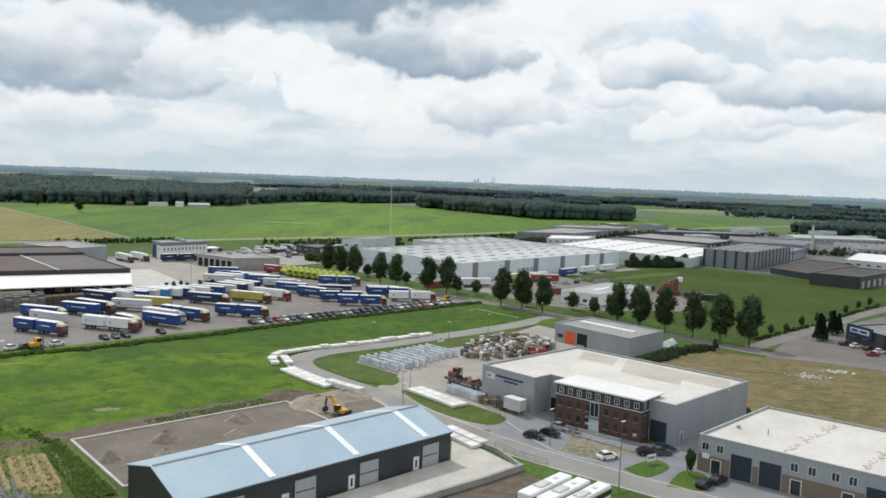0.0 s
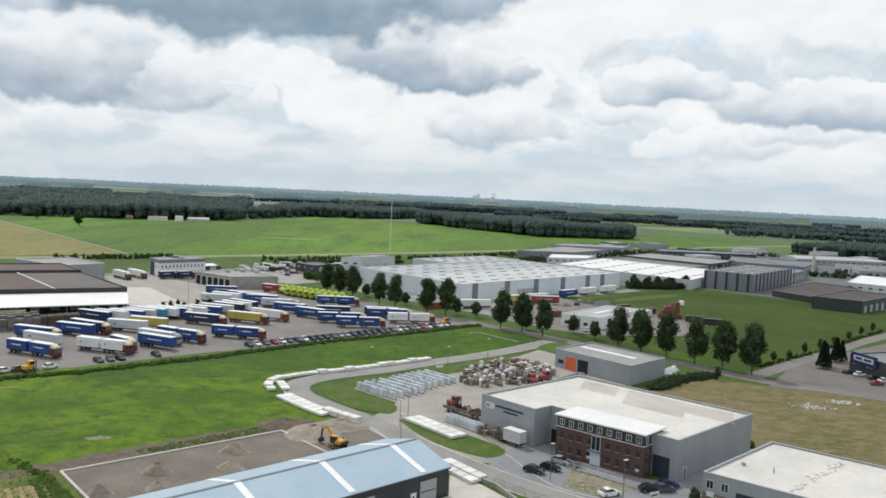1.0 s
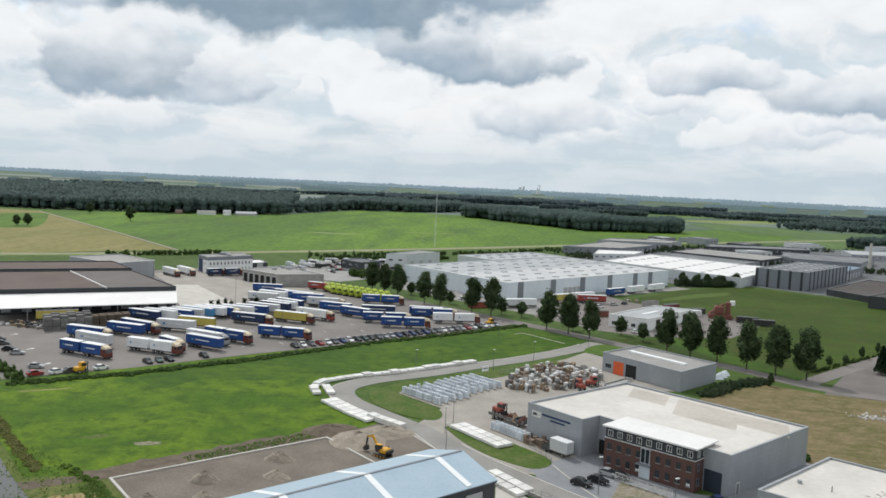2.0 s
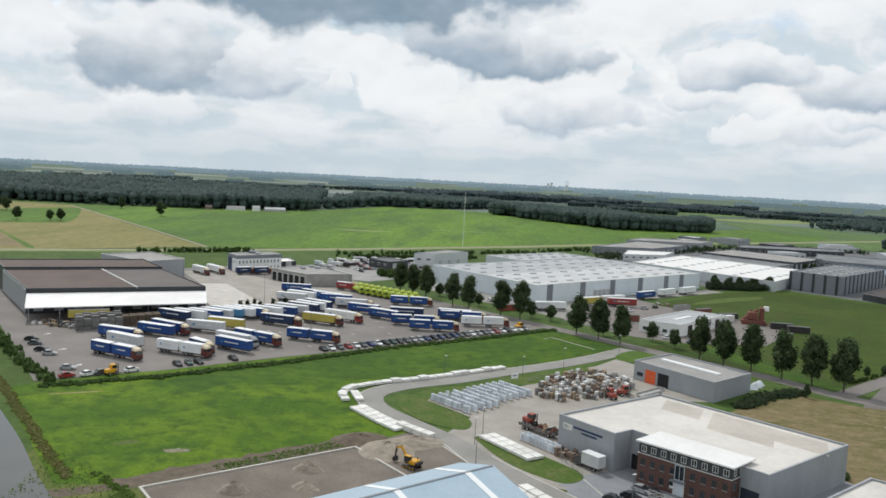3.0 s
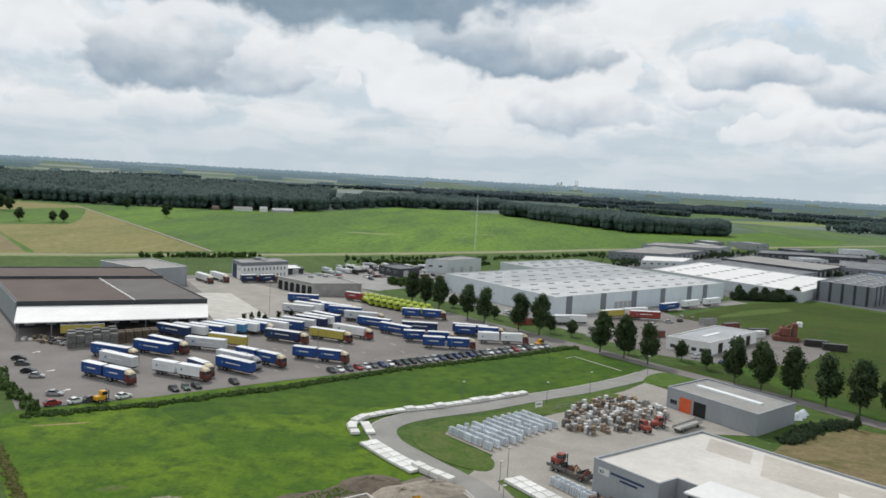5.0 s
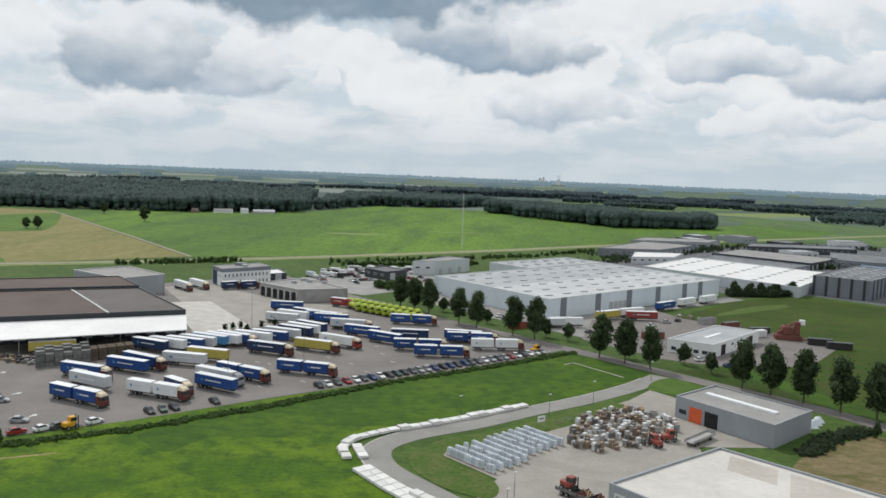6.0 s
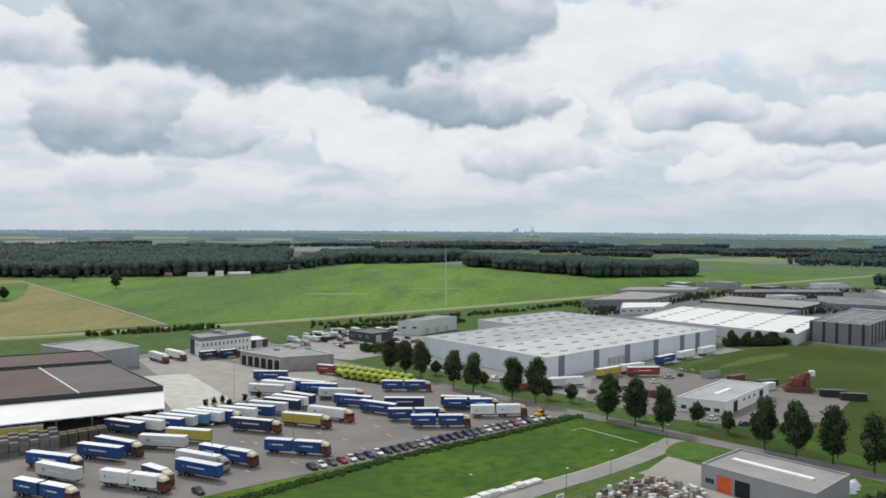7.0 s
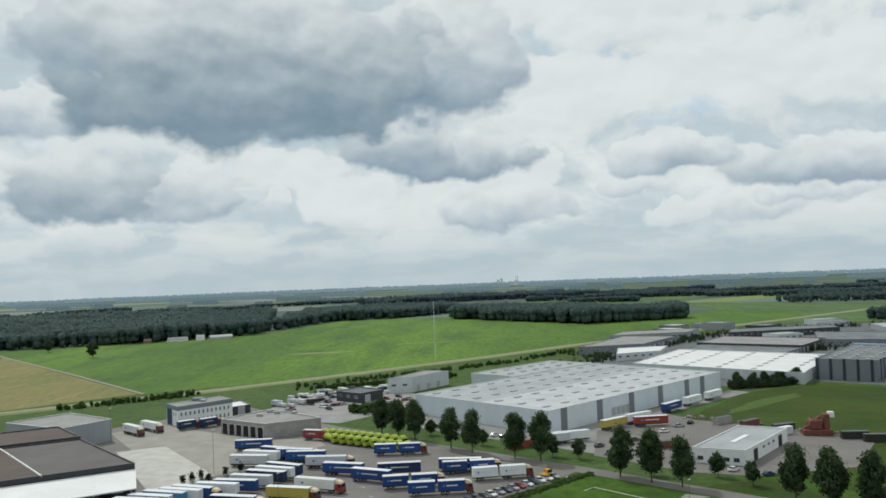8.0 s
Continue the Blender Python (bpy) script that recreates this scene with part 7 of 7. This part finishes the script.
def tree_mesh(seed, h, clear, wide, n_lumps=46, per=120, leafs=0.52):
    """Leaf clumps round a drawn-up crown with lumps and gaps."""
    g = np.random.default_rng(seed)
    t = g.random(n_lumps)
    z = clear + (h - clear) * (0.04 + 0.92 * t)
    prof = np.sin(np.pi * np.clip(0.1 + 0.86 * t, 0, 1)) ** 0.6
    a, r = g.random(n_lumps) * 2 * np.pi, np.sqrt(g.random(n_lumps)) * prof * wide * 0.5 * 0.8
    mid_ = np.stack([r * np.cos(a), r * np.sin(a), z], 1)
    away = g.normal(size=(n_lumps * per, 3))
    pts = np.repeat(mid_, per, 0) + away * (wide * 0.08, wide * 0.08, wide * 0.085)
    away /= np.linalg.norm(away, axis=1, keepdims=True)
    return quads("crown", pts, leafs, g, 0.0, 0.8 * away)


def trunk_mesh(seed, h, clear, r0, reach):
    g = random.Random(seed)
    bm = bmesh.new()
    rod(bm, (0, 0, -0.1), (0.1, 0, clear * 1.1), r0, r0 * 0.75, 9)
    rod(bm, (0.1, 0, clear * 1.08), (0.0, 0.15, h * 0.85), r0 * 0.75, r0 * 0.15, 7)
    for k in range(9):
        z = clear + (h * 0.75 - clear) * k / 9
        a = g.uniform(0, 6.28)
        rod(bm, (0.05, 0.05, z), (reach * 0.36 * math.cos(a), reach * 0.36 * math.sin(a), z + reach * 0.35), r0 * 0.3, r0 * 0.06, 5)
    me = bpy.data.meshes.new("trunk")
    bm.to_mesh(me)
    bm.free()
    return me


def inner_mesh(seed, h, clear, wide, n=26):
    """The dense shaded inside of a crown, as bumpy lumps."""
    g = np.random.default_rng(seed)
    t = (np.arange(n) + g.random(n)) / n
    prof = np.sin(np.pi * np.clip(0.1 + 0.86 * t, 0, 1)) ** 0.6
    a, r = g.random(n) * 2 * np.pi, np.sqrt(g.random(n)) * prof * wide * 0.27
    size = wide * (0.13 + 0.06 * g.random(n)) * (0.6 + 0.4 * prof)
    at = np.stack([r * np.cos(a), r * np.sin(a), clear + (h - clear) * (0.06 + 0.86 * t)], 1)
    return crowns("inner_foliage", at, np.stack([size, size, size * 1.15], 1), g)


tall_kinds = [(tree_mesh(100 + k, 14.4, 3.3, 8.3), trunk_mesh(k, 15.5, 3.4, 0.26, 7), inner_mesh(400 + k, 14.2, 3.5, 8.0)) for k in range(4)]
round_kinds = [(tree_mesh(200 + k, 6.6, 1.9, 5.4, 26, 55, 0.5), trunk_mesh(20 + k, 6.6, 2.0, 0.14, 4.5), inner_mesh(420 + k, 6.5, 2.0, 5.3, 18)) for k in range(2)]


def tree(x, y, kinds, label, size=1.0, name="tree", group="roadside trees"):
    k = rows.randrange(len(kinds))
    th = thing(name, label, "tree", pose(x, y, 0, 0, 0, rows.uniform(0, 360)), group)
    th.scale = (size * rows.uniform(0.94, 1.06), size * rows.uniform(0.94, 1.06), size)
    crown = hang("crown", kinds[k][0], "leaf", th)
    if len(kinds[k]) > 2:
        hang("inner_foliage", kinds[k][2], "leaf", crown)
    hang("trunk", kinds[k][1], "bark", th)
    return th


for x, y, s in ((23.3, 322, 1.0), (31, 314.6, 1.0), (38.3, 308.4, 0.95), (62.6, 289, 1.0), (69, 282.4, 1.0), (76.2, 276, 1.02), (83.6, 268.4, 1.04), (90.4, 261.4, 1.04), (98, 256.6, 1.08), (-56.5, 402, 0.95), (-49.5, 396, 0.95), (-42.5, 389, 1.0), (-28.4, 371, 0.95), (-20.8, 362.8, 1.0), (-6.5, 352.6, 1.0), (1.7, 346.5, 1.05)):
    tree(x, y, tall_kinds, "tall dark green roadside tree with a narrow crown", s)
for x, y, s in ((51.4, 318.6, 1.0), (57.8, 307.4, 0.95), (6.2, 352.6, 1.0), (14.5, 348.6, 0.95), (-37, 398, 0.9), (-17, 375, 0.85), (33.5, 322, 0.9)):
    tree(x, y, round_kinds, "small round-headed roadside tree", s)
for x, y, s in ((-364, 822, 0.95), (-516, 784, 1.0), (-399, 696, 0.7), (-405, 690, 0.62), (-430, 682, 0.75), (-447, 905, 0.8), (-503, 780, 0.85)):
    th = tree(x, y, tall_kinds[:1], "lone broad tree in the fields", s, "field_tree", "field trees")
    th.scale = (s * 1.35, s * 1.35, s)
for x, y in ((113.9, 279.7), (120.9, 283.6), (132, 297), (142.4, 308.6), (153.7, 321), (166.7, 336.4), (178.7, 350.6), (188.9, 361), (105, 272), (84, 246)):
    tree(x, y, round_kinds, "young staked tree along the side road", 0.8, "young_tree", "young trees").scale = (0.42, 0.42, rows.uniform(0.5, 0.65))
for k in range(15):
    q = rows.uniform(0.34, 0.56)
    th = tree(111 + 2.6 * k + rows.uniform(-0.8, 0.8), 495.5 + 0.85 * k + rows.uniform(-1.2, 1.2), tall_kinds if k % 3 else round_kinds, "dark bushy tree beside the white hall", q, "tree", "trees by the white hall")
    th.scale = (q * 1.25, q * 1.25, q * (1 if k % 3 else 1.5))
slim = tree(44.6, 136.8, round_kinds, "slender young tree by the units", 0.7, "young_tree", "young trees")
slim.scale = (0.36, 0.36, 0.7)
conifer_kinds = []
for k in range(2):
    g = np.random.default_rng(300 + k)
    t = g.random(1500) ** 0.7
    a = g.random(1500) * 6.283
    r = (1 - t) * 1.7 * (0.75 + 0.3 * g.random(1500)) + 0.1
    conifer_kinds.append((quads("crown", np.stack([r * np.cos(a), r * np.sin(a), 0.5 + t * 6.6], 1), 0.45, g), trunk_mesh(40 + k, 6, 0.6, 0.14, 1.0)))
for x, y, s in ((127.3, 272, 1.3), (130, 276, 1.1), (137.7, 285, 1.2), (141, 288, 1.0)):
    th = tree(x, y, conifer_kinds, "dark pointed conifer beside the yard", s, "conifer", "conifers")
    th.children[0].data.materials[0] = M["conifer"]


def bushes(name, label, points, size, rng, material, category="shrubs", upright=0.0, out=None):
    ob = hang(name, quads(name, points, size, rng, upright, out), material)
    return tagged(ob, label, category, kind="stuff")


def belt(line, width, h, n, seed, lump=0.7):
    """Rounded heads of foliage along a line: leaf centres, the way each leaf faces, and the random source."""
    g = np.random.default_rng(seed)
    P = np.array(line, float)
    cum = np.r_[0, np.cumsum(np.linalg.norm(np.diff(P, axis=0), axis=1))]
    m = max(4, n // 40)
    s = g.random(m) * cum[-1]
    base = np.stack([np.interp(s, cum, P[:, 0]), np.interp(s, cum, P[:, 1])], 1)
    base += g.normal(size=(m, 2)) * width * 0.28
    hh = h * (0.4 + 0.7 * g.random(m))
    v = g.normal(size=(m * 40, 3))
    v /= np.linalg.norm(v, axis=1, keepdims=True)
    r = lump * (0.6 + 0.5 * g.random(m))
    pts = np.repeat(np.c_[base, hh * 0.55], 40, 0) + v * (0.72 + 0.34 * g.random((m * 40, 1))) * np.repeat(np.c_[r, r, hh * 0.48], 40, 0)
    pts[:, 2] = np.clip(pts[:, 2], 0.1, None)
    return pts, v + (0, 0, 0.3), g


for name, label, line, w, h, n, size, mat, seed in (
    ("ditch_reeds", "tall green reeds along the ditch by the yard", [(-118, 199), (-94, 216.6), (-70, 240), (-42, 272), (-5, 306.4), (15, 327)], 2.9, 0.75, 56000, 0.36, "hedge", 1),
    ("canal_reeds", "dry tan reeds on the canal's bank", [(-80, 143), (-90, 154), (-100, 165.5), (-124, 193), (-140, 211)], 1.6, 0.45, 26000, 0.24, "drytuft", 2),
    ("canal_reeds", "dry tan reeds on the canal's bank", [(-78, 118), (-96, 142), (-118, 168), (-170, 228)], 1.6, 0.45, 20000, 0.24, "drytuft", 3),
    ("yard_hedge", "dark green hedge along the lorry yard", [(-118.5, 203), (-122.5, 206), (-138, 221), (-170, 257), (-232, 326)], 2.4, 2.4, 16000, 0.55, "hedge", 4),
    ("rough_shrubs", "green shrubs on the rough plot", [(-76, 146), (-66, 138), (-58, 127), (-50, 117)], 2.2, 0.5, 2600, 0.3, "reed", 25),
    ("hall_hedge", "dark shrubs behind the storage hall", [(61, 229), (72, 243), (83, 250.5)], 5.0, 1.4, 18000, 0.32, "thicket", 5),
    ("hall_hedge", "dark weeds along the hall's back wall", [(70, 177), (60, 188), (48, 198)], 2.0, 1.4, 2600, 0.5, "hedge", 15),
):
    pts, out, g = belt(line, w, h, n, seed)
    bushes(name, label, pts, size, g, mat, "shrubs", 0.0, out)
for name, label, line, w, h, n, size, mat, seed in (
    ("track_hedge", "dark bushes along the farm track", [(-236, 500), (-205, 520), (-178, 541)], 6, 3.4, 3000, 0.9, "hedge", 6),
    ("track_hedge", "dark bushes along the farm track", [(-120, 560), (-78, 590), (-40, 615), (10, 660), (60, 720)], 9, 3.0, 6000, 0.9, "hedge", 7),
    ("track_hedge", "dark bushes behind the vehicle lot", [(-118, 545), (-60, 565), (-28, 590)], 8, 3.0, 4000, 0.9, "hedge", 8),
    ("hall_trees", "dark trees beside the white hall", [(110, 493), (120, 495), (134, 498), (149, 506)], 3.5, 4.2, 7000, 0.5, "thicket", 9),
    ("lot_trees", "dark shrubs by the vehicle lot", [(-76, 462), (-58, 458), (-52, 440)], 9, 4.5, 5000, 1.0, "hedge", 10),
    ("spur_hedge", "low dark hedge along the side road", [(104, 268), (140, 303.5), (168, 335), (196, 366)], 1.2, 1.3, 5000, 0.4, "hedge", 31),
    ("estate_trees", "trees among the far halls", [(150, 780), (230, 840), (330, 870), (430, 850)], 24, 5.0, 7000, 0.8, "thicket", 11),
    ("estate_trees", "trees among the far halls", [(60, 640), (120, 720), (180, 790)], 20, 4.5, 4000, 0.7, "thicket", 12),
    ("estate_trees", "trees among the far halls", [(300, 640), (340, 690), (400, 740), (480, 790)], 24, 5.0, 6000, 0.9, "thicket", 13),
    ("estate_trees", "trees among the far halls", [(190, 645), (225, 668), (300, 640), (350, 650)], 8, 5.0, 4000, 0.8, "thicket", 17),
    ("estate_trees", "trees among the far halls", [(30, 620), (80, 650), (60, 700)], 14, 4.0, 2500, 0.7, "thicket", 16),
):
    pts, out, g = belt(line, w, h, n, seed, h * 0.36)
    bushes(name, label, pts, size, g, mat, "shrubs", 0.0, out)


def wood(label, poly, n, h, per, size, seed, name="woodland", mat="woods"):
    """Rounded crowns side by side, with loose foliage round them."""
    g = np.random.default_rng(seed)
    n = int(n * 1.7)
    base = scatter(poly, n, g)
    # an uneven edge, with bays and outliers
    bay = 0.6 * h
    base = base + np.array([(bay * noise.noise((x * 0.03, y * 0.03, 3.1)) + 0.5 * bay * noise.noise((x * 0.1, y * 0.1, 7.7)), bay * noise.noise((x * 0.03, y * 0.03, 9.4)) + 0.5 * bay * noise.noise((x * 0.1, y * 0.1, 1.2))) for x, y in base])
    hh = h * (0.82 + 0.2 * g.random(n)) * np.array([1 + 0.34 * noise.noise((x * 0.012, y * 0.012, seed)) for x, y in base])
    mid_ = np.c_[base, hh * 0.66]
    wide = hh * (0.22 + 0.12 * g.random(n))
    # heads side by side, and lower growth filling the edge beneath them
    under = g.random(n) < 0.6
    heads = np.r_[mid_, np.c_[base, hh * 0.32][under]]
    core = hang(name, crowns(name, heads, 0.86 * np.r_[np.c_[wide, wide, hh * 0.34], np.c_[wide, wide, hh * 0.36][under]], g), mat)
    tagged(core, label, "woodland", kind="stuff")
    few = max(8, per // 3)
    pts = np.repeat(mid_, few, 0)
    v = g.normal(size=pts.shape)
    v[:, 2] = np.abs(v[:, 2])
    v /= np.linalg.norm(v, axis=1, keepdims=True)
    pts += v * np.repeat(np.c_[wide, wide, hh * 0.34], few, 0) * (0.85 + 0.3 * g.random((len(pts), 1)))
    bushes(name, label, pts, 0.75 * size, g, mat, "woodland", 0.0, v * 0.5 + (0, -0.25, 0.5))


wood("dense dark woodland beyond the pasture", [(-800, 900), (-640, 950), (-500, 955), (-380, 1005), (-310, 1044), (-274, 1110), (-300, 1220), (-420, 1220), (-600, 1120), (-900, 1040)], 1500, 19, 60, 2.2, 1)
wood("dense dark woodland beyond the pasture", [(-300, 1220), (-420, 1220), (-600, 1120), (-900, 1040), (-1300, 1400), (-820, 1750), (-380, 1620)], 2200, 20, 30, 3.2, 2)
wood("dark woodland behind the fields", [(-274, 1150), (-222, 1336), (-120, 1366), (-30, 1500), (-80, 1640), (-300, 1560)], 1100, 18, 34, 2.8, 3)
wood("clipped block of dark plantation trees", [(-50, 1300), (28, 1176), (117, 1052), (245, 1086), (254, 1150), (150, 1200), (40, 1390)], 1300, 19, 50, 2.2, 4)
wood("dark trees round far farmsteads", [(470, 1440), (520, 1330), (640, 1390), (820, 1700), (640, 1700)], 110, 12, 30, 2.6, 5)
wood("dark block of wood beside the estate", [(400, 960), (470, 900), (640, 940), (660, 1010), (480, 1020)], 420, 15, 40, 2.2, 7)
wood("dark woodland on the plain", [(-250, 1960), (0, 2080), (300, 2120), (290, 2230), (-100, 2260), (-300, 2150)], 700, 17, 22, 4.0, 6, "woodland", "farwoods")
lines = random.Random(21)
for k in range(34):
    r = 1500 + 1000 * (k / 34) ** 0.9
    a = lines.uniform(-0.75, 0.75)
    w = lines.uniform(120, 620) * r / 2600
    if r < 2100 and a < 0.1:
        a = abs(a) + 0.12
    cx, cy = r * math.sin(a), r * math.cos(a)
    t = lines.uniform(-0.35, 0.35) - a
    e, f = Vector((math.cos(t), math.sin(t))) * w / 2, Vector((-math.sin(t), math.cos(t))) * lines.uniform(6, 22)
    c = Vector((cx, cy))
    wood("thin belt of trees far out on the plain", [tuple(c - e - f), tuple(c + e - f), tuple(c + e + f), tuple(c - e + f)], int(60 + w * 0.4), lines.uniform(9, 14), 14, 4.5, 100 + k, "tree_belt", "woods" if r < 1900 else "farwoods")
# the backdrop: line behind line of far woods, their painted haze bluer further out
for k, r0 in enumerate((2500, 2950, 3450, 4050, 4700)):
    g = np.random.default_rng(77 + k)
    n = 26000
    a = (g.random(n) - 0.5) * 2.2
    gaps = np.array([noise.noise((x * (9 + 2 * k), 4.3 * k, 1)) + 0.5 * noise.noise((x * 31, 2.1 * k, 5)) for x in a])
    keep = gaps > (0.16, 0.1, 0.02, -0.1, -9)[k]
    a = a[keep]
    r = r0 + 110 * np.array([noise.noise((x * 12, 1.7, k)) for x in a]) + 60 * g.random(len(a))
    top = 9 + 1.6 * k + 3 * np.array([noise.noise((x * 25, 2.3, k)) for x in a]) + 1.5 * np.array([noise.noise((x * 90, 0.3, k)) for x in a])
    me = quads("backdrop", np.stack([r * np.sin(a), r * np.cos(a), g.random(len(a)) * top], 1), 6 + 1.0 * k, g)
    tagged(hang("backdrop", me, "distance_%d" % k), "line of horizon woods with blue-grey haze painted as glow", "distance", kind="structure")

# rows of straw stalks on the rough plot
g = np.random.default_rng(61)
along, row = g.random(4500), g.integers(0, 6, 4500)
stalks = np.c_[-73 + 1.5 * row + 8.5 * along + g.normal(size=4500) * 0.2, 130 + 0.9 * row - 12.5 * along + g.normal(size=4500) * 0.2, 0.1 + 0.4 * g.random(4500)]
bushes("stubble", "rows of dry straw stalks on the rough plot", stalks, 0.2, g, "stalk", "stubble", 0.0, np.tile((0.2, -0.3, 1.0), (4500, 1)))
# tufts and tall weeds in the meadow and on the rough plots
for name, label, poly, n, size, lift, mat, seed in (
    ("rough_weeds", "dry and green weeds on rough ground", [(-90, 158), (-67, 140), (-49, 119), (-42, 108), (-60, 84), (-84, 120)], 2600, 0.3, 0.2, "reed", 2),
    ("green_weeds", "tall green weeds beside the gravel lot", [(-69, 136.5), (-66.5, 139.5), (-48, 118), (-52, 114), (-59, 124)], 3600, 0.3, 0.4, "reed", 7),
    ("edge_weeds", "green weeds over the bare soil strip", [(-67, 143), (-66, 146.5), (-38, 175), (-35, 172.5), (-62, 145)], 1100, 0.3, 0.12, "reed", 8),
):
    g = np.random.default_rng(500 + seed)
    p = scatter(poly, n, g)
    keep = np.array([noise.noise((x * 0.05, y * 0.05, seed)) for x, y in p]) + 0.25 * g.random(n) > 0.02
    p = p[keep]
    bushes(name, label, np.c_[p, 0.09 + lift * (0.4 + g.random(len(p)))], size, g, mat, "grass", 0.0, np.tile((0.0, -0.25, 0.8), (len(p), 1)))
